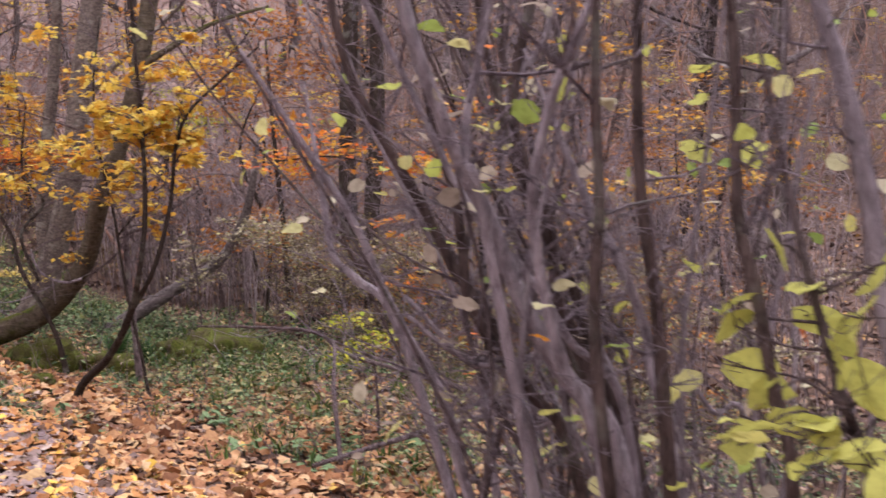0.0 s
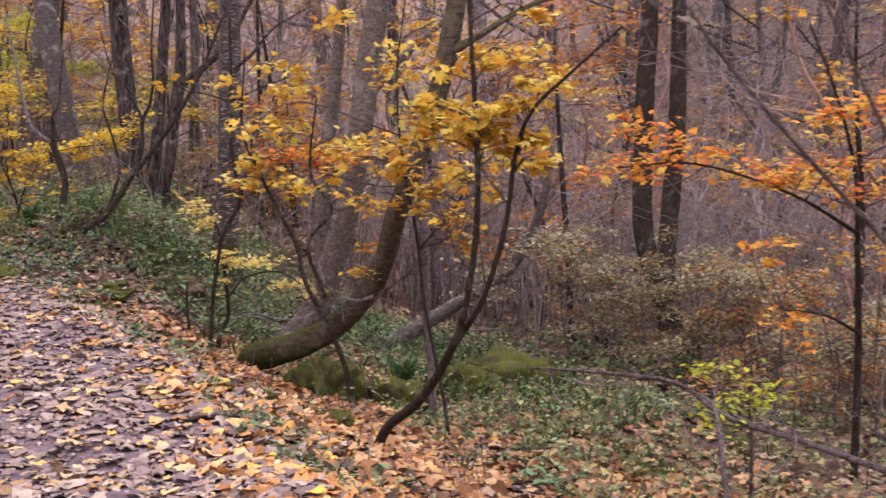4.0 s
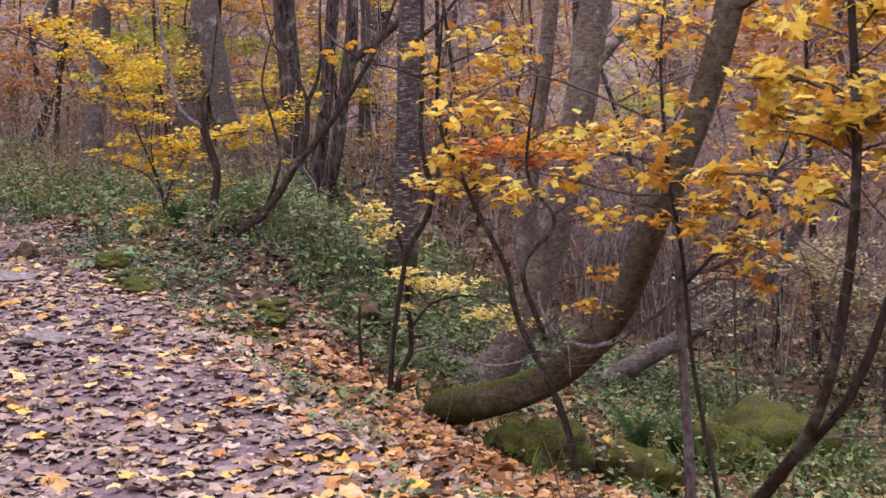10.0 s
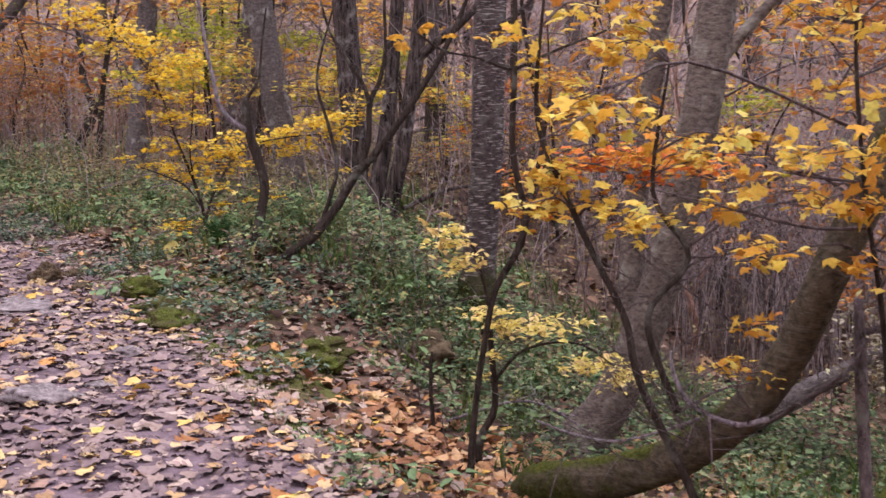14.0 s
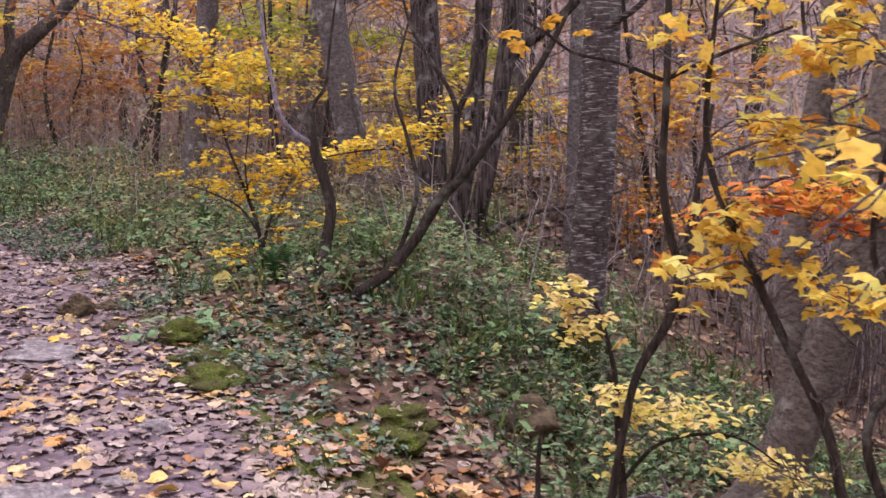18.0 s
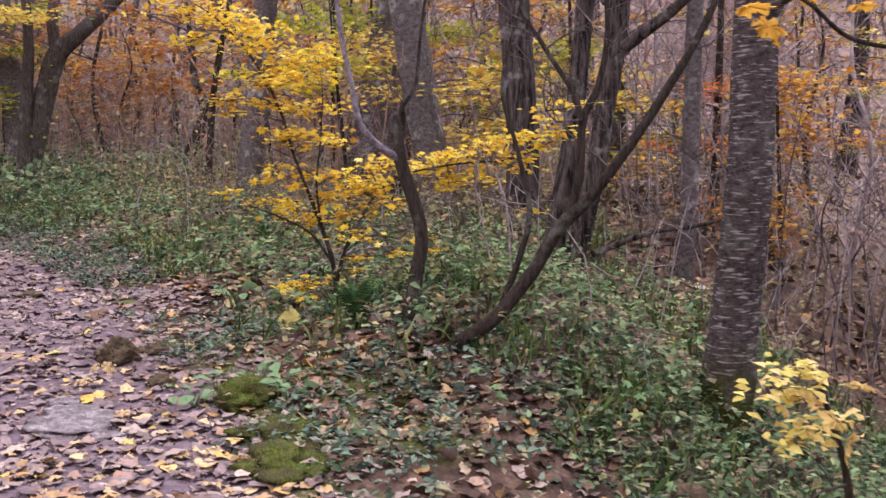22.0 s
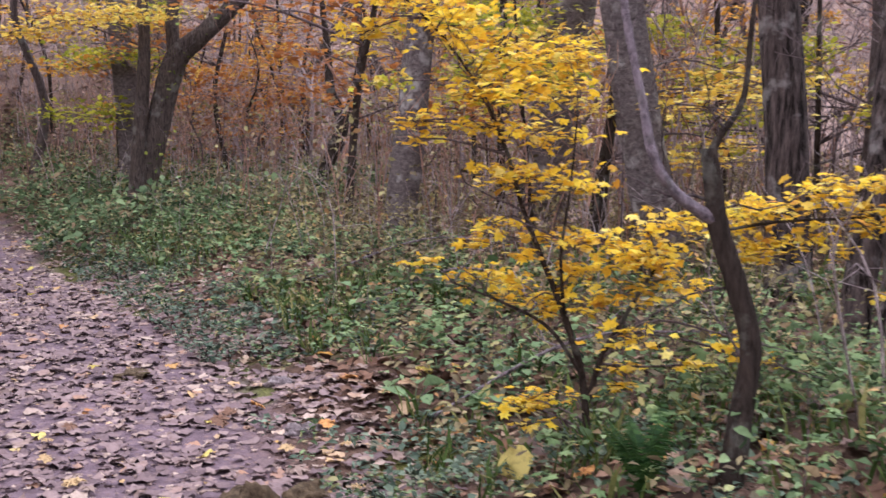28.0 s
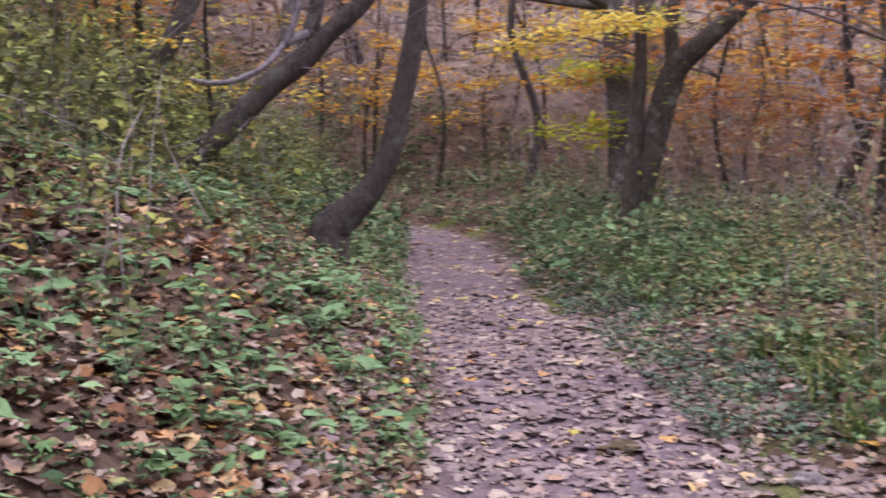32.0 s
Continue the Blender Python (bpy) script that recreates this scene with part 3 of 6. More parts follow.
def sprays_twigs(sprays, stems, rng, radius=0.006):
    """Thin branches from the nearest stem out to each spray, and twiglets in it."""
    pool = np.vstack(stems)
    out = []
    for x, y, z, a, b in sprays:
        c = np.array([x, y, z])
        gap = pool[:, :3] - c
        cost = np.linalg.norm(gap, axis=1) + 0.9 * np.clip(gap[:, 2] + 0.05, 0, None)
        o = pool[np.argmin(cost)]
        span = np.linalg.norm(c - o[:3])
        mid = (o[:3] + c) / 2 + np.array([0, 0, 0.10 * span]) + rng.normal(0, 0.05 * span + 0.01, 3)
        r0 = min(radius * (0.7 + span), o[3] * 0.8)
        line = curve_through([(*o[:3], r0), (*mid, r0 * 0.75), (*c, r0 * 0.5), (*(c + (c - mid) * 0.7), r0 * 0.25)], 4)
        out.append(tube(line, 4))
        for _ in range(5):
            e = c + rng.normal(0, 0.55, 3) * np.array([a, a, b * 0.6])
            s = line[rng.integers(len(line) // 2, len(line) - 1), :3]
            m2 = (s + e) / 2 + rng.normal(0, 0.02, 3)
            out.append(tube(curve_through([(*s, r0 * 0.45), (*m2, r0 * 0.35), (*e, r0 * 0.2)], 3), 3))
    return merge(out)


def built_tree(name, label, category, stems, material, twig_count=0, twig_len=0.8, sprays=(), leaf=None, shape=None, leaf_size=0.05,
               density=0.5, seed=1, sides=9, rough=0.1, twig_r=0.007, twig_mat=None, tilt=0.45, group="", more=1, rise=0.5, dead=(), spread=0.9):
    """A tree from its stems (the first is rooted); then bare twigs and leafy sprays."""
    rng = rng_for(seed)
    first = rooted(stems[0])
    base = thing(name, first[0][:3], label, category, group)
    sprays = list(sprays)
    for x, y, z, a, b in tuple(sprays):
        for _ in range(more):
            sprays.append((x + rng.normal(0, spread * a), y + rng.normal(0, spread * a), z + rng.normal(0, 0.11 * spread), a * rng.uniform(0.5, 0.9), b * rng.uniform(0.5, 0.9)))
    lines = []
    for i, s in enumerate(stems):
        line, geo = stem(first if i == 0 else s, sides if i == 0 else max(6, sides - 2), rough, seed + i)
        lines.append(line)
        piece = part("trunk" if i == 0 else "limb", geo, TWIG_PALE if i in dead else material, base)
        if twig_count:
            part("twigwork", twigs_from(line, max(2, int(twig_count * (1 if i == 0 else 0.5))), twig_len, rng, twig_r, rise=rise), twig_mat or TWIG, base if i == 0 else piece)
    if len(sprays):
        part("branchwork", sprays_twigs(sprays, lines, rng), twig_mat or TWIG, base)
        mix = leaf if isinstance(leaf, tuple) else (leaf,)
        for tone in mix:
            geo = sprays_leaves(sprays, shape or MAPLE, leaf_size, density / len(mix), rng, tilt)
            part("foliage", geo, tone, base)
    return base


# the leaning maple at the crest, its foot lying along the ground and then sweeping up
built_tree("leaning_tree", "leaning mossy-footed tree with olive-grey trunk sweeping up from the crest", "tree", [
    [(-4.62, 11.69, -1.98, 0.10), (-4.52, 11.65, -1.92, 0.128), (-4.3, 11.6, -1.86, 0.122), (-3.85, 11.46, -1.68, 0.105), (-3.46, 11.19, -1.37, 0.094), (-3.22, 10.99, -1.03, 0.086),
     (-3.04, 10.72, -0.61, 0.082), (-2.89, 10.68, -0.24, 0.08), (-2.77, 10.74, 0.12, 0.079), (-2.65, 10.77, 0.57, 0.078), (-2.53, 10.84, 1.28, 0.074),
     (-2.33, 11.09, 2.95, 0.070), (-2.28, 11.29, 4.56, 0.044)],
    [(-2.64, 10.78, 0.60, 0.041), (-2.4, 10.7, 0.72, 0.027), (-2.0, 10.75, 0.95, 0.018), (-1.5, 10.8, 1.1, 0.011)],
    [(-3.72, 10.92, -1.0, 0.007), (-3.7, 10.9, -1.1, 0.010), (-3.64, 10.9, -1.21, 0.011), (-3.55, 10.9, -1.27, 0.011), (-3.41, 10.9, -1.31, 0.012), (-3.28, 10.93, -1.28, 0.013)],
    [(-4.43, 11.2, -1.45, 0.005), (-4.25, 11.2, -1.5, 0.006), (-4.05, 11.2, -1.52, 0.006), (-3.86, 11.2, -1.47, 0.006), (-3.62, 11.15, -1.36, 0.008)],
    [(-3.54, 10.9, -1.27, 0.006), (-3.53, 10.9, -1.37, 0.005), (-3.52, 10.9, -1.5, 0.003)],
], BARK_MOSSY, 10, 1.0, seed=11, sides=16, rough=0.07, dead=(2, 3, 4))

built_tree("forest_tree", "grey blotched tree standing behind the leaning trunk", "tree", [
    [(-4.77, 13.33, -2.18, 0.18), (-4.5, 13.36, -1.78, 0.145), (-4.29, 13.38, -1.2, 0.132), (-4.12, 13.4, -0.54, 0.128), (-4.01, 13.4, 0.07, 0.125),
     (-3.9, 13.54, 0.99, 0.118), (-3.71, 13.75, 2.37, 0.105), (-3.61, 14.1, 5.13, 0.074)],
    [(-4.38, 13.4, -1.5, 0.1), (-4.45, 13.5, -0.9, 0.085), (-4.42, 13.6, -0.2, 0.075), (-4.3, 13.7, 0.9, 0.06), (-4.2, 13.8, 2.5, 0.04)],
    [(-3.98, 13.45, 0.3, 0.05), (-3.6, 13.5, 0.75, 0.035), (-3.2, 13.6, 1.1, 0.025), (-2.7, 13.7, 1.6, 0.015)],
], BARK_OLIVE, 12, 1.2, seed=12, sides=12)

built_tree("ringed_tree", "straight grey tree with ringed bark and dark foot", "tree", [
    [(-6.12, 14.98, -1.57, 0.2), (-6.08, 15.03, -1.32, 0.16), (-6.06, 15.08, -0.88, 0.138), (-6.01, 15.07, -0.15, 0.131), (-6.02, 15.2, 1.06, 0.128),
     (-6.04, 15.41, 2.99, 0.118), (-6.07, 15.73, 5.9, 0.078)],
    [(-5.98, 15.1, 0.75, 0.03), (-5.7, 15.0, 0.9, 0.02), (-5.4, 14.95, 1.2, 0.013), (-5.0, 14.9, 1.4, 0.008)],
], BARK_RINGED, 10, 1.0, seed=13, sides=14, rough=0.06)

built_tree("slim_tree", "slim straight grey tree in green undergrowth", "tree", [
    [(-7.17, 18.09, -1.14, 0.085), (-7.14, 18.09, -0.28, 0.075), (-7.17, 18.21, 0.72, 0.07), (-7.2, 18.37, 2.21, 0.06), (-7.27, 18.65, 4.7, 0.04)],
], BARK_PALE, 8, 0.9, seed=14, sides=9)

built_tree("clump_tree", "furrowed clump tree with several trunks from one foot", "tree", [
    [(-8.63, 18.18, -1.04, 0.185), (-8.66, 18.2, -0.75, 0.155), (-8.73, 18.29, 0.21, 0.142), (-8.85, 18.36, 1.28, 0.138), (-8.99, 18.49, 2.88, 0.12), (-9.23, 18.77, 6.09, 0.091)],
    [(-8.08, 17.33, -1.25, 0.125), (-8.03, 17.4, -0.67, 0.095), (-7.97, 17.51, -0.03, 0.084), (-7.97, 17.74, 0.95, 0.076), (-7.93, 17.91, 2.18, 0.068), (-7.91, 18.22, 4.65, 0.050)],
    [(-7.91, 17.18, -1.3, 0.115), (-7.8, 17.28, -0.75, 0.09), (-7.68, 17.28, -0.26, 0.08), (-7.64, 17.36, 0.21, 0.078), (-7.6, 17.44, 0.69, 0.084), (-7.58, 17.5, 1.16, 0.072),
     (-7.61, 17.61, 2.11, 0.060), (-7.65, 17.82, 4.01, 0.036)],
    [(-7.6, 17.43, 0.64, 0.056), (-7.4, 17.43, 0.8, 0.051), (-7.13, 17.48, 1.01, 0.043), (-6.86, 17.53, 1.32, 0.035), (-6.53, 17.78, 2.06, 0.024)],
    [(-7.7, 17.3, -0.9, 0.025), (-7.2, 17.2, -0.7, 0.020), (-6.8, 17.1, -0.62, 0.015), (-6.3, 17.0, -0.45, 0.008)],
], BARK_FURROWED, 10, 1.1, seed=15, sides=14, rough=0.08)

built_tree("slanting_tree", "dark slanting tree with forked bare limbs rising from undergrowth", "tree", [
    [(-7.53, 13.94, -1.2, 0.043), (-7.41, 13.96, -1.11, 0.0447), (-7.27, 13.99, -1.01, 0.0421), (-7.1, 14.05, -0.88, 0.0404), (-6.93, 14.12, -0.65, 0.0378), (-6.79, 14.17, -0.4, 0.0361), (-6.66, 14.2, -0.26, 0.0301), (-6.51, 14.31, -0.03, 0.0275), (-6.35, 14.44, 0.26, 0.0241), (-6.15, 14.61, 0.69, 0.0189), (-5.95, 14.8, 1.32, 0.012)],
    [(-6.76, 14.19, -0.37, 0.0275), (-6.71, 14.25, -0.12, 0.0224), (-6.71, 14.28, 0.16, 0.0241), (-6.65, 14.34, 0.34, 0.0189), (-6.62, 14.39, 0.6, 0.0155), (-6.64, 14.42, 0.97, 0.012), (-6.63, 14.52, 1.67, 0.0086)],
    [(-6.71, 14.28, 0.16, 0.0206), (-6.77, 14.27, 0.32, 0.0155), (-6.91, 14.22, 0.55, 0.0138), (-7.02, 14.18, 0.76, 0.0103), (-7.13, 14.17, 1.2, 0.00688)],
    [(-7.13, 14.21, -0.83, 0.0189), (-7.06, 14.29, -0.56, 0.0172), (-7.03, 14.34, -0.31, 0.0155), (-7.11, 14.33, 0.03, 0.0129), (-7.19, 14.32, 0.32, 0.0112), (-7.16, 14.37, 0.61, 0.00946), (-7.1, 14.44, 0.91, 0.00774)],
], BARK_DARK, 7, 0.8, seed=16, sides=9)

built_tree("crooked_sapling", "crooked snapped sapling with a pale side branch", "tree", [
    [(-7.9, 14.07, -1.28, 0.053), (-7.79, 14.14, -1.17, 0.048), (-7.74, 14.25, -0.98, 0.047), (-7.73, 14.35, -0.7, 0.041), (-7.72, 14.39, -0.49, 0.038), (-7.78, 14.38, -0.26, 0.038),
     (-7.84, 14.37, -0.07, 0.038), (-7.88, 14.37, 0.19, 0.031)],
    [(-7.84, 14.37, -0.07, 0.025), (-7.95, 14.26, 0.03, 0.020), (-8.01, 14.18, 0.16, 0.018), (-8.06, 14.18, 0.37, 0.015), (-8.12, 14.18, 0.63, 0.015), (-8.17, 14.19, 0.91, 0.014), (-8.27, 14.19, 1.42, 0.009)],
    [(-7.88, 14.37, 0.16, 0.018), (-7.85, 14.4, 0.24, 0.014), (-7.79, 14.45, 0.37, 0.011), (-7.78, 14.49, 0.64, 0.009), (-7.76, 14.54, 0.95, 0.007)],
], BARK_DARK, 4, 0.6, seed=17, sides=9, dead=(1,))

built_tree("yellow_maple_sapling", "slender maple sapling with layered bright yellow leaves", "tree", [
    [(-8.48, 14.7, -0.98, 0.018), (-8.51, 14.7, -0.73, 0.016), (-8.59, 14.7, -0.51, 0.014), (-8.69, 14.7, -0.29, 0.011), (-8.79, 14.7, -0.07, 0.009), (-8.88, 14.7, 0.19, 0.008), (-9.07, 14.7, 0.51, 0.007), (-9.38, 14.7, 0.81, 0.005), (-9.75, 14.7, 1.0, 0.003)],
    [(-8.48, 14.7, -0.85, 0.014), (-8.42, 14.7, -0.66, 0.012), (-8.33, 14.7, -0.5, 0.01), (-8.22, 14.75, -0.3, 0.008), (-8.1, 14.9, -0.18, 0.007), (-7.87, 15.15, -0.12, 0.006), (-7.5, 15.2, -0.08, 0.005), (-7.2, 15.2, 0.05, 0.003)],
    [(-8.5, 14.7, -0.75, 0.01), (-8.62, 14.62, -0.55, 0.008), (-8.8, 14.55, -0.45, 0.006), (-9.0, 14.5, -0.38, 0.004)],
    [(-8.59, 14.7, -0.51, 0.009), (-8.56, 14.6, -0.25, 0.007), (-8.5, 14.55, 0.02, 0.005), (-8.45, 14.5, 0.3, 0.003)],
], BARK_DARK, 5, 0.5, [
    (-9.7, 14.7, 0.95, 0.23, 0.09), (-9.38, 14.7, 0.81, 0.23, 0.09), (-9.1, 14.7, 0.68, 0.23, 0.08), (-9.54, 14.7, 0.68, 0.17, 0.05), (-8.87, 14.7, 0.55, 0.19, 0.07), (-8.73, 14.7, 0.44, 0.25, 0.06), (-8.99, 14.7, 0.46, 0.14, 0.06),
    (-8.58, 14.7, 0.51, 0.14, 0.07), (-8.91, 14.7, 0.25, 0.18, 0.04), (-8.62, 14.7, 0.22, 0.19, 0.05), (-9.34, 14.7, 0.28, 0.15, 0.05), (-8.84, 14.7, 0.06, 0.18, 0.04), (-8.92, 14.7, -0.14, 0.15, 0.03), (-8.54, 14.7, 0.03, 0.14, 0.04),
    (-8.44, 14.7, -0.19, 0.16, 0.06), (-8.22, 14.7, -0.23, 0.19, 0.06), (-9.03, 14.7, -0.37, 0.15, 0.04), (-8.77, 14.7, -0.45, 0.16, 0.06), (-8.54, 14.7, -0.32, 0.13, 0.06), (-8.33, 14.7, -0.4, 0.19, 0.06), (-8.12, 14.7, -0.33, 0.14, 0.06),
    (-8.73, 14.7, -0.87, 0.15, 0.04), (-8.84, 14.7, -0.91, 0.1, 0.03), (-7.88, 14.7, -0.53, 0.11, 0.04), (-8.36, 14.7, -0.77, 0.08, 0.03), (-8.69, 14.7, -0.19, 0.14, 0.04), (-8.16, 14.7, -0.09, 0.14, 0.05),
    (-8.12, 15.2, -0.14, 0.2, 0.07), (-7.87, 15.2, -0.07, 0.19, 0.06), (-7.67, 15.2, 0.0, 0.16, 0.06), (-7.5, 15.2, -0.06, 0.19, 0.06), (-7.28, 15.2, 0.04, 0.17, 0.06), (-7.17, 15.2, 0.1, 0.12, 0.05), (-7.94, 15.2, -0.26, 0.16, 0.05), (-7.77, 15.2, -0.19, 0.14, 0.04),
], (GOLD, GOLD, YELLOW), MAPLE, 0.032, 0.62, seed=18, sides=7, tilt=0.45, more=2, spread=0.85)

built_tree("pale_barked_tree", "pale blotched grey tree at the edge of the green verge", "tree", [
    [(-13.06, 20.19, -0.89, 0.19), (-13.05, 20.25, -0.47, 0.161), (-13.02, 20.33, 0.08, 0.156), (-13.01, 20.44, 0.91, 0.145), (-13.0, 20.54, 1.63, 0.139), (-13.01, 20.78, 3.68, 0.111), (-13.06, 21.09, 6.44, 0.067)],
], BARK_PALE, 14, 1.2, seed=19, sides=12)

forked = built_tree("forked_tree", "dark forked tree with ivy sprigs beside the path", "tree", [
    [(-17.68, 21.28, -0.8, 0.153), (-17.61, 21.41, -0.18, 0.141), (-17.54, 21.56, 0.51, 0.147), (-17.43, 21.71, 1.06, 0.147), (-17.11, 21.89, 1.38, 0.116), (-16.72, 22.27, 1.94, 0.099), (-16.4, 22.64, 2.83, 0.082), (-16.15, 23.08, 4.67, 0.059)],
    [(-17.45, 21.69, 1.02, 0.093), (-17.51, 21.71, 1.61, 0.082), (-17.45, 21.85, 2.36, 0.071), (-17.45, 22.06, 4.01, 0.047)],
    [(-17.66, 21.16, -1.0, 0.128), (-17.66, 21.23, -0.25, 0.093), (-17.67, 21.33, 0.57, 0.088), (-17.69, 21.4, 1.32, 0.076), (-17.8, 21.43, 2.35, 0.059)],
], BARK_FORKED, 14, 1.2, [(-17.93, 20.71, 1.49, 0.73, 0.15), (-18.3, 20.45, 1.39, 0.45, 0.11), (-17.4, 21.09, 1.56, 0.4, 0.11)], YELLOW, MAPLE, 0.05, 0.55, seed=20, sides=12)

def ivy_sprigs(tree, line, n, reach, seed):
    """Small ivy leaves held close round a trunk."""
    rng = rng_for(seed)
    c = curve_through(line, 6)
    q = c[rng.integers(0, len(c), n)]
    a = rng.random(n) * 6.28
    w = q[:, 3] + rng.random(n) * reach
    pts = np.stack([q[:, 0] + np.cos(a) * w, q[:, 1] + np.sin(a) * w, q[:, 2] + rng.normal(0, 0.12, n)], 1)
    part("foliage", scatter(OVAL, pts, rng.uniform(0.02, 0.045, n), rng, 0.9, 0.08), IVY, tree)


ivy_sprigs(forked, [(-17.68, 21.28, -0.8, 0.15), (-17.54, 21.56, 0.51, 0.147), (-17.43, 21.71, 1.06, 0.147), (-16.72, 22.27, 1.94, 0.1)], 170, 0.1, 500)

built_tree("bank_tree", "tree bowed out from the mossy bank above the path", "tree", [
    [(-17.25, 17.02, -0.56, 0.187), (-17.13, 17.16, -0.38, 0.143), (-17.02, 17.31, -0.17, 0.120), (-16.92, 17.46, 0.2, 0.107), (-16.88, 17.56, 0.64, 0.098), (-16.84, 17.65, 1.06, 0.098), (-16.83, 17.74, 1.63, 0.084), (-16.85, 17.99, 3.61, 0.058)],
], BARK_GREY, 10, 1.0, seed=21, sides=11)

built_tree("bank_tree", "pale leaning tree with forked top and a dead curved branch", "tree", [
    [(-17.79, 15.23, -0.28, 0.147), (-17.59, 15.55, -0.07, 0.121), (-17.43, 15.8, 0.14, 0.113), (-17.25, 16.09, 0.45, 0.108), (-17.1, 16.35, 0.75, 0.108), (-16.97, 16.56, 0.94, 0.113), (-16.85, 16.77, 1.18, 0.086),
     (-16.7, 17.03, 1.47, 0.086), (-16.51, 17.38, 2.06, 0.070), (-16.32, 17.86, 3.43, 0.039)],
    [(-16.97, 16.56, 0.94, 0.073), (-16.93, 16.67, 1.28, 0.073), (-16.92, 16.74, 1.67, 0.061), (-16.94, 16.92, 2.94, 0.039)],
    [(-16.87, 16.57, 1.18, 0.039), (-16.8, 16.31, 1.06, 0.029), (-16.69, 16.08, 0.89, 0.025), (-16.72, 15.86, 0.77, 0.025), (-16.76, 15.63, 0.73, 0.020), (-16.86, 15.48, 0.76, 0.016)],
    [(-16.79, 16.32, 1.04, 0.026), (-16.75, 16.42, 1.35, 0.026), (-16.74, 16.5, 1.73, 0.021)],
], BARK_GREY, 9, 1.0, seed=22, sides=11, twig_mat=TWIG_PALE, dead=(2, 3))

built_tree("bank_tree", "dark bare tree leaning out high on the bank", "tree", [
    [(-18.42, 15.1, float(height(-18.42, 15.1)) - 0.1, 0.13), (-18.28, 15.36, 0.47, 0.11), (-18.17, 15.56, 0.77, 0.1), (-18.05, 15.76, 1.05, 0.095), (-17.93, 16.03, 1.63, 0.085), (-17.84, 16.25, 2.29, 0.07), (-17.7, 16.6, 3.6, 0.04)],
], BARK_GREY, 9, 1.0, seed=43, sides=10)

built_tree("lichened_tree", "thick violet-grey tree mottled with lichen", "tree", [
    [(-9.62, 18.58, -1.16, 0.195), (-9.74, 18.61, -0.53, 0.172), (-9.91, 18.62, 0.21, 0.161), (-10.12, 18.65, 1.35, 0.161), (-10.29, 18.72, 2.49, 0.144), (-10.65, 18.89, 5.34, 0.092)],
], BARK_PALE, 10, 1.1, seed=38, sides=12)

built_tree("twisted_snag", "twisted leafless snag with a knotted elbow", "tree", [
    [(-11.93, 24.51, -0.79, 0.074), (-12.12, 24.43, -0.36, 0.067), (-12.22, 24.4, -0.03, 0.067), (-12.18, 24.45, 0.14, 0.074), (-12.02, 24.54, 0.08, 0.054), (-12.09, 24.52, 0.28, 0.047), (-12.18, 24.5, 0.58, 0.04), (-12.27, 24.46, 0.84, 0.034), (-12.54, 24.31, 1.11, 0.027)],
    [(-12.2, 24.42, 0.04, 0.04), (-12.08, 24.48, -0.16, 0.034), (-11.89, 24.57, -0.43, 0.034), (-11.85, 24.57, -0.73, 0.027)],
    [(-12.17, 24.45, 0.14, 0.04), (-12.21, 24.45, 0.37, 0.034), (-12.2, 24.48, 0.58, 0.02)],
], BARK_DARK, 4, 0.6, seed=39, sides=7)

built_tree("forked_sapling", "small dark forked tree behind the verge", "tree", [
    [(-16.57, 23.35, -0.86, 0.088), (-16.48, 23.48, -0.42, 0.088), (-16.32, 23.69, 0.23, 0.095), (-16.46, 23.62, 0.67, 0.066), (-16.53, 23.64, 1.25, 0.051), (-16.63, 23.64, 1.91, 0.037)],
    [(-16.32, 23.69, 0.23, 0.073), (-16.23, 23.81, 0.6, 0.059), (-16.18, 23.91, 1.11, 0.044), (-16.16, 23.99, 1.62, 0.037)],
], BARK_DARK, 6, 0.8, seed=40, sides=7)

built_tree("twin_tree", "twin-stemmed dark tree down the slope", "tree", [
    [(-0.86, 16.57, -2.78, 0.161), (-0.98, 16.6, -2.23, 0.149), (-1.16, 16.61, -1.73, 0.137), (-1.3, 16.63, -1.24, 0.124), (-1.32, 16.71, -0.5, 0.124), (-1.29, 16.84, 0.61, 0.112), (-1.24, 16.97, 1.54, 0.106), (-1.2, 17.3, 4.31, 0.074)],
    [(-1.0, 16.5, -2.4, 0.12), (-1.03, 16.5, -2.09, 0.111), (-1.01, 16.58, -1.41, 0.111), (-0.96, 16.67, -0.8, 0.111), (-0.9, 16.77, -0.01, 0.105), (-0.89, 16.92, 1.22, 0.092), (-0.89, 17.2, 3.67, 0.062)],
], BARK_DARK, 14, 1.2, seed=23, sides=11)

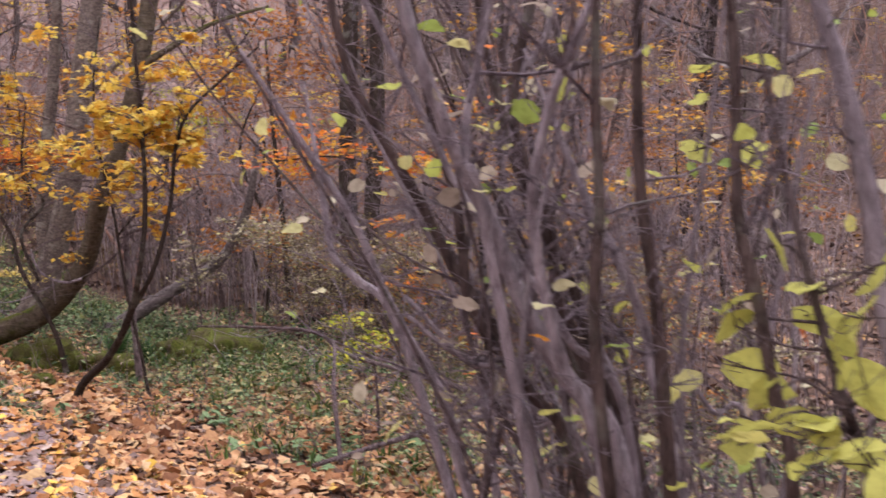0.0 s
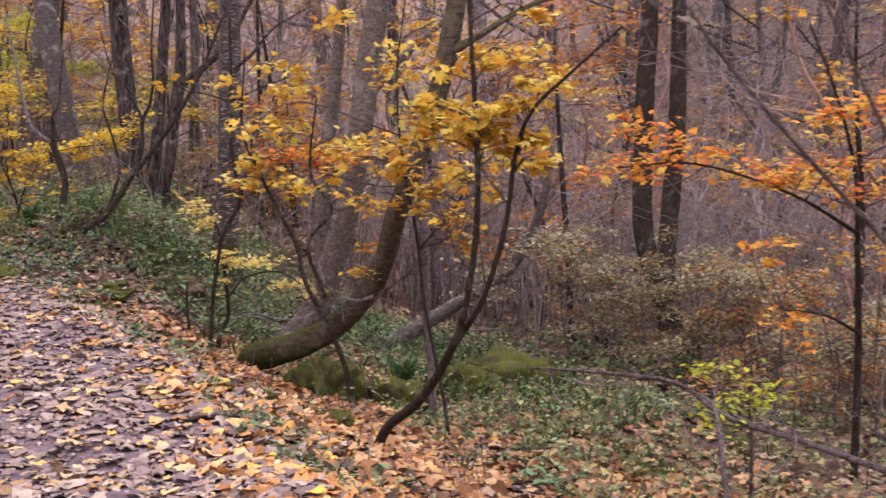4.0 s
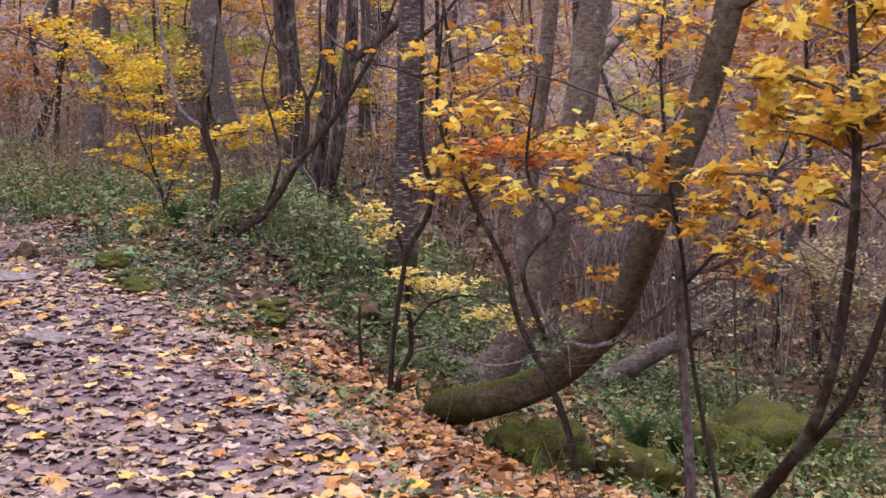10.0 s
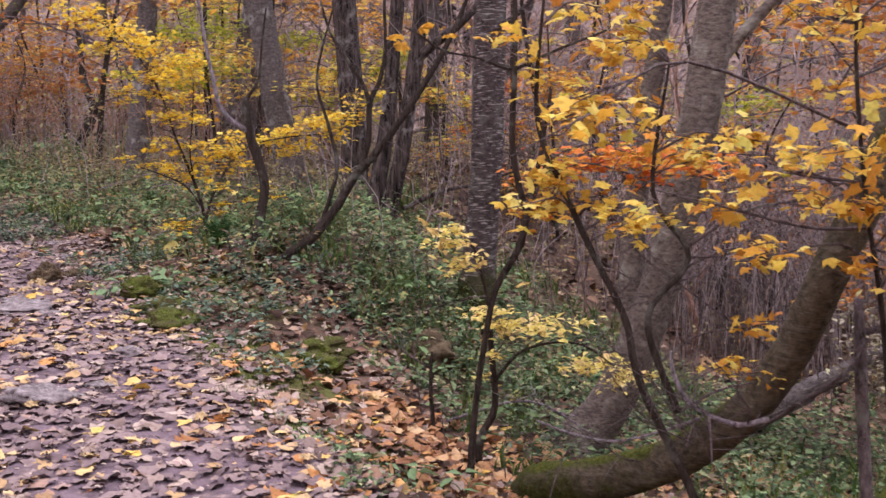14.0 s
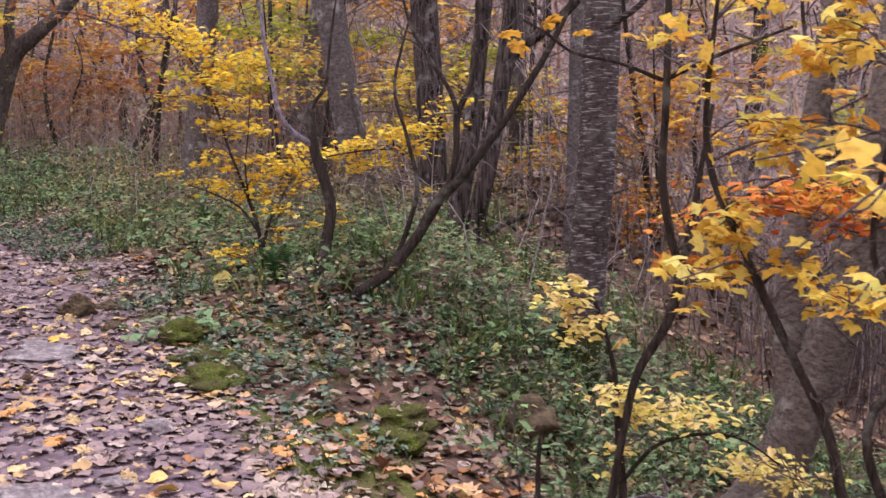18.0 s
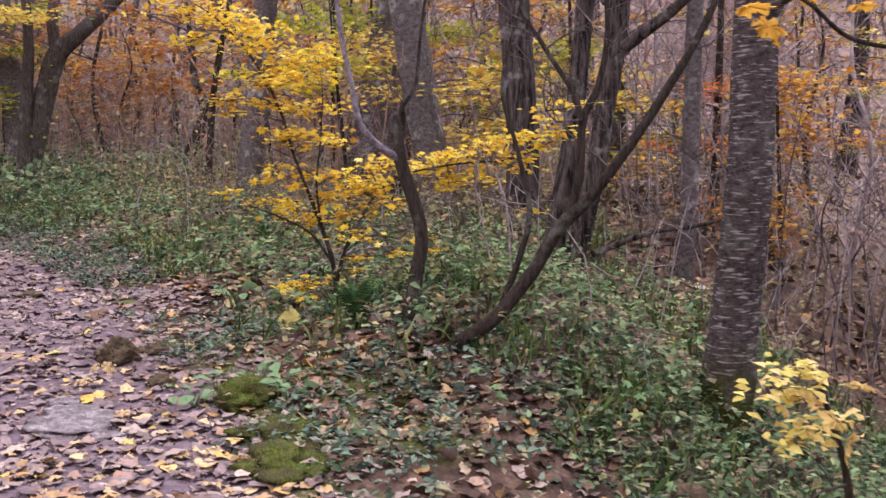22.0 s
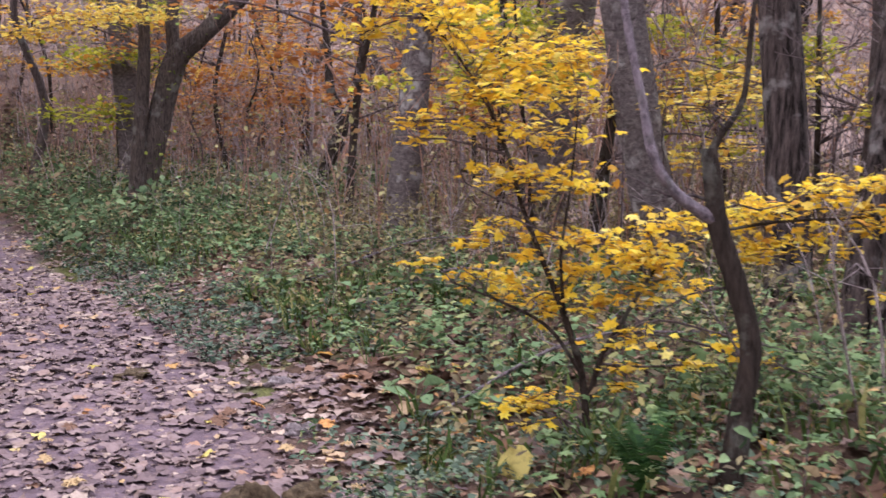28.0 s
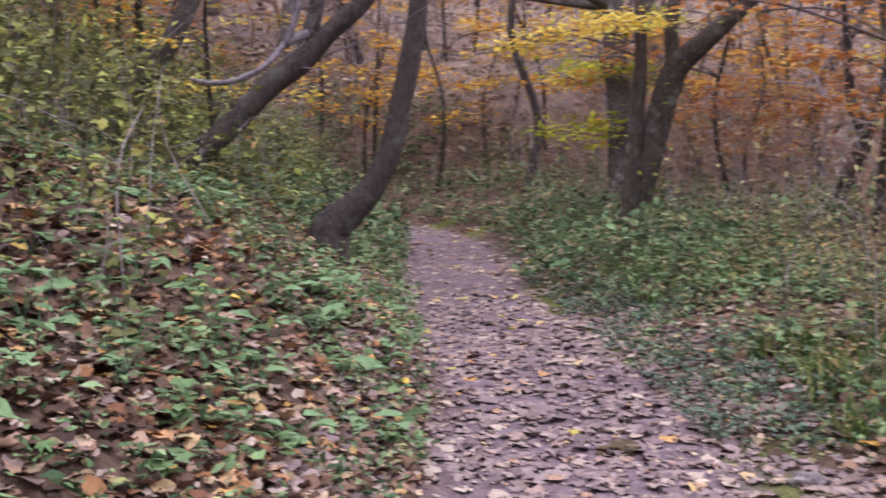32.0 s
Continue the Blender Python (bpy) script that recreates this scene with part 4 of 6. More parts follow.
built_tree("maple_sapling", "two-stemmed maple sapling with yellow leaves at the crest", "tree", [
    [(-2.7, 8.88, -1.83, 0.032), (-2.44, 8.66, -1.59, 0.028), (-2.22, 8.44, -1.27, 0.025), (-2.08, 8.21, -0.95, 0.019), (-2.01, 8.17, -0.56, 0.018), (-1.99, 8.12, -0.11, 0.016), (-2.03, 8.18, 0.5, 0.013), (-2.08, 8.25, 1.23, 0.012)],
    [(-2.16, 8.37, -1.18, 0.019), (-1.98, 8.24, -0.9, 0.016), (-1.85, 8.22, -0.48, 0.015), (-1.79, 8.17, -0.11, 0.013), (-1.69, 8.12, 0.13, 0.011), (-1.49, 8.1, 0.32, 0.009), (-1.22, 8.2, 0.57, 0.007)],
], BARK_DARK, 5, 0.6, [
    (-2.2, 8.2, 0.15, 0.16, 0.06), (-2.09, 8.2, 0.03, 0.13, 0.05), (-2.28, 8.2, 0.07, 0.11, 0.04), (-1.99, 8.2, 0.12, 0.1, 0.07), (-1.82, 8.2, 0.19, 0.14, 0.07), (-1.7, 8.2, 0.16, 0.12, 0.06),
    (-1.77, 8.2, -0.02, 0.14, 0.04), (-1.89, 8.2, 0.06, 0.12, 0.05), (-1.66, 8.2, -0.02, 0.12, 0.05), (-2.32, 8.2, 0.19, 0.08, 0.04), (-1.59, 8.2, 0.28, 0.14, 0.06), (-1.94, 8.2, 0.39, 0.12, 0.05), (-2.18, 8.2, 0.34, 0.1, 0.05),
], (YELLOW, YELLOW, YELLOW, AMBER), MAPLE, 0.044, 0.3, seed=24, sides=8, tilt=0.65, more=2, spread=1.2)

built_tree("maple_sapling", "maple sapling with amber leaves before the leaning trunk", "tree", [
    [(-3.6, 11.1, -1.8, 0.024), (-3.89, 11.11, -1.21, 0.021), (-3.99, 11.21, -0.92, 0.018), (-4.15, 11.19, -0.6, 0.016), (-4.3, 11.17, -0.28, 0.014), (-4.43, 11.17, 0.07, 0.012), (-4.4, 11.2, 0.7, 0.006)],
    [(-3.69, 10.98, -1.3, 0.018), (-3.85, 11.05, -0.88, 0.016), (-3.7, 11.25, -0.61, 0.014), (-3.87, 11.22, -0.3, 0.011), (-3.8, 11.2, 0.3, 0.006)],
], BARK_DARK, 5, 0.7, [
    (-4.29, 11.2, 0.14, 0.26, 0.17), (-4.04, 11.2, 0.01, 0.22, 0.1), (-4.35, 11.2, -0.16, 0.19, 0.13), (-4.17, 11.2, 0.57, 0.22, 0.09), (-3.72, 11.2, -0.12, 0.15, 0.09), (-3.42, 11.2, -0.55, 0.14, 0.09),
    (-3.38, 11.2, -0.91, 0.16, 0.07), (-4.44, 11.2, 0.29, 0.15, 0.09), (-4.1, 11.2, -0.34, 0.18, 0.08), (-4.41, 11.2, -0.42, 0.15, 0.08), (-3.98, 11.2, 0.39, 0.16, 0.07), (-3.79, 11.2, -0.41, 0.15, 0.08),
], (YELLOW, YELLOW, AMBER), MAPLE, 0.048, 0.29, seed=25, sides=7, tilt=0.65, more=2, spread=1.2)

built_tree("maple_sapling", "maple sapling with orange-gold leaves over the leaning trunk", "tree", [
    [(-2.6, 10.3, -1.95, 0.014), (-2.75, 10.4, -1.3, 0.012), (-2.82, 10.4, -0.7, 0.011), (-2.9, 10.35, -0.2, 0.010), (-2.95, 10.4, 0.4, 0.008), (-2.9, 10.5, 1.0, 0.006)],
    [(-2.8, 10.42, -0.85, 0.010), (-2.5, 10.4, -0.5, 0.009), (-2.3, 10.4, -0.1, 0.007), (-2.2, 10.5, 0.4, 0.005)],
], BARK_DARK, 4, 0.7, [
    (-3.07, 10.1, -0.08, 0.28, 0.09), (-2.83, 10.1, -0.07, 0.18, 0.08), (-3.24, 10.1, -0.19, 0.15, 0.08), (-3.01, 10.1, -0.25, 0.18, 0.06), (-2.65, 10.1, -0.25, 0.15, 0.08), (-2.44, 10.1, -0.22, 0.21, 0.07),
    (-2.67, 10.1, -0.4, 0.18, 0.07), (-2.32, 10.1, -0.35, 0.21, 0.07), (-2.49, 10.1, -0.55, 0.15, 0.07), (-2.45, 10.1, -0.71, 0.14, 0.08), (-2.96, 10.1, 0.41, 0.14, 0.15), (-2.73, 10.1, -0.54, 0.12, 0.05), (-2.2, 10.1, -0.45, 0.15, 0.06),
    (-3.18, 11.4, 0.7, 0.25, 0.1), (-2.81, 11.4, 0.76, 0.23, 0.1), (-2.44, 11.4, 0.62, 0.25, 0.1), (-2.07, 11.4, 0.64, 0.2, 0.1), (-1.8, 11.4, 0.39, 0.2, 0.09), (-2.81, 11.4, 0.1, 0.25, 0.1), (-2.44, 11.4, -0.1, 0.21, 0.1), (-3.09, 11.4, 0.45, 0.21, 0.09),
], (YELLOW, AMBER), MAPLE, 0.048, 0.38, seed=26, sides=7, tilt=0.65, more=2, spread=1.1)

built_tree("curved_trunk", "pale leaning trunk curving up out of the hollow", "tree", [
    [(-4.25, 14.2, float(height(-4.25, 14.2)) - 0.15, 0.09), (-3.45, 14.49, -1.98, 0.083), (-3.34, 14.53, -1.9, 0.075), (-3.03, 14.64, -1.73, 0.067), (-2.71, 14.75, -1.49, 0.062), (-2.44, 14.66, -1.08, 0.058), (-2.3, 14.54, -0.69, 0.045), (-2.22, 14.5, -0.31, 0.034), (-2.2, 14.6, 0.0, 0.012)],
], BARK_PALE, 5, 0.7, seed=27, sides=9)

built_tree("dead_stem", "thin dead grey stem standing by the hollow", "branch", [
    [(-2.83, 11.0, -2.01, 0.032), (-2.88, 11.05, -1.48, 0.028), (-2.91, 11.09, -1.06, 0.028), (-2.93, 11.12, -0.75, 0.021)],
    [(-2.89, 11.08, -0.89, 0.018), (-2.69, 11.0, -0.82, 0.015), (-2.54, 11.0, -0.73, 0.013), (-2.43, 11.0, -0.65, 0.011), (-2.2, 11.0, -0.5, 0.006)],
    [(-2.89, 11.08, -0.92, 0.014), (-2.97, 11.0, -1.06, 0.012), (-3.13, 11.0, -1.19, 0.010), (-3.3, 11.0, -1.32, 0.007)],
], TWIG, 2, 0.4, seed=28, sides=6)

thin_sapling = built_tree("thin_sapling", "thin crooked sapling with few large yellow leaves", "tree", [
    [(-4.82, 11.38, -1.5, 0.018), (-4.76, 11.42, -1.02, 0.017), (-4.72, 11.46, -0.82, 0.018), (-4.63, 11.52, -0.64, 0.020), (-4.6, 11.56, -0.46, 0.018), (-4.64, 11.56, -0.3, 0.017), (-4.68, 11.57, -0.08, 0.016), (-4.68, 11.6, 0.21, 0.015),
     (-4.69, 11.64, 0.57, 0.014), (-4.71, 11.7, 1.06, 0.010)],
    [(-4.7, 11.61, 0.29, 0.010), (-4.83, 11.44, 0.35, 0.006), (-4.95, 11.28, 0.38, 0.006), (-5.02, 11.14, 0.45, 0.005), (-5.09, 11.11, 0.49, 0.004)],
    [(-4.69, 11.61, 0.29, 0.010), (-4.5, 11.71, 0.39, 0.008), (-4.25, 11.84, 0.5, 0.006)],
    [(-4.63, 11.58, -0.63, 0.014), (-4.61, 11.68, -0.39, 0.013), (-4.6, 11.82, -0.16, 0.012), (-4.55, 11.85, 0.2, 0.008)],
], BARK_DARK, 4, 0.5, [(-4.35, 11.95, -0.2, 0.26, 0.08), (-4.1, 12.05, -0.15, 0.28, 0.08), (-4.55, 11.9, -0.27, 0.2, 0.06), (-3.85, 12.1, -0.22, 0.28, 0.07)], (ORANGE, AMBER, ORANGE), MAPLE, 0.036, 1.0, seed=29, sides=7)


def big_leaves(places, material, parent, label, shape, seed, tilt, curl=0.2):
    rng = rng_for(seed)
    for x, y, z, r in places:
        part("leaf", scatter(shape, np.array([(x, y, z)]), np.array([r]), rng, tilt, curl), material, parent, label)


big_leaves([(-5.16, 11.13, 0.45, 0.068), (-5.11, 11.1, 0.4, 0.056), (-5.03, 11.2, 0.49, 0.064), (-4.93, 11.3, 0.46, 0.057), (-4.49, 11.68, 0.09, 0.056), (-4.39, 11.6, 0.02, 0.058),
            (-4.33, 11.65, 0.12, 0.072), (-4.05, 11.5, 0.25, 0.08), (-3.95, 11.3, 0.12, 0.075), (-4.1, 11.25, 0.35, 0.08), (-3.85, 11.35, 0.4, 0.078), (-4.0, 11.4, 0.55, 0.07), (-4.2, 11.6, 0.32, 0.07), (-3.9, 11.3, -0.1, 0.075), (-4.17, 11.38, 0.05, 0.065), (-4.34, 11.46, -0.45, 0.057), (-4.29, 11.38, -0.42, 0.056)],
           AMBER, thin_sapling, "large yellow-brown curled maple leaf on a twig", FINE, 31, 1.0, 0.05)
big_leaves([(-4.97, 11.06, -0.46, 0.052), (-4.87, 11.11, -0.43, 0.056), (-4.89, 11.08, -0.57, 0.059), (-4.77, 11.14, -0.57, 0.056), (-4.92, 11.07, -0.51, 0.048), (-4.74, 11.25, -0.68, 0.053), (-4.51, 11.23, -0.77, 0.052)],
           WITHERED, thin_sapling, "withered tan-yellow leaf on a twig", FINE, 32, 0.9, 0.05)

built_tree("pale_bush", "small bush with pale yellow leaves", "bush", [
    [(-5.04, 12.12, -1.83, 0.024), (-4.97, 12.17, -1.64, 0.021), (-5.0, 12.2, -1.32, 0.019), (-5.04, 12.22, -0.97, 0.013), (-5.13, 12.22, -0.69, 0.011)],
    [(-4.98, 12.18, -1.5, 0.012), (-4.8, 12.2, -1.3, 0.009), (-4.5, 12.25, -1.25, 0.006), (-4.25, 12.3, -1.4, 0.004)],
    [(-5.37, 12.23, -1.95, 0.017), (-5.4, 12.24, -1.57, 0.013), (-5.4, 12.26, -1.36, 0.008)],
], BARK_DARK, 6, 0.4, [
    (-5.21, 12.03, -0.66, 0.15, 0.07), (-5.15, 12.04, -0.81, 0.12, 0.05), (-4.71, 12.17, -1.16, 0.26, 0.06), (-4.91, 12.09, -1.14, 0.12, 0.05), (-4.96, 12.05, -1.32, 0.09, 0.03),
    (-4.39, 12.28, -1.36, 0.18, 0.04), (-4.25, 12.33, -1.45, 0.15, 0.06),
], PALE_YELLOW, OVAL, 0.029, 0.85, seed=33, sides=6, tilt=0.5)

built_tree("red_maple_sapling", "slender maple sapling with orange-red sprays", "tree", [
    [(0.35, 10.6, -2.6, 0.03), (0.35, 10.5, -1.6, 0.026), (0.3, 10.3, -0.8, 0.02), (0.25, 10.1, -0.3, 0.014), (0.1, 9.9, 0.2, 0.01), (-0.1, 9.8, 0.7, 0.006)],
    [(0.3, 10.25, -0.7, 0.016), (-0.2, 9.7, -0.4, 0.01), (-0.8, 9.55, -0.2, 0.008), (-1.3, 9.5, -0.22, 0.005)],
    [(0.33, 10.4, -1.4, 0.014), (0.0, 9.5, -1.15, 0.009), (-0.3, 9.0, -1.05, 0.006)],
], BARK_DARK, 6, 0.7, [
    (-1.2, 9.49, -0.23, 0.33, 0.09), (-0.81, 9.57, -0.14, 0.28, 0.08), (-0.45, 9.62, -0.27, 0.22, 0.07), (-0.06, 9.7, -0.24, 0.3, 0.09), (0.15, 9.78, 0.15, 0.3, 0.13), (-0.98, 9.54, -0.05, 0.22, 0.06),
    (0.26, 9.74, -0.39, 0.25, 0.07), (-0.3, 9.0, -0.65, 0.13, 0.03), (-0.27, 8.96, -1.08, 0.16, 0.07),
], (ORANGE, AMBER), MAPLE, 0.04, 0.45, seed=34, sides=6, more=2)

built_tree("low_shrub", "low shrub with dull yellow leaves", "bush", [
    [(-0.5, 8.6, -2.1, 0.012), (-0.5, 8.52, -1.8, 0.01), (-0.52, 8.48, -1.5, 0.006)],
], TWIG, 4, 0.3, [(-0.5, 8.47, -1.46, 0.22, 0.09), (-0.7, 8.4, -1.55, 0.14, 0.06)], LIME, OVAL, 0.03, 0.5, seed=35, sides=5)

# the thicket of grey stems that the walk begins beside
THICKET = [
    ("pale", [(0.37, 2.59, -0.71, 0.0224), (0.26, 2.58, -0.54, 0.0212), (0.18, 2.56, -0.41, 0.02), (0.13, 2.55, -0.29, 0.0188), (0.09, 2.53, -0.18, 0.0176), (0.04, 2.51, -0.08, 0.0165), (-0.01, 2.5, 0.05, 0.0154), (-0.05, 2.48, 0.16, 0.0143), (-0.09, 2.47, 0.31, 0.0132)]),
    ("pale", [(0.08, 2.48, -0.18, 0.0117), (0.05, 2.5, -0.07, 0.0107), (0.05, 2.53, 0.03, 0.0097), (0.07, 2.55, 0.12, 0.0087), (0.11, 2.58, 0.32, 0.0077)]),
    ("pale", [(0.3, 2.39, -0.65, 0.0137), (0.23, 2.37, -0.47, 0.0128), (0.19, 2.35, -0.31, 0.0119), (0.17, 2.33, -0.17, 0.011), (0.17, 2.3, -0.09, 0.0102), (0.19, 2.27, 0.01, 0.0094), (0.22, 2.25, 0.11, 0.0086), (0.29, 2.23, 0.27, 0.0078)]),
    ("dark", [(0.2, 2.98, -0.82, 0.016), (0.15, 2.99, -0.57, 0.0152), (0.1, 2.98, -0.46, 0.0144), (0.02, 2.98, -0.34, 0.0137), (-0.04, 2.98, -0.21, 0.0129), (-0.11, 2.97, -0.08, 0.0121), (-0.18, 2.97, 0.05, 0.0114), (-0.23, 2.97, 0.16, 0.0106), (-0.28, 2.98, 0.38, 0.0099)]),
    ("pale", [(0.03, 3.17, -0.89, 0.0148), (0.01, 3.18, -0.78, 0.014), (-0.03, 3.18, -0.67, 0.0133), (-0.1, 3.19, -0.55, 0.0125), (-0.17, 3.21, -0.41, 0.0118), (-0.22, 3.22, -0.28, 0.011), (-0.28, 3.22, -0.17, 0.0103), (-0.37, 3.23, -0.03, 0.0095)]),
    ("pale", [(-0.13, 3.29, -0.54, 0.0129), (-0.24, 3.34, -0.41, 0.0115), (-0.31, 3.37, -0.34, 0.01), (-0.34, 3.42, -0.17, 0.0085)]),
    ("dark", [(0.3, 2.3, -0.62, 0.0131), (0.28, 2.28, -0.34, 0.0117), (0.29, 2.27, -0.14, 0.0104), (0.28, 2.24, 0.04, 0.0091), (0.28, 2.23, 0.27, 0.0078)]),
    ("dark", [(0.44, 2.4, -0.65, 0.0154), (0.42, 2.4, -0.36, 0.0139), (0.39, 2.39, -0.16, 0.0124), (0.38, 2.39, 0.04, 0.0109), (0.38, 2.39, 0.29, 0.0095)]),
    ("dark", [(0.37, 2.79, -0.77, 0.0175), (0.32, 2.79, -0.55, 0.0164), (0.26, 2.79, -0.38, 0.0153), (0.24, 2.79, -0.21, 0.0141), (0.18, 2.78, -0.07, 0.013), (0.16, 2.78, 0.09, 0.0119), (0.22, 2.79, 0.35, 0.0108)]),
    ("pale", [(0.47, 2.5, -0.68, 0.0131), (0.43, 2.53, -0.52, 0.0123), (0.42, 2.56, -0.43, 0.0114), (0.37, 2.59, -0.28, 0.0106), (0.32, 2.62, -0.19, 0.0097), (0.27, 2.65, -0.06, 0.0088)]),
    ("dark", [(0.3, 2.88, -0.79, 0.0154), (0.2, 2.88, -0.63, 0.0145), (0.1, 2.88, -0.49, 0.0137), (0.05, 2.87, -0.39, 0.0128), (0.04, 2.87, -0.27, 0.012), (0.02, 2.86, -0.14, 0.0112), (-0.02, 2.86, -0.01, 0.0104), (-0.05, 2.86, 0.18, 0.0095)]),
    ("pale", [(0.4, 2.7, -0.64, 0.0104), (0.28, 2.71, -0.48, 0.0098), (0.21, 2.72, -0.36, 0.0093), (0.09, 2.73, -0.22, 0.0088), (0.02, 2.74, -0.11, 0.0083), (-0.02, 2.74, -0.02, 0.0077), (-0.09, 2.76, 0.13, 0.0072), (-0.18, 2.77, 0.31, 0.0067)]),
    ("pale", [(0.3, 3.09, -0.69, 0.0113), (0.22, 3.12, -0.42, 0.0106), (0.17, 3.13, -0.21, 0.0099), (0.15, 3.15, -0.05, 0.0093), (0.18, 3.16, 0.1, 0.0086), (0.27, 3.18, 0.24, 0.0079), (0.29, 3.2, 0.4, 0.0073)]),
    ("dark", [(0.44, 2.79, -0.77, 0.0135), (0.35, 2.8, -0.57, 0.0127), (0.3, 2.82, -0.38, 0.0119), (0.21, 2.84, -0.19, 0.0111), (0.15, 2.85, 0.0, 0.0103), (0.1, 2.87, 0.19, 0.0095), (0.08, 2.88, 0.37, 0.0087)]),
    ("pale", [(0.86, 2.24, -0.7, 0.021), (0.82, 2.28, -0.3, 0.02), (0.79, 2.3, -0.08, 0.019), (0.76, 2.32, 0.07, 0.018), (0.69, 2.34, 0.3, 0.016)]),
    ("dark", [(0.62, 2.15, -0.67, 0.013), (0.59, 2.16, -0.49, 0.013), (0.56, 2.18, -0.3, 0.012), (0.53, 2.2, -0.16, 0.011), (0.53, 2.22, 0.07, 0.01), (0.52, 2.24, 0.28, 0.009)]),
]
thicket = thing("thicket", (0.5, 2.9, float(height(0.5, 2.9))), "thicket of bare lilac-grey and brown stems with fading green leaves", "bush")
rng = rng_for(36)
lines = []
for i, (tone, s) in enumerate(THICKET):
    x, y, z, r = s[0]
    fx, fy = x + (0.6 - x) * 0.45, y + (2.9 - y) * 0.3
    top = np.array(s[-1]) + (np.array(s[-1]) - np.array(s[-2])) * 1.8
    line, geo = stem([(fx, fy, float(height(fx, fy)) - 0.1, r * 1.25), ((x + fx) / 2 + 0.02, (y + fy) / 2, (z + float(height(fx, fy))) / 2, r * 1.12)] + s + [(*top[:3], r * 0.3)], 8, 0.12, 40 + i)
    lines.append(line)
    part("stem", geo, STEM_LILAC if tone == "pale" else STEM_BROWN, thicket)
for i in range(40):
    x, y = rng.uniform(0.0, 1.1), rng.uniform(2.5, 4.2)
    z = float(height(x, y))
    lean = rng.normal(-0.35, 0.4) - 0.25 * (0.6 - x)
    tipx, tipy = x + lean, y + rng.normal(0.1, 0.3)
    r = rng.uniform(0.005, 0.011)
    pts = [(x, y, z - 0.1, r), (x + lean * 0.1 + rng.normal(0, 0.05), y + (tipy - y) * 0.2, z + 0.7, r * 0.9),
           (x + lean * 0.35 + rng.normal(0, 0.08), y + (tipy - y) * 0.6, z + 1.4, r * 0.7), (tipx, tipy, z + 2.2, r * 0.4), (tipx + lean * 0.4, tipy, z + 2.9, r * 0.2)]
    line, geo = stem(pts, 6, 0.1, 60 + i)
    lines.append(line)
    part("stem", geo, (STEM_LILAC, STEM_BROWN, TWIG)[i % 3], thicket)
STICKS = [[(-0.1, 2.92, -0.44), (0.03, 2.9, -0.54), (0.17, 2.9, -0.56), (0.4, 2.9, -0.6)], [(0.14, 2.89, -0.66), (0.2, 2.89, -0.72), (0.34, 2.88, -0.82)],
          [(0.55, 2.91, -0.55), (0.64, 2.9, -0.69), (0.75, 2.9, -0.8)], [(-0.1, 2.95, -0.4), (0.04, 2.9, -0.55), (0.2, 2.89, -0.72)]]
for i, q in enumerate(STICKS):
    end = (q[-1][0] + 0.25, q[-1][1] + 0.1, float(height(q[-1][0] + 0.25, q[-1][1] + 0.1)) - 0.05)
    line, geo = stem([(*p, 0.006 + 0.001 * k) for k, p in enumerate(q + [end])], 6, 0.1, 100 + i)
    lines.append(line)
    part("dead_branch", geo, STEM_LILAC, thicket)
for i in range(30):
    x, y = rng.uniform(0.2, 1.4), rng.uniform(2.8, 4.8)
    z = float(height(x, y))
    a, l, r = rng.uniform(2.4, 3.5), rng.uniform(0.4, 0.9), rng.uniform(0.005, 0.011)
    pts = [(x, y, z - 0.05, r), (x + 0.3 * l * math.cos(a), y + 0.2 * math.sin(a), z + rng.uniform(0.25, 0.6), r * 0.9), (x + l * math.cos(a), y + 0.5 * l * math.sin(a), z + rng.uniform(0.4, 1.3), r * 0.5)]
    line, geo = stem(pts, 5, 0.1, 110 + i)
    lines.append(line)
    part("dead_branch", geo, (STEM_LILAC, TWIG, STEM_BROWN)[i % 3], thicket)
part("twigwork", merge([twigs_from(l, 7, 0.5, rng, 0.004, 2, 0.45, 0.3) for l in lines]), TWIG_PALE, thicket)
pts = []
for _ in range(1400):
    l = lines[rng.integers(len(lines))]
    q = l[rng.integers(len(l) // 4, len(l))][:3] + rng.normal(0, 0.14, 3)
    if q[0] > 0.45 or rng.random() < 0.5:
        pts.append(q)
pts = np.array(pts)
part("foliage", scatter(ROUND, pts[:420], rng.uniform(0.014, 0.034, 420), rng, 0.8, 0.06), BUSH_GREEN, thicket)
part("foliage", scatter(ROUND, pts[420:760], rng.uniform(0.014, 0.032, 340), rng, 0.8, 0.06), FADED, thicket)
part("foliage", scatter(MAPLE, pts[760:790], rng.uniform(0.02, 0.032, 30), rng, 0.8, 0.06), ORANGE, thicket)

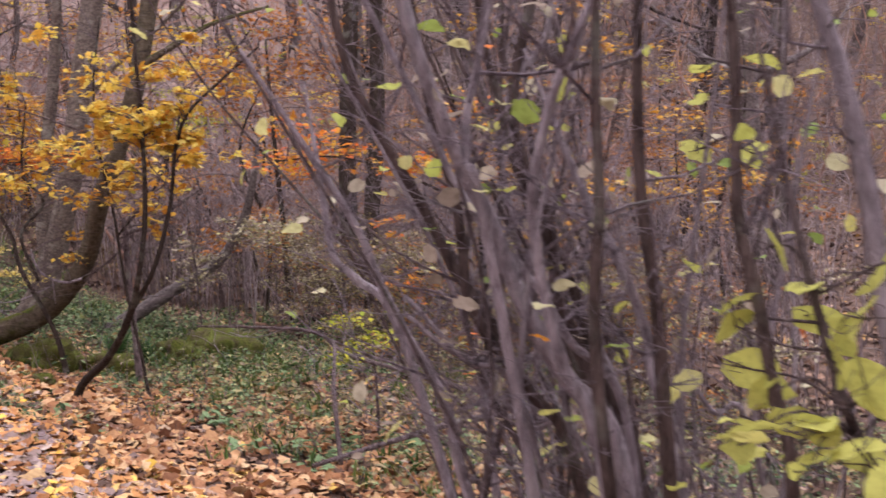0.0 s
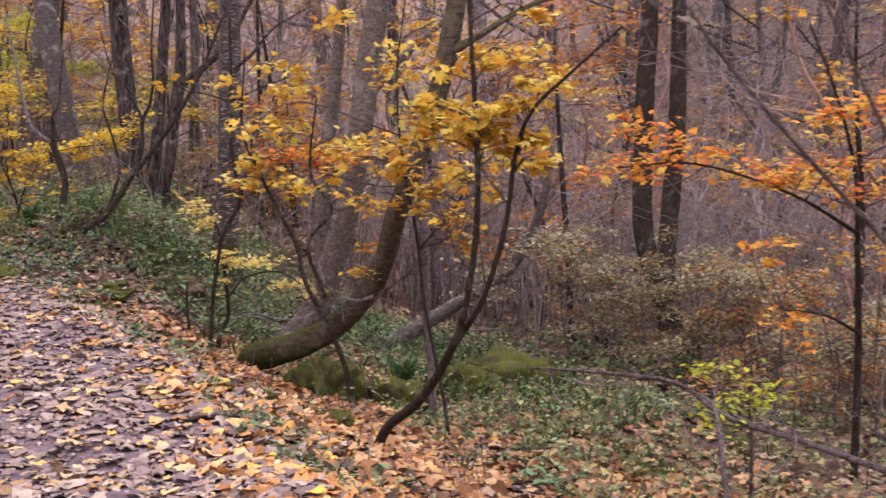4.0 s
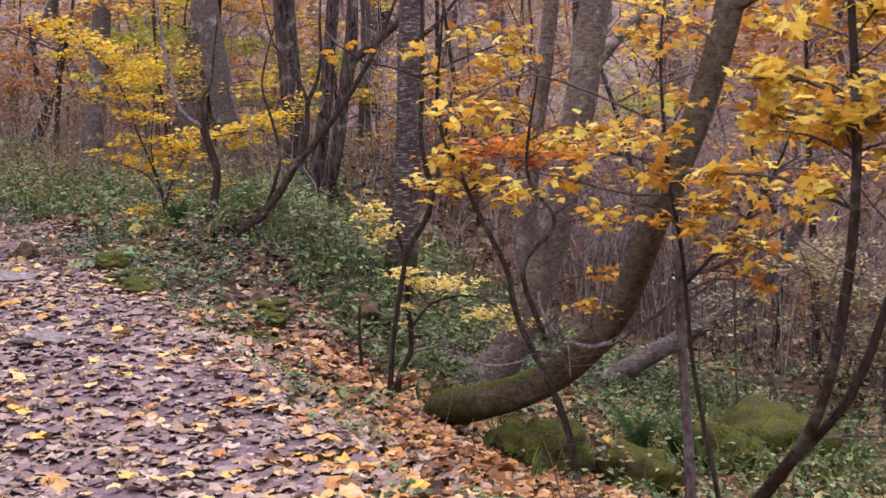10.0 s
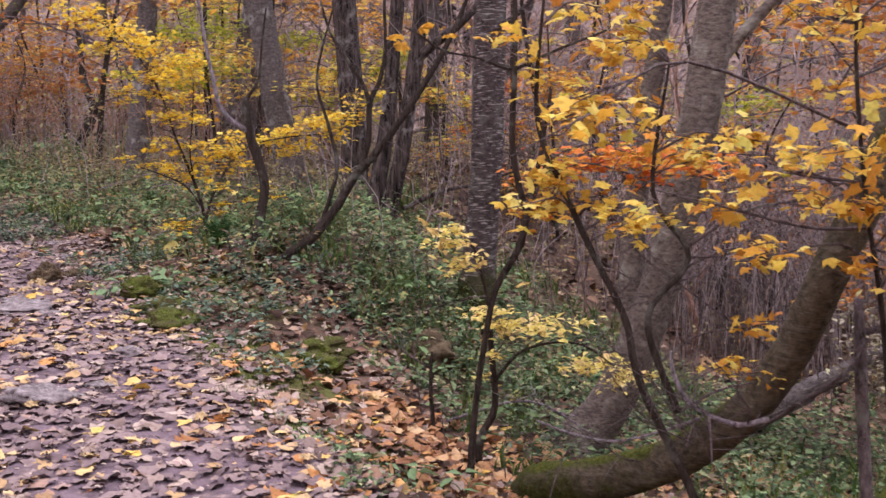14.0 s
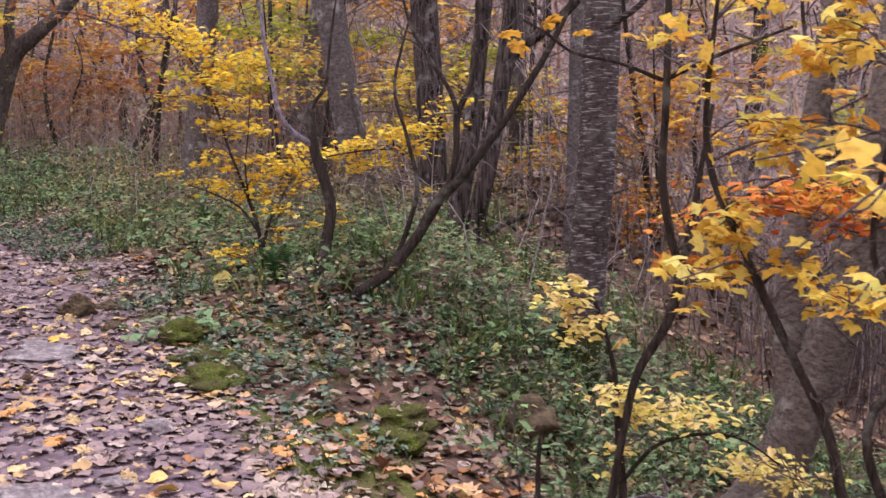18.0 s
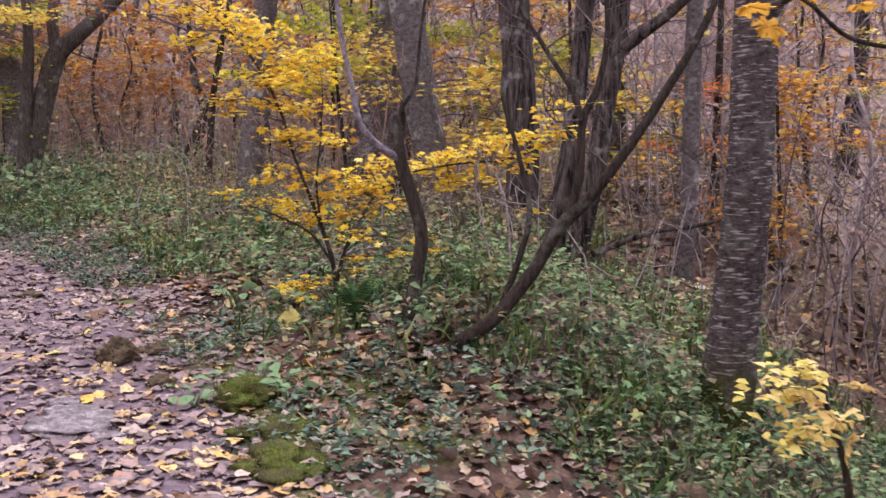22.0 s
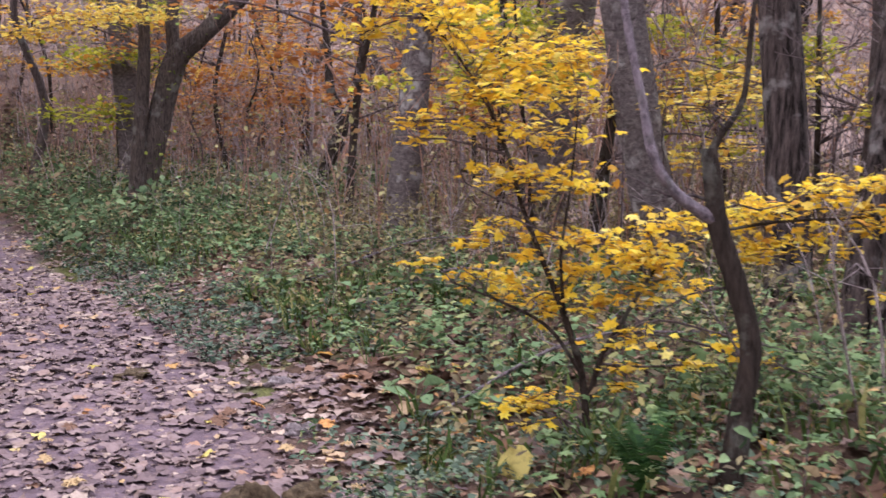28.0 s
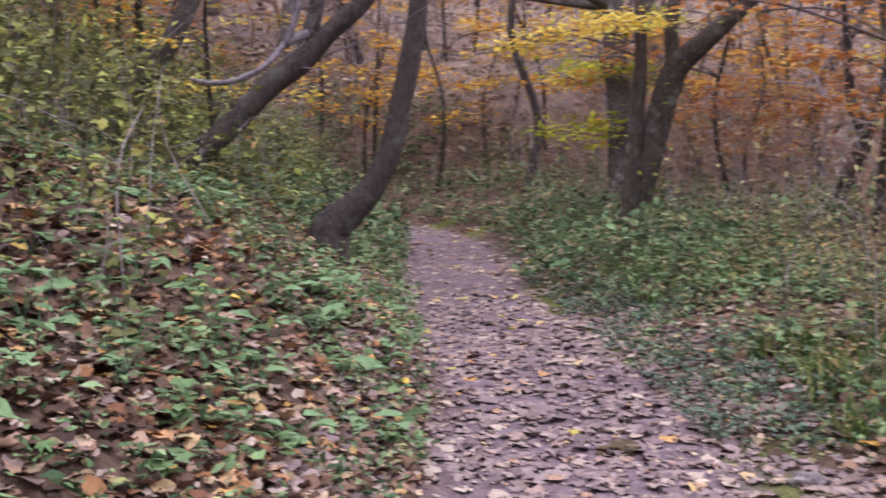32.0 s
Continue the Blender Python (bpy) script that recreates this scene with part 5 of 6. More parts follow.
hazel = thing("hazel_shoot", (0.95, 2.1, float(height(0.95, 2.1))), "hazel shoot with large yellow-green leaves", "bush")
shoot, geo = stem([(0.95, 2.1, float(height(0.95, 2.1)) - 0.1, 0.014), (0.85, 2.12, -0.9, 0.012), (0.7, 2.1, -0.5, 0.01), (0.62, 2.12, -0.2, 0.007), (0.55, 2.15, 0.15, 0.004)], 6)
part("stem", geo, TWIG, hazel)
near_leaves = [(0.5, 1.96, -0.5), (0.6, 1.96, -0.5), (0.69, 1.97, -0.43), (0.62, 2.08, -0.28), (0.69, 2.07, -0.36), (0.53, 2.18, -0.32), (0.67, 2.07, -0.41), (0.52, 2.17, -0.36),
                        (0.74, 2.09, -0.26), (0.57, 2.09, -0.21), (0.64, 1.86, -0.51), (0.67, 2.18, -0.35), (0.63, 2.93, 0.14), (0.76, 2.93, 0.15), (0.6, 2.91, -0.06), (0.74, 2.91, -0.07)]
near_leaves = np.array(near_leaves + [(0.62 + rng.normal(0, 0.1), 2.05 + rng.normal(0, 0.12), -0.42 + rng.normal(0, 0.12)) for _ in range(14)])
part("branchwork", sprays_twigs([(*q, 0.05, 0.03) for q in near_leaves], [shoot], rng, 0.004), TWIG, hazel)
big_leaves([(*q, r) for q, r in zip(near_leaves, rng.uniform(0.038, 0.06, len(near_leaves)))], BUSH_GREEN, hazel, "large yellow-green rounded leaf", ROUND, 37, 1.0, 0.04)

fallen = thing("fallen_branch", (-0.3, 8.1, float(height(-0.3, 8.1))), "long grey fallen branch propped across the slope", "branch")
for s in ([(0.13, 7.97, -1.72, 0.029), (-0.26, 8.1, -1.62, 0.024), (-0.67, 8.23, -1.52, 0.021), (-0.91, 8.4, -1.39, 0.019), (-1.29, 8.54, -1.37, 0.016), (-1.79, 8.65, -1.37, 0.01)],
          [(-0.65, 7.2, -2.0, 0.023), (-0.7, 7.41, -1.6, 0.021), (-0.73, 7.83, -1.4, 0.017), (-0.8, 8.3, -1.42, 0.01)],
          [(0.6, 7.2, -1.75, 0.035), (0.2, 7.3, -1.75, 0.03), (-0.3, 7.2, -1.85, 0.026), (-0.8, 7.0, -1.95, 0.02)]):
    part("limb", stem([(x, y, z, r * 0.7) for x, y, z, r in s], 7, 0.1, 71)[1], TWIG, fallen)
part("twigwork", twigs_from(curve_through([(0.13, 7.97, -1.6, 0.03), (-0.67, 8.23, -1.52, 0.02), (-1.79, 8.65, -1.37, 0.01)], 5), 12, 0.6, rng, 0.005, 1, 0.1), TWIG_PALE, fallen)


# ---- middle-distance trees in leaf ----
def leafy_tree(name, label, foot, sprays, leaf, size, seed, density=0.45, mat=None, top=3.5, r=0.05):
    x, y = foot
    z = float(height(x, y))
    cx, cy = np.mean([s[0] for s in sprays]), np.mean([s[1] for s in sprays])
    line = [(x, y, z - 0.1, r), (x + (cx - x) * 0.3, y + (cy - y) * 0.3, z + top * 0.3, r * 0.85), (x + (cx - x) * 0.7, y + (cy - y) * 0.7, z + top * 0.65, r * 0.6), (cx, cy, z + top, r * 0.3)]
    return built_tree(name, label, "tree", [line], mat or BARK_DARK, 8, 0.9, sprays, leaf, MAPLE, size, density, seed, 7)


leafy_tree("maple_sapling", "lime-green and yellow sapling behind the clump tree", (-10.6, 22.6), [(-10.76, 22.41, 0.78, 0.4, 0.1), (-10.7, 22.38, 0.26, 0.5, 0.2), (-10.82, 22.27, -0.06, 0.4, 0.1), (-10.09, 22.81, 0.98, 0.45, 0.2), (-11.2, 22.0, 1.2, 0.5, 0.15)], LIME, 0.05, 81, 0.85)
leafy_tree("maple_sapling", "lime-green sapling behind the pale-barked tree", (-12.7, 21.6), [(-12.9, 21.4, 0.82, 0.5, 0.15), (-12.4, 21.6, 1.3, 0.5, 0.2)], LIME, 0.05, 82, 0.85)
leafy_tree("maple_sapling", "yellow-green sapling beyond the forked tree", (-20.6, 23.9), [(-20.73, 23.65, 0.38, 0.6, 0.26), (-20.95, 23.64, 1.26, 0.7, 0.2), (-20.3, 24, 1.9, 0.5, 0.2)], LIME, 0.06, 83, 0.85)
leafy_tree("maple_sapling", "bright green sapling far in the wood", (-15.6, 26.8), [(-15.79, 26.65, 2.0, 0.8, 0.3), (-15.2, 26.9, 2.5, 0.7, 0.3)], LIME, 0.06, 84, 0.85)
leafy_tree("beech_sapling", "rust-leaved beech sapling far in the wood", (-20.3, 27.4), [(-20.44, 27.31, 0.64, 0.9, 0.6), (-20.93, 27.09, 1.3, 0.7, 0.6), (-20.04, 27.48, 0.11, 0.8, 0.4), (-21.13, 26.81, -0.2, 0.7, 0.5), (-19.5, 27.8, 1.0, 0.8, 0.5)], RUST, 0.05, 85, 0.3)
leafy_tree("beech_sapling", "rust-orange beech sapling down the slope", (-2.2, 17.3), [(-2.6, 17.08, 0.84, 0.8, 0.24), (-1.91, 17.31, 0.96, 0.7, 0.24), (-3.06, 16.95, 0.9, 0.5, 0.2), (-2.2, 17.2, 1.5, 0.8, 0.3)], RUST, 0.05, 86, 0.4, top=4.0)
leafy_tree("maple_sapling", "amber-leaved sapling behind the ringed tree", (-6.9, 20.4), [(-6.92, 20.16, 0.23, 0.4, 0.23), (-6.83, 20.24, 0.52, 0.4, 0.17), (-6.95, 20.09, -0.18, 0.4, 0.08), (-7.02, 19.98, -0.7, 0.35, 0.15), (-7.99, 19.58, -0.3, 0.4, 0.1), (-8.18, 19.57, 0.33, 0.35, 0.1)], AMBER, 0.04, 87)
leafy_tree("maple_sapling", "orange-leaved sapling behind the slim tree", (-7.6, 20.8), [(-7.51, 20.5, 0.47, 0.35, 0.1), (-7.73, 20.3, -0.7, 0.4, 0.12), (-7.53, 20.4, -0.07, 0.4, 0.1), (-7.2, 20.5, -0.9, 0.4, 0.12)], ORANGE, 0.04, 88)
leafy_tree("maple_sapling", "green-leaved sapling across the hollow", (-5.0, 24.7), [(-5.22, 24.44, 0.14, 0.7, 0.25), (-4.73, 24.63, 0.3, 0.6, 0.2)], LIME, 0.05, 89, 0.85, top=2.0)
leafy_tree("maple_sapling", "yellow sapling beside the clump tree", (-10.4, 18.9), [(-10.2, 18.7, 0.4, 0.5, 0.15), (-9.6, 19.0, 0.0, 0.5, 0.12), (-10.8, 18.8, 0.9, 0.5, 0.2), (-9.3, 19.2, 0.6, 0.5, 0.15)], YELLOW, 0.045, 90)


leafy_tree("maple_sapling", "thin yellow sapling behind the furrowed clump", (-9.2, 20.9), [(-9.28, 20.5, 0.79, 0.31, 0.21), (-8.58, 20.5, 0.38, 0.34, 0.12), (-8.29, 20.5, 0.25, 0.33, 0.12), (-8.43, 20.5, -0.25, 0.34, 0.13), (-10.16, 20.5, 0.66, 0.35, 0.14), (-10.39, 20.5, 0.31, 0.35, 0.13), (-8.15, 20.5, -0.02, 0.27, 0.09), (-9.93, 20.5, 0.93, 0.28, 0.14)], (YELLOW, LIME), 0.045, 91, 0.6, r=0.03, top=3.0)
leafy_tree("maple_sapling", "lime-yellow sapling behind the golden sapling", (-11.1, 19.3), [(-11.25, 19.0, 0.74, 0.39, 0.14), (-11.49, 19.0, 0.48, 0.33, 0.12), (-10.8, 19.0, 0.61, 0.26, 0.13)], (LIME, YELLOW), 0.045, 92, 0.8, r=0.025, top=2.4)
leafy_tree("maple_sapling", "amber and orange sapling beyond the ringed tree", (-6.7, 19.8), [(-6.8, 19.5, 0.31, 0.36, 0.18), (-6.62, 19.5, 0.48, 0.3, 0.11), (-6.98, 19.5, -0.05, 0.24, 0.15), (-6.9, 19.5, -0.6, 0.3, 0.15), (-6.71, 19.5, -0.89, 0.3, 0.14), (-6.43, 19.5, 0.07, 0.3, 0.13), (-6.95, 19.5, -1.09, 0.24, 0.1)], (AMBER, RUST, AMBER), 0.042, 93, 0.6, r=0.025, top=2.6)


# ---- the bare wood around ----
def bare_tree(name, label, tall, r, seed, material, crook=0.12, limbs=7, category="tree", twig_n=7):
    rng = rng_for(seed)
    base = thing(name, (0, 0, 0), label, category, "woodland trees")
    k = 7
    x = y = 0.0
    pts = []
    for i in range(k):
        f = i / (k - 1)
        pts.append((x, y, -0.25 + (tall + 0.25) * f, r * (1.0 - 0.8 * f) * (1.25 if i == 0 else 1)))
        x, y = x + rng.normal(0, crook), y + rng.normal(0, crook)
    line, geo = stem(pts, 9, 0.12, seed, 4)
    part("trunk", geo, material, base)
    limb_lines = []
    for i in range(limbs):
        q = line[int(rng.uniform(0.22, 0.92) * (len(line) - 1))]
        a = rng.random() * 6.28
        l = rng.uniform(0.18, 0.4) * tall
        up = rng.uniform(0.25, 0.9)
        rr = q[3] * rng.uniform(0.35, 0.6)
        mid = (q[0] + math.cos(a) * l * 0.5 + rng.normal(0, 0.1), q[1] + math.sin(a) * l * 0.5 + rng.normal(0, 0.1), q[2] + up * l * 0.35)
        tip = (q[0] + math.cos(a) * l, q[1] + math.sin(a) * l, q[2] + up * l)
        ll, g = stem([tuple(q[:3]) + (rr,), mid + (rr * 0.7,), tip + (rr * 0.25,)], 5, 0.1, seed + i, 5)
        limb_lines.append(ll)
        part("limb", g, material, base)
    part("twigwork", merge([twigs_from(l, twig_n, tall * 0.14, rng, 0.010 if tall > 6 else 0.006, 2, 0.35, 0.15) for l in limb_lines + [line]]), BRUSH, base)
    return base


KINDS = [bare_tree("woodland_tree", "bare grey woodland tree on the leaf-strewn hillside", 11, 0.15, 101, BARK_GREY),
         bare_tree("woodland_tree", "dark bare woodland tree with wandering trunk", 9, 0.11, 102, BARK_GREY, 0.22),
         bare_tree("woodland_tree", "tall straight bare tree with pale bark", 13, 0.17, 103, BARK_PALE, 0.08),
         bare_tree("woodland_tree", "furrow-barked bare tree on the hillside", 10, 0.13, 104, BARK_FURROWED, 0.15, 9),
         bare_tree("woodland_tree", "slim bare tree leaning in the wood", 8, 0.08, 105, BARK_GREY, 0.28, 8)]
THIN = [bare_tree("bare_sapling", "thin bare sapling with fine violet-grey twigs", 3.4, 0.022, 111, BRUSH, 0.12, 7, "tree", 5),
        bare_tree("bare_sapling", "crooked bare sapling among the undergrowth", 2.6, 0.018, 112, TWIG, 0.16, 8, "tree", 5),
        bare_tree("bare_sapling", "bare understorey sapling with reddish twigs", 4.4, 0.03, 113, BRUSH_RED, 0.16, 9, "tree", 5)]


def leafed_kind(seed, material, label, tall):
    rng = rng_for(seed)
    pts = [(0, 0, -0.2, 0.035), (rng.normal(0, 0.1), rng.normal(0, 0.1), tall * 0.35, 0.028), (rng.normal(0, 0.2), rng.normal(0, 0.2), tall * 0.7, 0.018), (rng.normal(0, 0.3), 0, tall, 0.006)]
    base = thing("understorey_maple", (0, 0, 0), label, "tree", "understorey maples")
    line, geo = stem(pts, 6)
    part("trunk", geo, BARK_DARK, base)
    sprays = [(rng.normal(0, 0.55), rng.normal(0, 0.55), rng.uniform(0.3, 1.0) * tall, rng.uniform(0.2, 0.5), rng.uniform(0.05, 0.12)) for _ in range(13)]
    part("branchwork", sprays_twigs(sprays, [line], rng), TWIG, base)
    part("foliage", sprays_leaves(sprays, MAPLE, 0.05, 0.32, rng, 0.45), material, base)
    return base


LEAFED = [leafed_kind(121, YELLOW, "understorey maple with thin yellow leaf sprays", 3.2), leafed_kind(122, RUST, "understorey beech holding rust-brown leaves", 3.0),
          leafed_kind(123, AMBER, "understorey maple with amber leaf sprays", 3.6), leafed_kind(124, LIME, "understorey sapling with lime leaves", 2.8)]

KEEP_CLEAR = [(-10.05, 18.6), (-17, 21.5), (-16.3, 23.6), (-4.6, 11.7), (-4.7, 13.3), (-6.1, 15.0), (-7.2, 18.1), (-8.1, 17.4), (-7.1, 14), (-7.8, 14.2), (-8.6, 14.7), (-13, 20.2), (-17.6, 21.3), (-17.2, 17), (-17.5, 15.6), (-1, 16.6), (-2.4, 8.6), (-3, 14.6), (0.4, 3.4)]


def planted(kinds, count, seed, rmin, rmax, gap, side, clear, fresh=True):
    """Copies of some kinds in the wood; side keeps those that lie where the walk can see them or close it round."""
    rng = rng_for(seed)
    done, tries = [], 0
    while len(done) < count and tries < 60 * count:
        tries += 1
        r = math.sqrt(rng.uniform(rmin ** 2, rmax ** 2))
        a = rng.uniform(*side)
        x, y = -3 + r * math.sin(a), 4 + r * math.cos(a)
        s, d = lateral(np.array([x]), np.array([y]))
        if -clear < d[0] < clear + 0.6:
            continue
        if any(math.hypot(x - p, y - q) < 1.3 for p, q in KEEP_CLEAR) or any(math.hypot(x - p, y - q) < gap for p, q in done):
            continue
        done.append((x, y))
        k = rng.integers(len(kinds))
        size = rng.uniform(0.75, 1.3)
        z = float(height(x, y))
        m = Matrix.Translation((x, y, z)) @ Euler((rng.normal(0, 0.06), rng.normal(0, 0.06), rng.random() * 6.28)).to_matrix().to_4x4() @ Matrix.Scale(size, 4)
        if fresh and len(done) <= len(kinds):
            kinds[len(done) - 1].matrix_basis = m
        else:
            copy_thing(kinds[k], m)


planted(KINDS, 205, 131, 17, 62, 1.5, (-1.5, 0.6), 2.5)
planted(THIN, 290, 132, 14, 42, 0.8, (-1.45, 0.5), 4.2)
planted(THIN, 70, 136, 14, 30, 0.7, (-0.3, 0.35), 3.0, False)
planted(LEAFED, 70, 133, 17, 45, 1.8, (-1.4, 0.5), 2.2)
planted(LEAFED[1:3], 22, 137, 13, 28, 1.0, (-0.25, 0.45), 3.0, False)
planted(LEAFED[1:3], 22, 135, 18, 34, 1.2, (-1.05, -0.4), 3.0, False)
planted(LEAFED + LEAFED[1:3], 44, 134, 19, 42, 1.5, (-1.25, -0.45), 2.6, False)


# ---- undergrowth, litter and stones ----
def field(n, seed, sr, dr, keep):
    """Random places along a stretch of the path and across a band beside it, kept by a chance that depends on where they lie."""
    rng = rng_for(seed)
    s0, d0 = rng.uniform(*sr, n), rng.uniform(*dr, n)
    x, y = np.interp(s0, ALONG, CENTRE[:, 0]), np.interp(s0, ALONG, CENTRE[:, 1])
    tx, ty = np.interp(s0 + 0.3, ALONG, CENTRE[:, 0]) - x, np.interp(s0 + 0.3, ALONG, CENTRE[:, 1]) - y
    l = np.hypot(tx, ty) + 1e-9
    x, y = x + ty / l * d0, y - tx / l * d0
    s, d = lateral(x, y)
    ok = (rng.random(n) < keep(x, y, s, d)) & (np.hypot(x, y) > 0.3)
    x, y, s, d = x[ok], y[ok], s[ok], d[ok]
    return x, y, height(x, y, s, d), s, d, rng


def litter(name, label, n, seed, sr, dr, keep, material, size, lift=0.012, tilt=0.28, shape=DRY):
    x, y, z, s, d, rng = field(n, seed, sr, dr, keep)
    geo = scatter(shape, np.stack([x, y, z + lift + rng.random(len(x)) * 0.02], 1), rng.uniform(*size, len(x)), rng, tilt, 0.11)
    ob = part(name, geo, material)
    return tagged(ob, label, "leaf litter", kind="stuff")


patch = lambda x, y, sc, seed, lo, hi: step(lo, hi, lattice_noise(x, y, sc, seed))
litter("fallen_leaves", "tan and pale brown fallen leaves trodden on the path", 17000, 141, (8, 42), (-1.3, 1.3),
       lambda x, y, s, d: (0.22 + 0.65 * patch(x, y, 0.7, 21, 0.3, 0.65) + 0.25 * step(0.5, 1.0, np.abs(d))) * (1 - 0.6 * step(15.5, 18, s) - 0.15 * step(20, 25, s)), LITTER_TAN, (0.03, 0.072), lift=0.006, tilt=0.1)
litter("fallen_leaves", "dull violet-brown leaves pressed flat into the path", 12000, 139, (8, 32), (-1.3, 1.2),
       lambda x, y, s, d: 0.45 + 0.5 * patch(x, y, 0.5, 27, 0.3, 0.6), LITTER_DULL, (0.032, 0.068), lift=0.004, tilt=0.1)
litter("fallen_leaves", "small broken brown leaves trodden into the path", 14000, 147, (10, 42), (-1.3, 1.4),
       lambda x, y, s, d: 0.9 + 0 * x, LITTER_TAN, (0.009, 0.026), lift=0.004, tilt=0.12)
litter("fallen_leaves", "orange fallen maple leaves heaped along the crest", 15000, 142, (7, 20), (-0.4, 3.4),
       lambda x, y, s, d: (step(0.1, 1.4, d) * step(0.25, -0.35, d - np.interp(s, [12, 14, 15.5, 17], [1.8, 1.9, 2.7, 3.0])) * (0.12 + 0.88 * step(19.0, 15.5, s)) * (0.4 + 0.6 * patch(x, y, 0.9, 22, 0.25, 0.5))), LITTER_ORANGE, (0.036, 0.07), tilt=0.35)
litter("fallen_leaves", "golden-tan leaves strewn on the path", 1200, 148, (9, 23), (-1.2, 1.2),
       lambda x, y, s, d: 0.25 + 0.75 * patch(x, y, 0.5, 28, 0.4, 0.6), LITTER_GOLD, (0.03, 0.062), tilt=0.2)
litter("fallen_leaves", "rust-brown leaves drifted below the leaning tree", 8500, 138, (12, 19.5), (1.2, 5.5),
       lambda x, y, s, d: step(1.2, 2.0, d) * step(5.6, 3.4, d) * (0.35 + 0.65 * patch(x, y, 0.8, 26, 0.3, 0.55)), LITTER_RUST, (0.035, 0.07), lift=0.03, tilt=0.45)
litter("fallen_leaves", "brown leaf litter on the slope and forest floor", 60000, 143, (7, 40), (1.1, 9),
       lambda x, y, s, d: (0.35 + 0.6 * patch(x, y, 1.3, 23, 0.3, 0.65)) * step(9.5, 4, d) * np.where(s > 22, 0.7, 1.0), LITTER_BROWN, (0.034, 0.068), tilt=0.4)
litter("fallen_leaves", "brown leaf litter on the bank", 42000, 149, (16, 40), (-8, -0.85),
       lambda x, y, s, d: (0.5 + 0.5 * patch(x, y, 1.3, 29, 0.3, 0.65)) * step(-9, -5, d), LITTER_BROWN, (0.03, 0.065), tilt=0.45)
litter("fallen_leaves", "tan leaves lying on the verge and banks", 13000, 144, (8, 38), (0.8, 4.5),
       lambda x, y, s, d: step(5, 1.9, d) * (0.45 + 0.5 * patch(x, y, 1.1, 24, 0.4, 0.65)) * np.where(s > 22, 0.5, 1.0), LITTER_TAN, (0.03, 0.06), tilt=0.4)
litter("fallen_leaves", "red-brown leaves on the bank beside the path", 6000, 137, (19, 34), (-6, -0.9),
       lambda x, y, s, d: 0.3 + 0.7 * patch(x, y, 0.9, 47, 0.35, 0.6), LITTER_RUST, (0.03, 0.065), lift=0.03, tilt=0.4)
litter("fallen_leaves", "tan leaves lying on the bank", 7000, 150, (17, 38), (-4.5, -0.8),
       lambda x, y, s, d: step(-5, -1.6, d) * (0.3 + 0.6 * patch(x, y, 1.1, 25, 0.4, 0.65)), LITTER_TAN, (0.03, 0.06), tilt=0.4)
litter("fallen_leaves", "scattered bright yellow fallen leaves", 280, 145, (8, 36), (-3, 5),
       lambda x, y, s, d: 0.6 + 0 * x, PALE_YELLOW, (0.035, 0.06), tilt=0.35)


def deep_litter():
    rng = rng_for(146)
    x, y = rng.uniform(-58, 12, 90000), rng.uniform(8, 50, 90000)
    s, d = lateral(x, y)
    ok = rng.random(len(x)) < step(5, 9, np.abs(d)) * 0.8
    x, y = x[ok], y[ok]
    # only the western leaves take the tint lightened for haze
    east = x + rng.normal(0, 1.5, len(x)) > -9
    for side, material, label in ((east, LITTER_BROWN, "brown leaf litter down the slope"), (~east, LITTER_HAZED, "leaf litter deep in the wood, paled by haze in its colour")):
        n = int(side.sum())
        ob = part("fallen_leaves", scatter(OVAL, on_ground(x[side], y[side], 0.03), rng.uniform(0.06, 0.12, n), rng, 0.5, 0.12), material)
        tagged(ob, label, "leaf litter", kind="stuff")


deep_litter()


def undergrowth(name, label, n, seed, sr, dr, keep, material, size, tall, leaves=5, shape=OVAL, tilt=0.5):
    """Low herbs: each a few leaves held round a point above the ground."""
    x, y, z, s, d, rng = field(n, seed, sr, dr, keep)
    m = len(x)
    px = np.repeat(np.stack([x, y, z], 1), leaves, 0)
    hgt = np.repeat(rng.uniform(0.3, 1.0, m) * tall, leaves) * rng.uniform(0.3, 1.0, m * leaves)
    sz = np.repeat(rng.uniform(*size, m), leaves) * rng.uniform(0.6, 1.2, m * leaves)
    a = rng.random(m * leaves) * 6.28
    px = px + np.stack([np.cos(a) * sz * 1.3, np.sin(a) * sz * 1.3, hgt + 0.02], 1)
    ob = part(name, scatter(shape, px, sz, rng, tilt, 0.08), material)
    return tagged(ob, label, "undergrowth", kind="stuff")


LEAFY_FOOT = lambda x, y: 1 - 0.9 * np.exp(-((x + 4.2) ** 2 + ((y - 12.0) * 0.8) ** 2) / 1.5)
GREEN_RIGHT = lambda x, y, s, d: step(1.15, np.where(s > 23.5, 1.9, 2.9), d) * step(19.0, 21.5, s) * step(7, 3.6, d)
undergrowth("green_herbs", "dense low green herbs beside the path", 26000, 151, (18.5, 40), (0.9, 8),
            lambda x, y, s, d: GREEN_RIGHT(x, y, s, d) * (0.3 + 0.7 * patch(x, y, 0.7, 31, 0.35, 0.6)), HERB, (0.012, 0.038), 0.3)
undergrowth("bluish_herbs", "bluish-green creeping herbs at the path's edge", 7000, 152, (18.5, 36), (0.6, 3.2),
            lambda x, y, s, d: step(np.where(s > 21, 0.62, 0.85), np.where(s > 21, 0.95, 1.15), d) * step(3.2, 2.2, d) * step(18.5, 21, s) * patch(x, y, 0.9, 32, 0.35, 0.55), HERB_BLUE, (0.014, 0.032), 0.10)
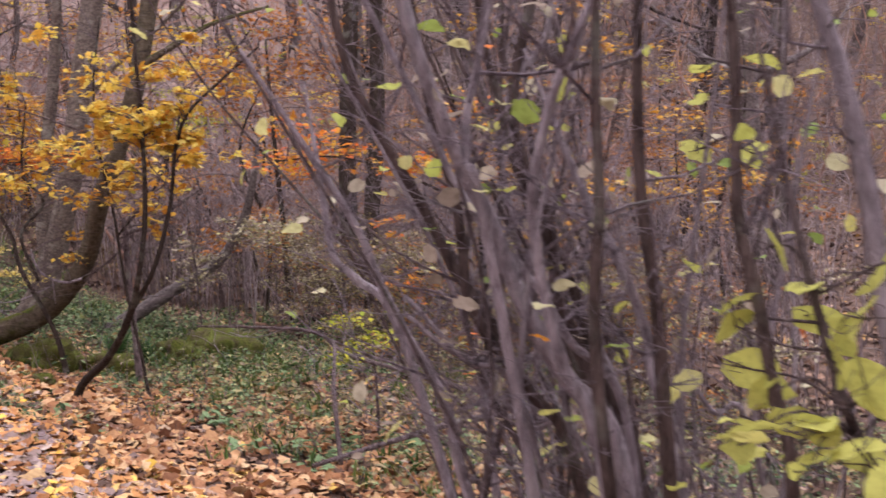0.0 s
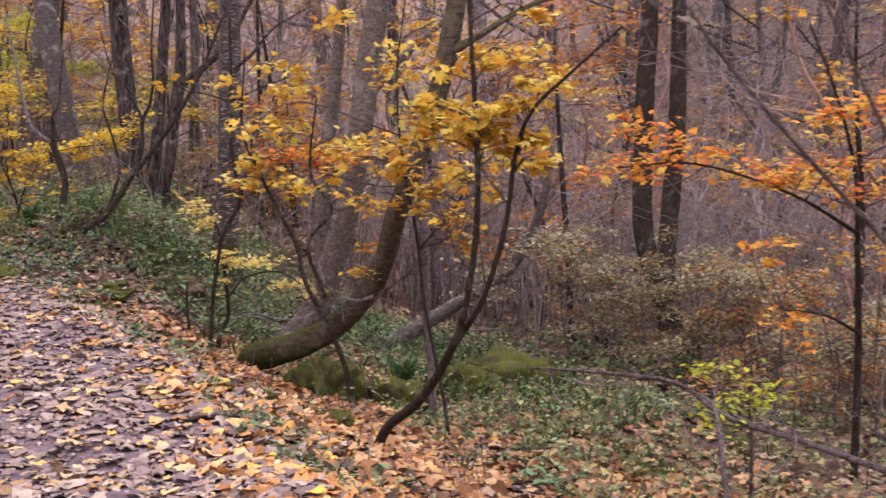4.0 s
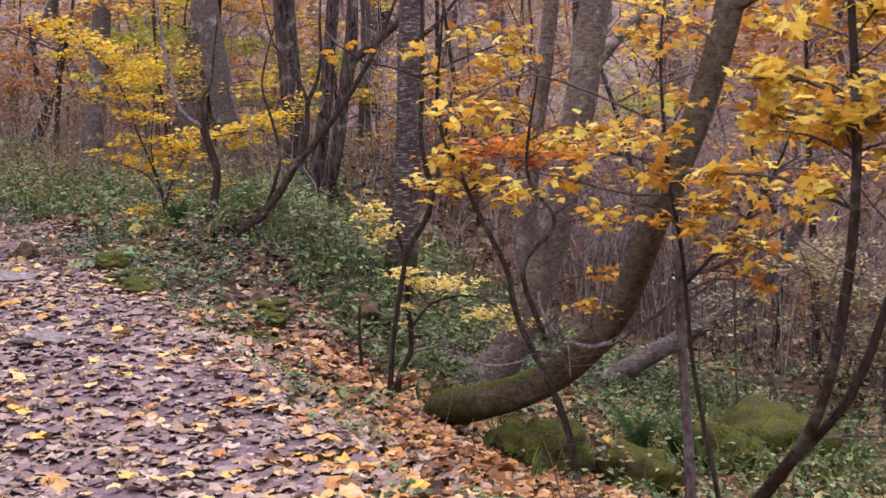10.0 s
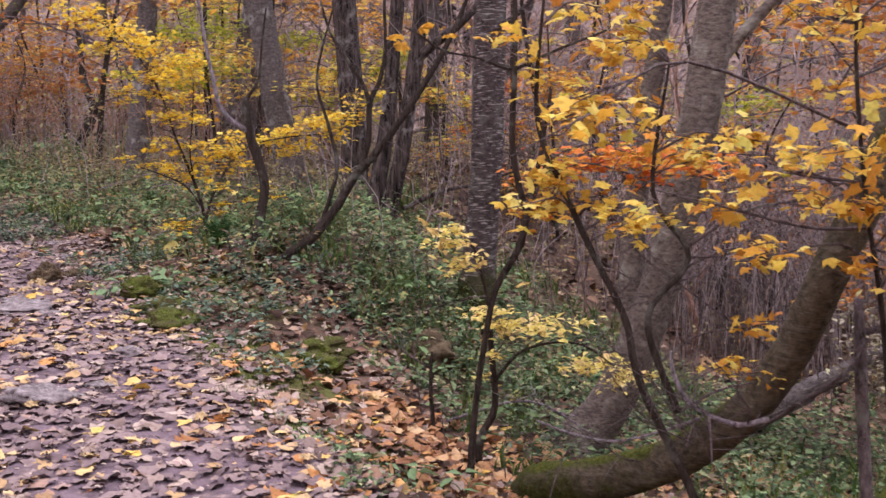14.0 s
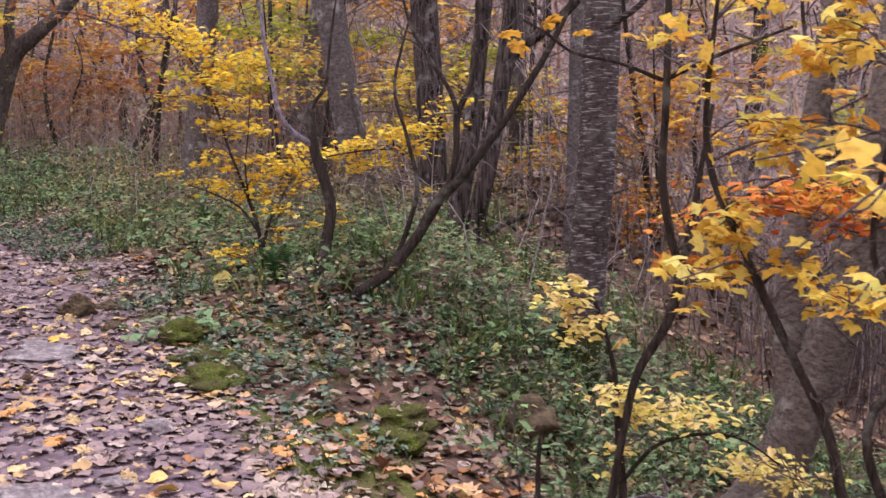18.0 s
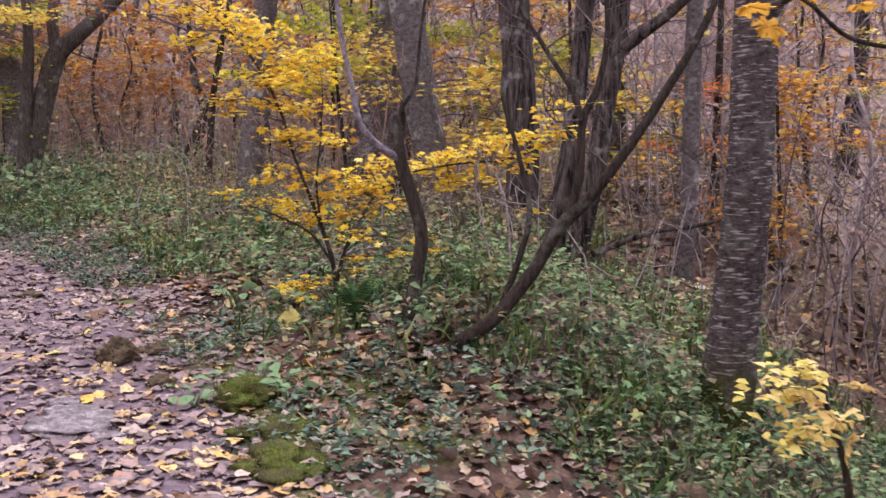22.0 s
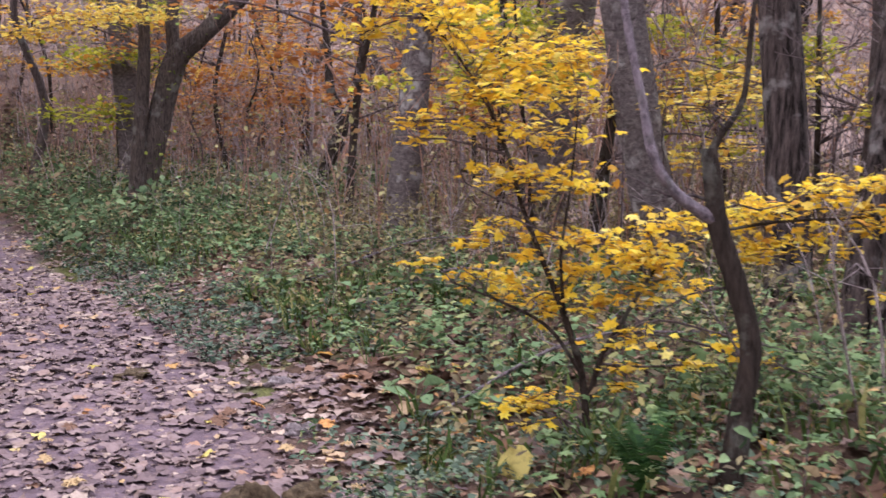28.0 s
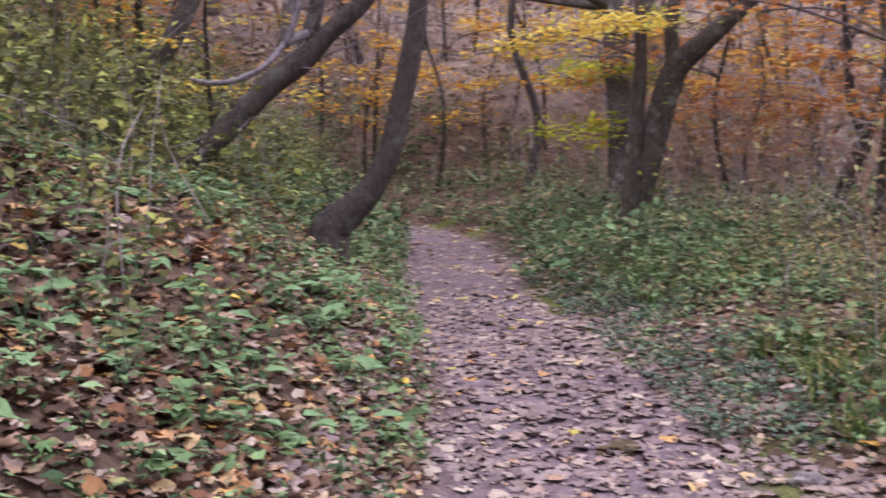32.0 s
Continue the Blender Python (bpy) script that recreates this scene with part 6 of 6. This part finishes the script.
undergrowth("green_herbs", "green herbs on the bank", 9500, 153, (18, 40), (-6, -0.75),
            lambda x, y, s, d: step(-0.75, -1.1, d) * step(-7, -3.0, d) * (0.1 + 0.7 * patch(x, y, 0.8, 33, 0.42, 0.62) + 0.5 * step(26, 30, s)), HERB, (0.016, 0.04), 0.2)
undergrowth("green_herbs", "sparse herbs and moss sprigs on the slope", 13000, 154, (7, 22), (1.9, 10),
            lambda x, y, s, d: step(2.3, 3.3, d) * step(22, 20, s) * step(10, 7, d) * LEAFY_FOOT(x, y) * (0.15 + 0.6 * step(15, 17.5, s) + 0.5 * patch(x, y, 1.4, 34, 0.4, 0.65)), HERB, (0.015, 0.042), 0.18)
undergrowth("green_herbs", "sprigs on the mossy verge", 4000, 155, (9, 36), (0.75, 1.9),
            lambda x, y, s, d: step(0.8, 1.05, d) * step(1.9, 1.4, d) * patch(x, y, 0.7, 35, 0.42, 0.6), HERB, (0.012, 0.028), 0.06)
undergrowth("shrub_layer", "waist-high dull green and brown shrubs behind the verge", 15000, 156, (22, 44), (2.0, 13),
            lambda x, y, s, d: step(2.0, 3.4, d) * step(22, 26, s) * (0.3 + 0.7 * patch(x, y, 1.6, 36, 0.35, 0.6)), SHRUB, (0.018, 0.036), 0.6, 6, tilt=0.6)
undergrowth("shrub_layer", "dull green shrubs on the upper bank", 25000, 157, (22, 44), (-14, -1.6),
            lambda x, y, s, d: step(-1.6, -3.4, d) * step(22, 27, s) * (0.25 + 0.75 * patch(x, y, 1.6, 37, 0.35, 0.6)), SHRUB_OLIVE, (0.02, 0.045), 1.1, 7, tilt=0.6)
undergrowth("green_herbs", "ferny green growth where the path bends away", 5000, 159, (32, 46), (-4, 5),
            lambda x, y, s, d: step(0.8, 1.4, np.abs(d)) * 0.9, HERB, (0.035, 0.07), 0.5, 6, tilt=0.6)


undergrowth("fading_herbs", "fading yellow-green and tan low plants on the slope", 3600, 160, (9, 20), (2.4, 9),
            lambda x, y, s, d: LEAFY_FOOT(x, y) * step(2.4, 3.4, d) * step(20, 16, s) * (0.25 + 0.75 * patch(x, y, 0.9, 39, 0.35, 0.6)), SHRUB, (0.018, 0.045), 0.3, 5, tilt=0.6)
undergrowth("fading_herbs", "sparse fading plants among the green herbs", 2600, 163, (20, 36), (1.3, 6),
            lambda x, y, s, d: 0.3 + 0.7 * patch(x, y, 1.1, 40, 0.4, 0.6), SHRUB, (0.016, 0.04), 0.35, 5, tilt=0.6)


undergrowth("green_herbs", "dark low herbs round the foot of the ringed tree", 3600, 168, (18, 22), (1.9, 5.5),
            lambda x, y, s, d: LEAFY_FOOT(x, y) * step(1.9, 3.0, d) * step(18, 19.5, s) * (0.4 + 0.6 * patch(x, y, 0.8, 48, 0.35, 0.6)), HERB_DARK, (0.014, 0.04), 0.26)
undergrowth("lobed_herbs", "fresh green lobed-leaved herbs beside the path", 3600, 165, (18.5, 36), (1.3, 7),
            lambda x, y, s, d: GREEN_RIGHT(x, y, s, d) * (0.25 + 0.75 * patch(x, y, 0.9, 44, 0.4, 0.6)), HERB_FRESH, (0.03, 0.055), 0.34, 4, MAPLE, 0.45)
undergrowth("lobed_herbs", "fresh green lobed-leaved herbs on the bank", 1300, 166, (18, 34), (-3.6, -0.8),
            lambda x, y, s, d: step(-0.75, -1.0, d) * patch(x, y, 0.7, 45, 0.45, 0.65), HERB_FRESH, (0.03, 0.06), 0.16, 4, MAPLE, 0.4)
undergrowth("shrub_layer", "dark olive leafy shrubs on the upper bank", 9000, 167, (23, 40), (-11, -2.6),
            lambda x, y, s, d: step(-2.6, -4.2, d) * (0.4 + 0.6 * patch(x, y, 1.8, 46, 0.35, 0.6)), SHRUB_OLIVE, (0.025, 0.055), 1.7, 8, tilt=0.6)


def far_shrubs():
    rng = rng_for(158)
    x, y = rng.uniform(-44, -12, 9000), rng.uniform(17, 44, 9000)
    s, d = lateral(x, y)
    ok = (np.abs(d) > 3.2) & (rng.random(len(x)) < 0.35 + 0.65 * patch(x, y, 2.2, 38, 0.35, 0.6))
    x, y = np.repeat(x[ok], 6), np.repeat(y[ok], 6)
    n = len(x)
    pts = on_ground(x + rng.normal(0, 0.2, n), y + rng.normal(0, 0.2, n)) + np.stack([np.zeros(n), np.zeros(n), rng.uniform(0.05, 1.4, n)], 1)
    ob = part("shrub_layer", scatter(OVAL, pts, rng.uniform(0.022, 0.05, n), rng, 0.6, 0.08), SHRUB)
    tagged(ob, "brown and green shrub layer far along the path", "undergrowth", kind="stuff")


far_shrubs()


def brushwood(name, label, n, seed, xr, yr, dmin, dmax, tall, r, material):
    """Tangled bare shoots, each a thin arching stem with two side twigs."""
    rng = rng_for(seed)
    x, y = rng.uniform(*xr, n), rng.uniform(*yr, n)
    s, d = lateral(x, y)
    ok = (np.abs(d) > dmin) & (np.abs(d) < dmax) & (rng.random(n) < 0.35 + 0.65 * patch(x, y, 2.5, seed, 0.35, 0.6))
    x, y = x[ok], y[ok]
    z = height(x, y)
    out = []
    for px, py, pz in zip(x, y, z):
        h = tall * rng.uniform(0.4, 1.2)
        a, lean = rng.random() * 6.28, rng.uniform(0.05, 0.6) * h
        r0 = r * rng.uniform(0.6, 1.4)
        row = np.array([(px, py, pz - 0.05, r0), (px + 0.25 * lean * math.cos(a), py + 0.25 * lean * math.sin(a), pz + 0.5 * h, r0 * 0.75),
                        (px + lean * math.cos(a), py + lean * math.sin(a), pz + h * rng.uniform(0.75, 1.0), r0 * 0.3)])
        row = row + np.hstack([rng.normal(0, 0.05, (3, 3)), np.zeros((3, 1))])
        out.append(tube(curve_through(row, 3), 3))
        for _ in range(2):
            o = row[1] + (row[2] - row[1]) * rng.uniform(-0.4, 0.7)
            w = rng.normal(0, 0.45, 3) * np.array([h * 0.5, h * 0.5, h * 0.3]) + np.array([0, 0, 0.2 * h])
            out.append(tube(np.array([(*o[:3], r0 * 0.5), (*(o[:3] + w * 0.5 + rng.normal(0, 0.03, 3)), r0 * 0.4), (*(o[:3] + w), r0 * 0.15)]), 3))
    ob = part(name, merge(out), material)
    tagged(ob, label, "brushwood", kind="stuff")


brushwood("brushwood", "violet-grey tangle of bare shoots in the wood", 3600, 301, (-34, 6), (10, 40), 6.5, 24, 2.6, 0.010, BRUSH)
brushwood("brushwood", "dark tangle of bare shoots in the wood", 1200, 302, (-34, 6), (8, 36), 4.5, 20, 2.0, 0.009, TWIG)
brushwood("brushwood", "reddish bare coppice shoots behind the verge", 1500, 304, (-26, -10), (17, 34), 4.0, 14, 2.2, 0.009, BRUSH_RED)
brushwood("brushwood", "brown dead stalks above the verge", 2600, 305, (-30, -6), (12, 32), 2.6, 9, 1.1, 0.006, BRUSH)
brushwood("brushwood", "dense tangle of bare twigs down the slope", 1300, 306, (-6, 4), (17, 30), 3.5, 20, 2.6, 0.007, BRUSH)
brushwood("brushwood", "dark tangle of bare twigs beyond the ringed tree", 320, 307, (-5.2, -1.6), (17, 23), 3.5, 20, 2.6, 0.006, TWIG)
brushwood("brushwood", "dry low stalks in the undergrowth", 1800, 303, (-20, 2), (5, 22), 2.0, 9, 0.6, 0.004, TWIG)


def grass_tufts(n, seed, sr, dr, keep, material, tall):
    x, y, z, s, d, rng = field(n, seed, sr, dr, keep)
    rep = 9
    px = np.repeat(np.stack([x, y, z], 1), rep, 0) + rng.normal(0, 0.035, (len(x) * rep, 3)) * np.array([1, 1, 0])
    ob = part("grass", scatter(BLADE, px, rng.uniform(0.5, 1.0, len(px)) * tall, rng, 0.3, 0.02), material)
    return tagged(ob, "tufts of fading green grass", "grass", kind="stuff")


grass_tufts(6500, 161, (10, 38), (1.2, 8), lambda x, y, s, d: (GREEN_RIGHT(x, y, s, d) + step(2.0, 3.2, d) * step(8, 5, d) * 0.35) * patch(x, y, 1.3, 41, 0.45, 0.65), GRASS, 0.26)
grass_tufts(3000, 162, (9, 34), (0.7, 1.8), lambda x, y, s, d: step(0.75, 1.0, d) * step(1.8, 1.3, d) * patch(x, y, 0.6, 42, 0.5, 0.7), GRASS, 0.07)


MOSS_FUR = leafy("moss_fur", [(0.0, (0.035, 0.04, 0.008)), (0.6, (0.095, 0.10, 0.02)), (1.0, (0.20, 0.19, 0.05))], 0.2)


def boulder(name, label, at, size, material, seed, squash=0.6, fur=False):
    rng = rng_for(seed)
    bm = bmesh.new()
    bmesh.ops.create_icosphere(bm, subdivisions=4, radius=1.0)
    off = Vector(rng.uniform(-50, 50, 3))
    for v in bm.verts:
        k = 1 + 0.5 * noise.noise(v.co * 1.2 + off) + 0.3 * noise.noise(v.co * 3.2 + off) + 0.14 * noise.noise(v.co * 8 + off)
        v.co = Vector((v.co.x * k, v.co.y * k * 0.85, v.co.z * k * squash)) * size
    me = bpy.data.meshes.new(name)
    bm.to_mesh(me)
    bm.free()
    me.polygons.foreach_set("use_smooth", np.ones(len(me.polygons), bool))
    me.materials.append(material)
    ob = new(name, me)
    x, y = at
    ob.matrix_basis = pose(x, y, float(height(x, y)) + size * squash * (0.45 if squash > 0.6 and size < 0.4 else 0.12), 0, 0, rng.uniform(0, 360))
    if fur:
        co = np.array([v.co for v in me.vertices])
        co = co[co[:, 2] > 0.05 * size][:: 1]
        pts = co[rng.integers(0, len(co), 420)] + rng.normal(0, 0.006, (420, 3))
        tuft = part("moss_tuft", scatter(BLADE, pts, rng.uniform(0.015, 0.04, 420), rng, 0.6, 0.02), MOSS_FUR, ob)
        tuft.matrix_parent_inverse.identity()
        tagged(tuft, kind="stuff")
        pts = co[rng.integers(0, len(co), 14)] + np.array([0, 0, 0.015])
        for q in pts[:6]:
            part("leaf", scatter(OVAL, q[None], rng.uniform(0.02, 0.04, 1), rng, 0.4, 0.1), LITTER_TAN, ob).matrix_parent_inverse.identity()
    return tagged(ob, label, "rock")


for i, (x, y, r, q) in enumerate([(-8.15, 13.26, 0.2, 0.6), (-3.73, 11.45, 0.27, 0.9), (-3.2, 11.51, 0.24, 0.85), (-4.0, 11.5, 0.22, 0.8), (-2.5, 13.0, 0.5, 0.75), (-2.75, 12.5, 0.3, 0.8), (-3.13, 9.07, 0.15, 0.5),
                                  (-3.46, 8.77, 0.1, 0.5), (-6.4, 12.76, 0.2, 0.45), (-6.29, 12.5, 0.2, 0.4), (-7.7, 12.91, 0.22, 0.35), (-7.46, 12.6, 0.24, 0.38)]):
    boulder("mossy_rock", "low rock covered in yellow-green moss", (x, y), r, MOSS, 171 + i, 0.8 * q, True)
for i, (x, y, r, q) in enumerate([(-7.2, 11.7, 0.11, 0.4), (-6.95, 10.6, 0.2, 0.3), (-6.85, 10.95, 0.08, 0.35), (-10.9, 15.7, 0.09, 0.5), (-10.2, 15.0, 0.1, 0.5), (-8.78, 12.68, 0.24, 0.2), (-8.95, 12.85, 0.16, 0.25), (-8.55, 12.6, 0.13, 0.22), (-9.15, 13.0, 0.1, 0.3)]):
    boulder("path_stone", "pale grey stone worn flat in the path", (x, y), r, STONE, 191 + i, q)
EARTH = bark("earth_crust", (0.03, 0.02, 0.014), (0.15, 0.105, 0.07), stretch=(3, 3, 3), blotch=(0.14, 0.13, 0.05))
for i, (x, y, r, q) in enumerate([(-9.55, 13.88, 0.11, 0.9), (-9.6, 14.3, 0.1, 0.6), (-11.98, 15.6, 0.12, 0.35), (-8.9, 13.5, 0.1, 0.5), (-5.9, 13.4, 0.2, 0.75), (-9.75, 14.05, 0.12, 0.5)]):
    boulder("earth_lump", "brown earthy lump beside the path", (x, y), r, EARTH, 201 + i, q)


def fern(at, size, seed):
    rng = rng_for(seed)
    x, y = at
    z = float(height(x, y))
    base = thing("fern", (x, y, z), "dark green fern with arching fronds", "fern", "ferns")
    for k in range(9):
        a = k * 0.7 + rng.normal(0, 0.2)
        l = size * rng.uniform(0.7, 1.1)
        rib = curve_through([(x, y, z, 0.004), (x + math.cos(a) * l * 0.22, y + math.sin(a) * l * 0.22, z + l * 0.62, 0.003), (x + math.cos(a) * l * 0.55, y + math.sin(a) * l * 0.55, z + l * 0.95, 0.001)], 8)
        pieces = [tube(rib, 3)]
        side = np.array([-math.sin(a), math.cos(a), 0])
        for i in range(2, len(rib) - 1):
            w = 0.22 * l * math.sin(math.pi * (i / len(rib)) ** 0.7)
            for sg in (-1, 1):
                p, q = rib[i, :3], rib[i, :3] + sg * side * w + np.array([math.cos(a), math.sin(a), -0.3]) * w * 0.3
                t = (rib[i + 1, :3] - rib[i, :3]) * 0.75
                pieces.append((np.array([p, p + t, q]), np.array([(0, 1, 2)])))
        part("frond", merge(pieces), FERN, base)


for i, (x, y, a, l) in enumerate([(-9.6, 15.2, 0.6, 1.4), (-12.2, 17.6, 0.9, 1.8), (-11.2, 16.9, 0.4, 1.2), (-5.4, 12.5, 0.5, 1.0)]):
    z = float(height(x, y))
    e = (x + l * math.cos(a), y + l * math.sin(a))
    dead = thing("fallen_twig", (x, y, z), "thin pale fallen branch lying over the herbs", "branch", "fallen twigs")
    line, geo = stem([(x, y, z + 0.05, 0.01), ((x + e[0]) / 2, (y + e[1]) / 2 + 0.1, float(height(*e)) * 0.5 + z * 0.5 + 0.3, 0.008), (*e, float(height(*e)) + 0.22, 0.004)], 5, 0.1, 700 + i)
    part("stick", geo, TWIG_PALE, dead)
    part("twigwork", twigs_from(line, 6, 0.4, rng_for(710 + i), 0.004, 1, 0.2), TWIG_PALE, dead)

fern((-8.0, 14.12), 0.3, 211)
fern((-8.05, 14.2), 0.26, 214)
fern((-3.27, 11.92), 0.35, 212)
fern((-3.09, 12.3), 0.3, 213)

lone = part("fallen_leaf", scatter(ROUND, np.array([(0, 0, 0.0)]), np.array([0.085]), rng_for(221), np.array([0.0]), 0.04), PALE_YELLOW)
lone.matrix_basis = pose(-8.68, 14.46, float(height(-8.68, 14.46)) + 0.075, 78, 8, 32)
tagged(lone, "large bright yellow leaf standing on edge", "leaf")


def lush_mound():
    """Long grass hanging over the mossy hollow."""
    rng = rng_for(311)
    n = 900
    x, y = rng.normal(-2.5, 0.55, n), rng.normal(12.9, 0.6, n)
    ob = part("grass", scatter(BLADE, on_ground(x, y), rng.uniform(0.14, 0.34, n), rng, 0.45, 0.03), GRASS)
    tagged(ob, "lush green grass over the mossy hollow", "grass", kind="stuff")
    n = 2200
    x, y = rng.normal(-2.6, 0.7, n), rng.normal(12.8, 0.7, n)
    pts = on_ground(x, y) + np.stack([np.zeros(n), np.zeros(n), rng.uniform(0.02, 0.22, n)], 1)
    ob = part("green_herbs", scatter(OVAL, pts, rng.uniform(0.012, 0.035, n), rng, 0.6, 0.08), HERB)
    tagged(ob, "low green growth over the mossy hollow", "undergrowth", kind="stuff")


lush_mound()

rng = rng_for(312)
for i in range(34):
    x, y = rng.uniform(-2.6, 3.0), rng.uniform(10.2, 19.0)
    y += 3.5 if x < -0.9 and y < 14.5 else 0
    z = float(height(x, y))
    sp = [(x + rng.normal(0, 0.25), y + rng.normal(0, 0.25), z + rng.uniform(0.2, 1.5), rng.uniform(0.15, 0.34), rng.uniform(0.05, 0.12)) for _ in range(7)]
    built_tree("brown_shrub", "small shrub holding thin brown and gold leaves on the slope", "bush",
               [[(x, y, z - 0.05, 0.012), (x + rng.normal(0, 0.06), y, z + 0.5, 0.009), (x + rng.normal(0, 0.12), y, z + 1.2, 0.004)]],
               TWIG, 5, 0.5, sp, (SHRUB, (SHRUB, RUST), (SHRUB, FADED), (RUST, SHRUB, SHRUB))[i % 4], OVAL, 0.028, 0.5, 320 + i, 5, group="shrubs on the slope")


def herb_plant(x, y, size, seed):
    """A broad-leaved plant: a ring of leaves on short stalks."""
    rng = rng_for(seed)
    z = float(height(x, y))
    base = thing("herb_plant", (x, y, z), "broad-leaved bright green woodland plant", "plant", "broad-leaved plants")
    k = rng.integers(5, 8)
    for i in range(k):
        a = i * 6.28 / k + rng.normal(0, 0.25)
        l = size * rng.uniform(0.6, 1.1)
        tip = np.array([x + math.cos(a) * l, y + math.sin(a) * l, z + size * rng.uniform(0.5, 1.1)])
        stalk = tube(curve_through([(x, y, z, 0.004), (*((np.array([x, y, z]) + tip) / 2 + np.array([0, 0, 0.25 * size])), 0.003), (*tip, 0.002)], 3), 3)
        part("leaf", merge([stalk, scatter(OVAL, tip[None], np.array([size * rng.uniform(0.4, 0.6)]), rng, 0.35, 0.05)]), BROADLEAF, base)


BROADLEAF = leafy("broad_leaves", [(0.0, (0.07, 0.13, 0.075)), (0.6, (0.14, 0.22, 0.125)), (1.0, (0.23, 0.32, 0.15))], 0.3)
rng = rng_for(340)
for i in range(84):
    s0 = rng.uniform(19.5, 31) if i % 4 else rng.uniform(24, 31)
    d0 = -rng.uniform(0.9, 2.6) if i % 4 else rng.uniform(1.3, 2.8)
    x, y = np.interp(s0, ALONG, CENTRE[:, 0]), np.interp(s0, ALONG, CENTRE[:, 1])
    tx, ty = np.interp(s0 + 0.3, ALONG, CENTRE[:, 0]) - x, np.interp(s0 + 0.3, ALONG, CENTRE[:, 1]) - y
    l = math.hypot(tx, ty)
    herb_plant(x + ty / l * d0, y - tx / l * d0, rng.uniform(0.08, 0.17), 350 + i)

for i, (x, y) in enumerate([(-8.0, 13.35), (-8.2, 13.45), (-8.35, 13.3), (-7.85, 13.2), (-4.95, 10.88), (-4.74, 11.02), (-8.4, 13.15), (-1.3, 7.7), (-1.0, 7.9), (-0.7, 8.1), (-0.3, 8.3), (-0.85, 7.6), (-1.75, 9.0), (0.1, 8.6)]):
    herb_plant(x, y, 0.11, 600 + i)

# single leaves lying on the trodden path, nearest the walk
kinds = []
for k, mat in enumerate((LITTER_TAN, LITTER_GOLD, LITTER_GOLD, LITTER_TAN, LITTER_BROWN, LITTER_ORANGE)):
    me = mesh_of("leaf", scatter(FINE, np.zeros((1, 3)), np.ones(1), rng_for(400 + k), 0.1, 0.05))
    me.materials.append(mat)
    kinds.append(me)
x, y, z, s, d, rng = field(260, 410, (11, 25), (-1.1, 1.6), lambda x, y, s, d: 1 + 0 * x)
for i in range(len(x)):
    ob = new("leaf", kinds[rng.integers(len(kinds))])
    ob.parent = ground
    ob.matrix_basis = Matrix.LocRotScale((x[i], y[i], z[i] + 0.04), Euler((rng.normal(0, 0.25), rng.normal(0, 0.25), rng.random() * 6.28)), Vector((1, 1, 1)) * rng.uniform(0.045, 0.075))
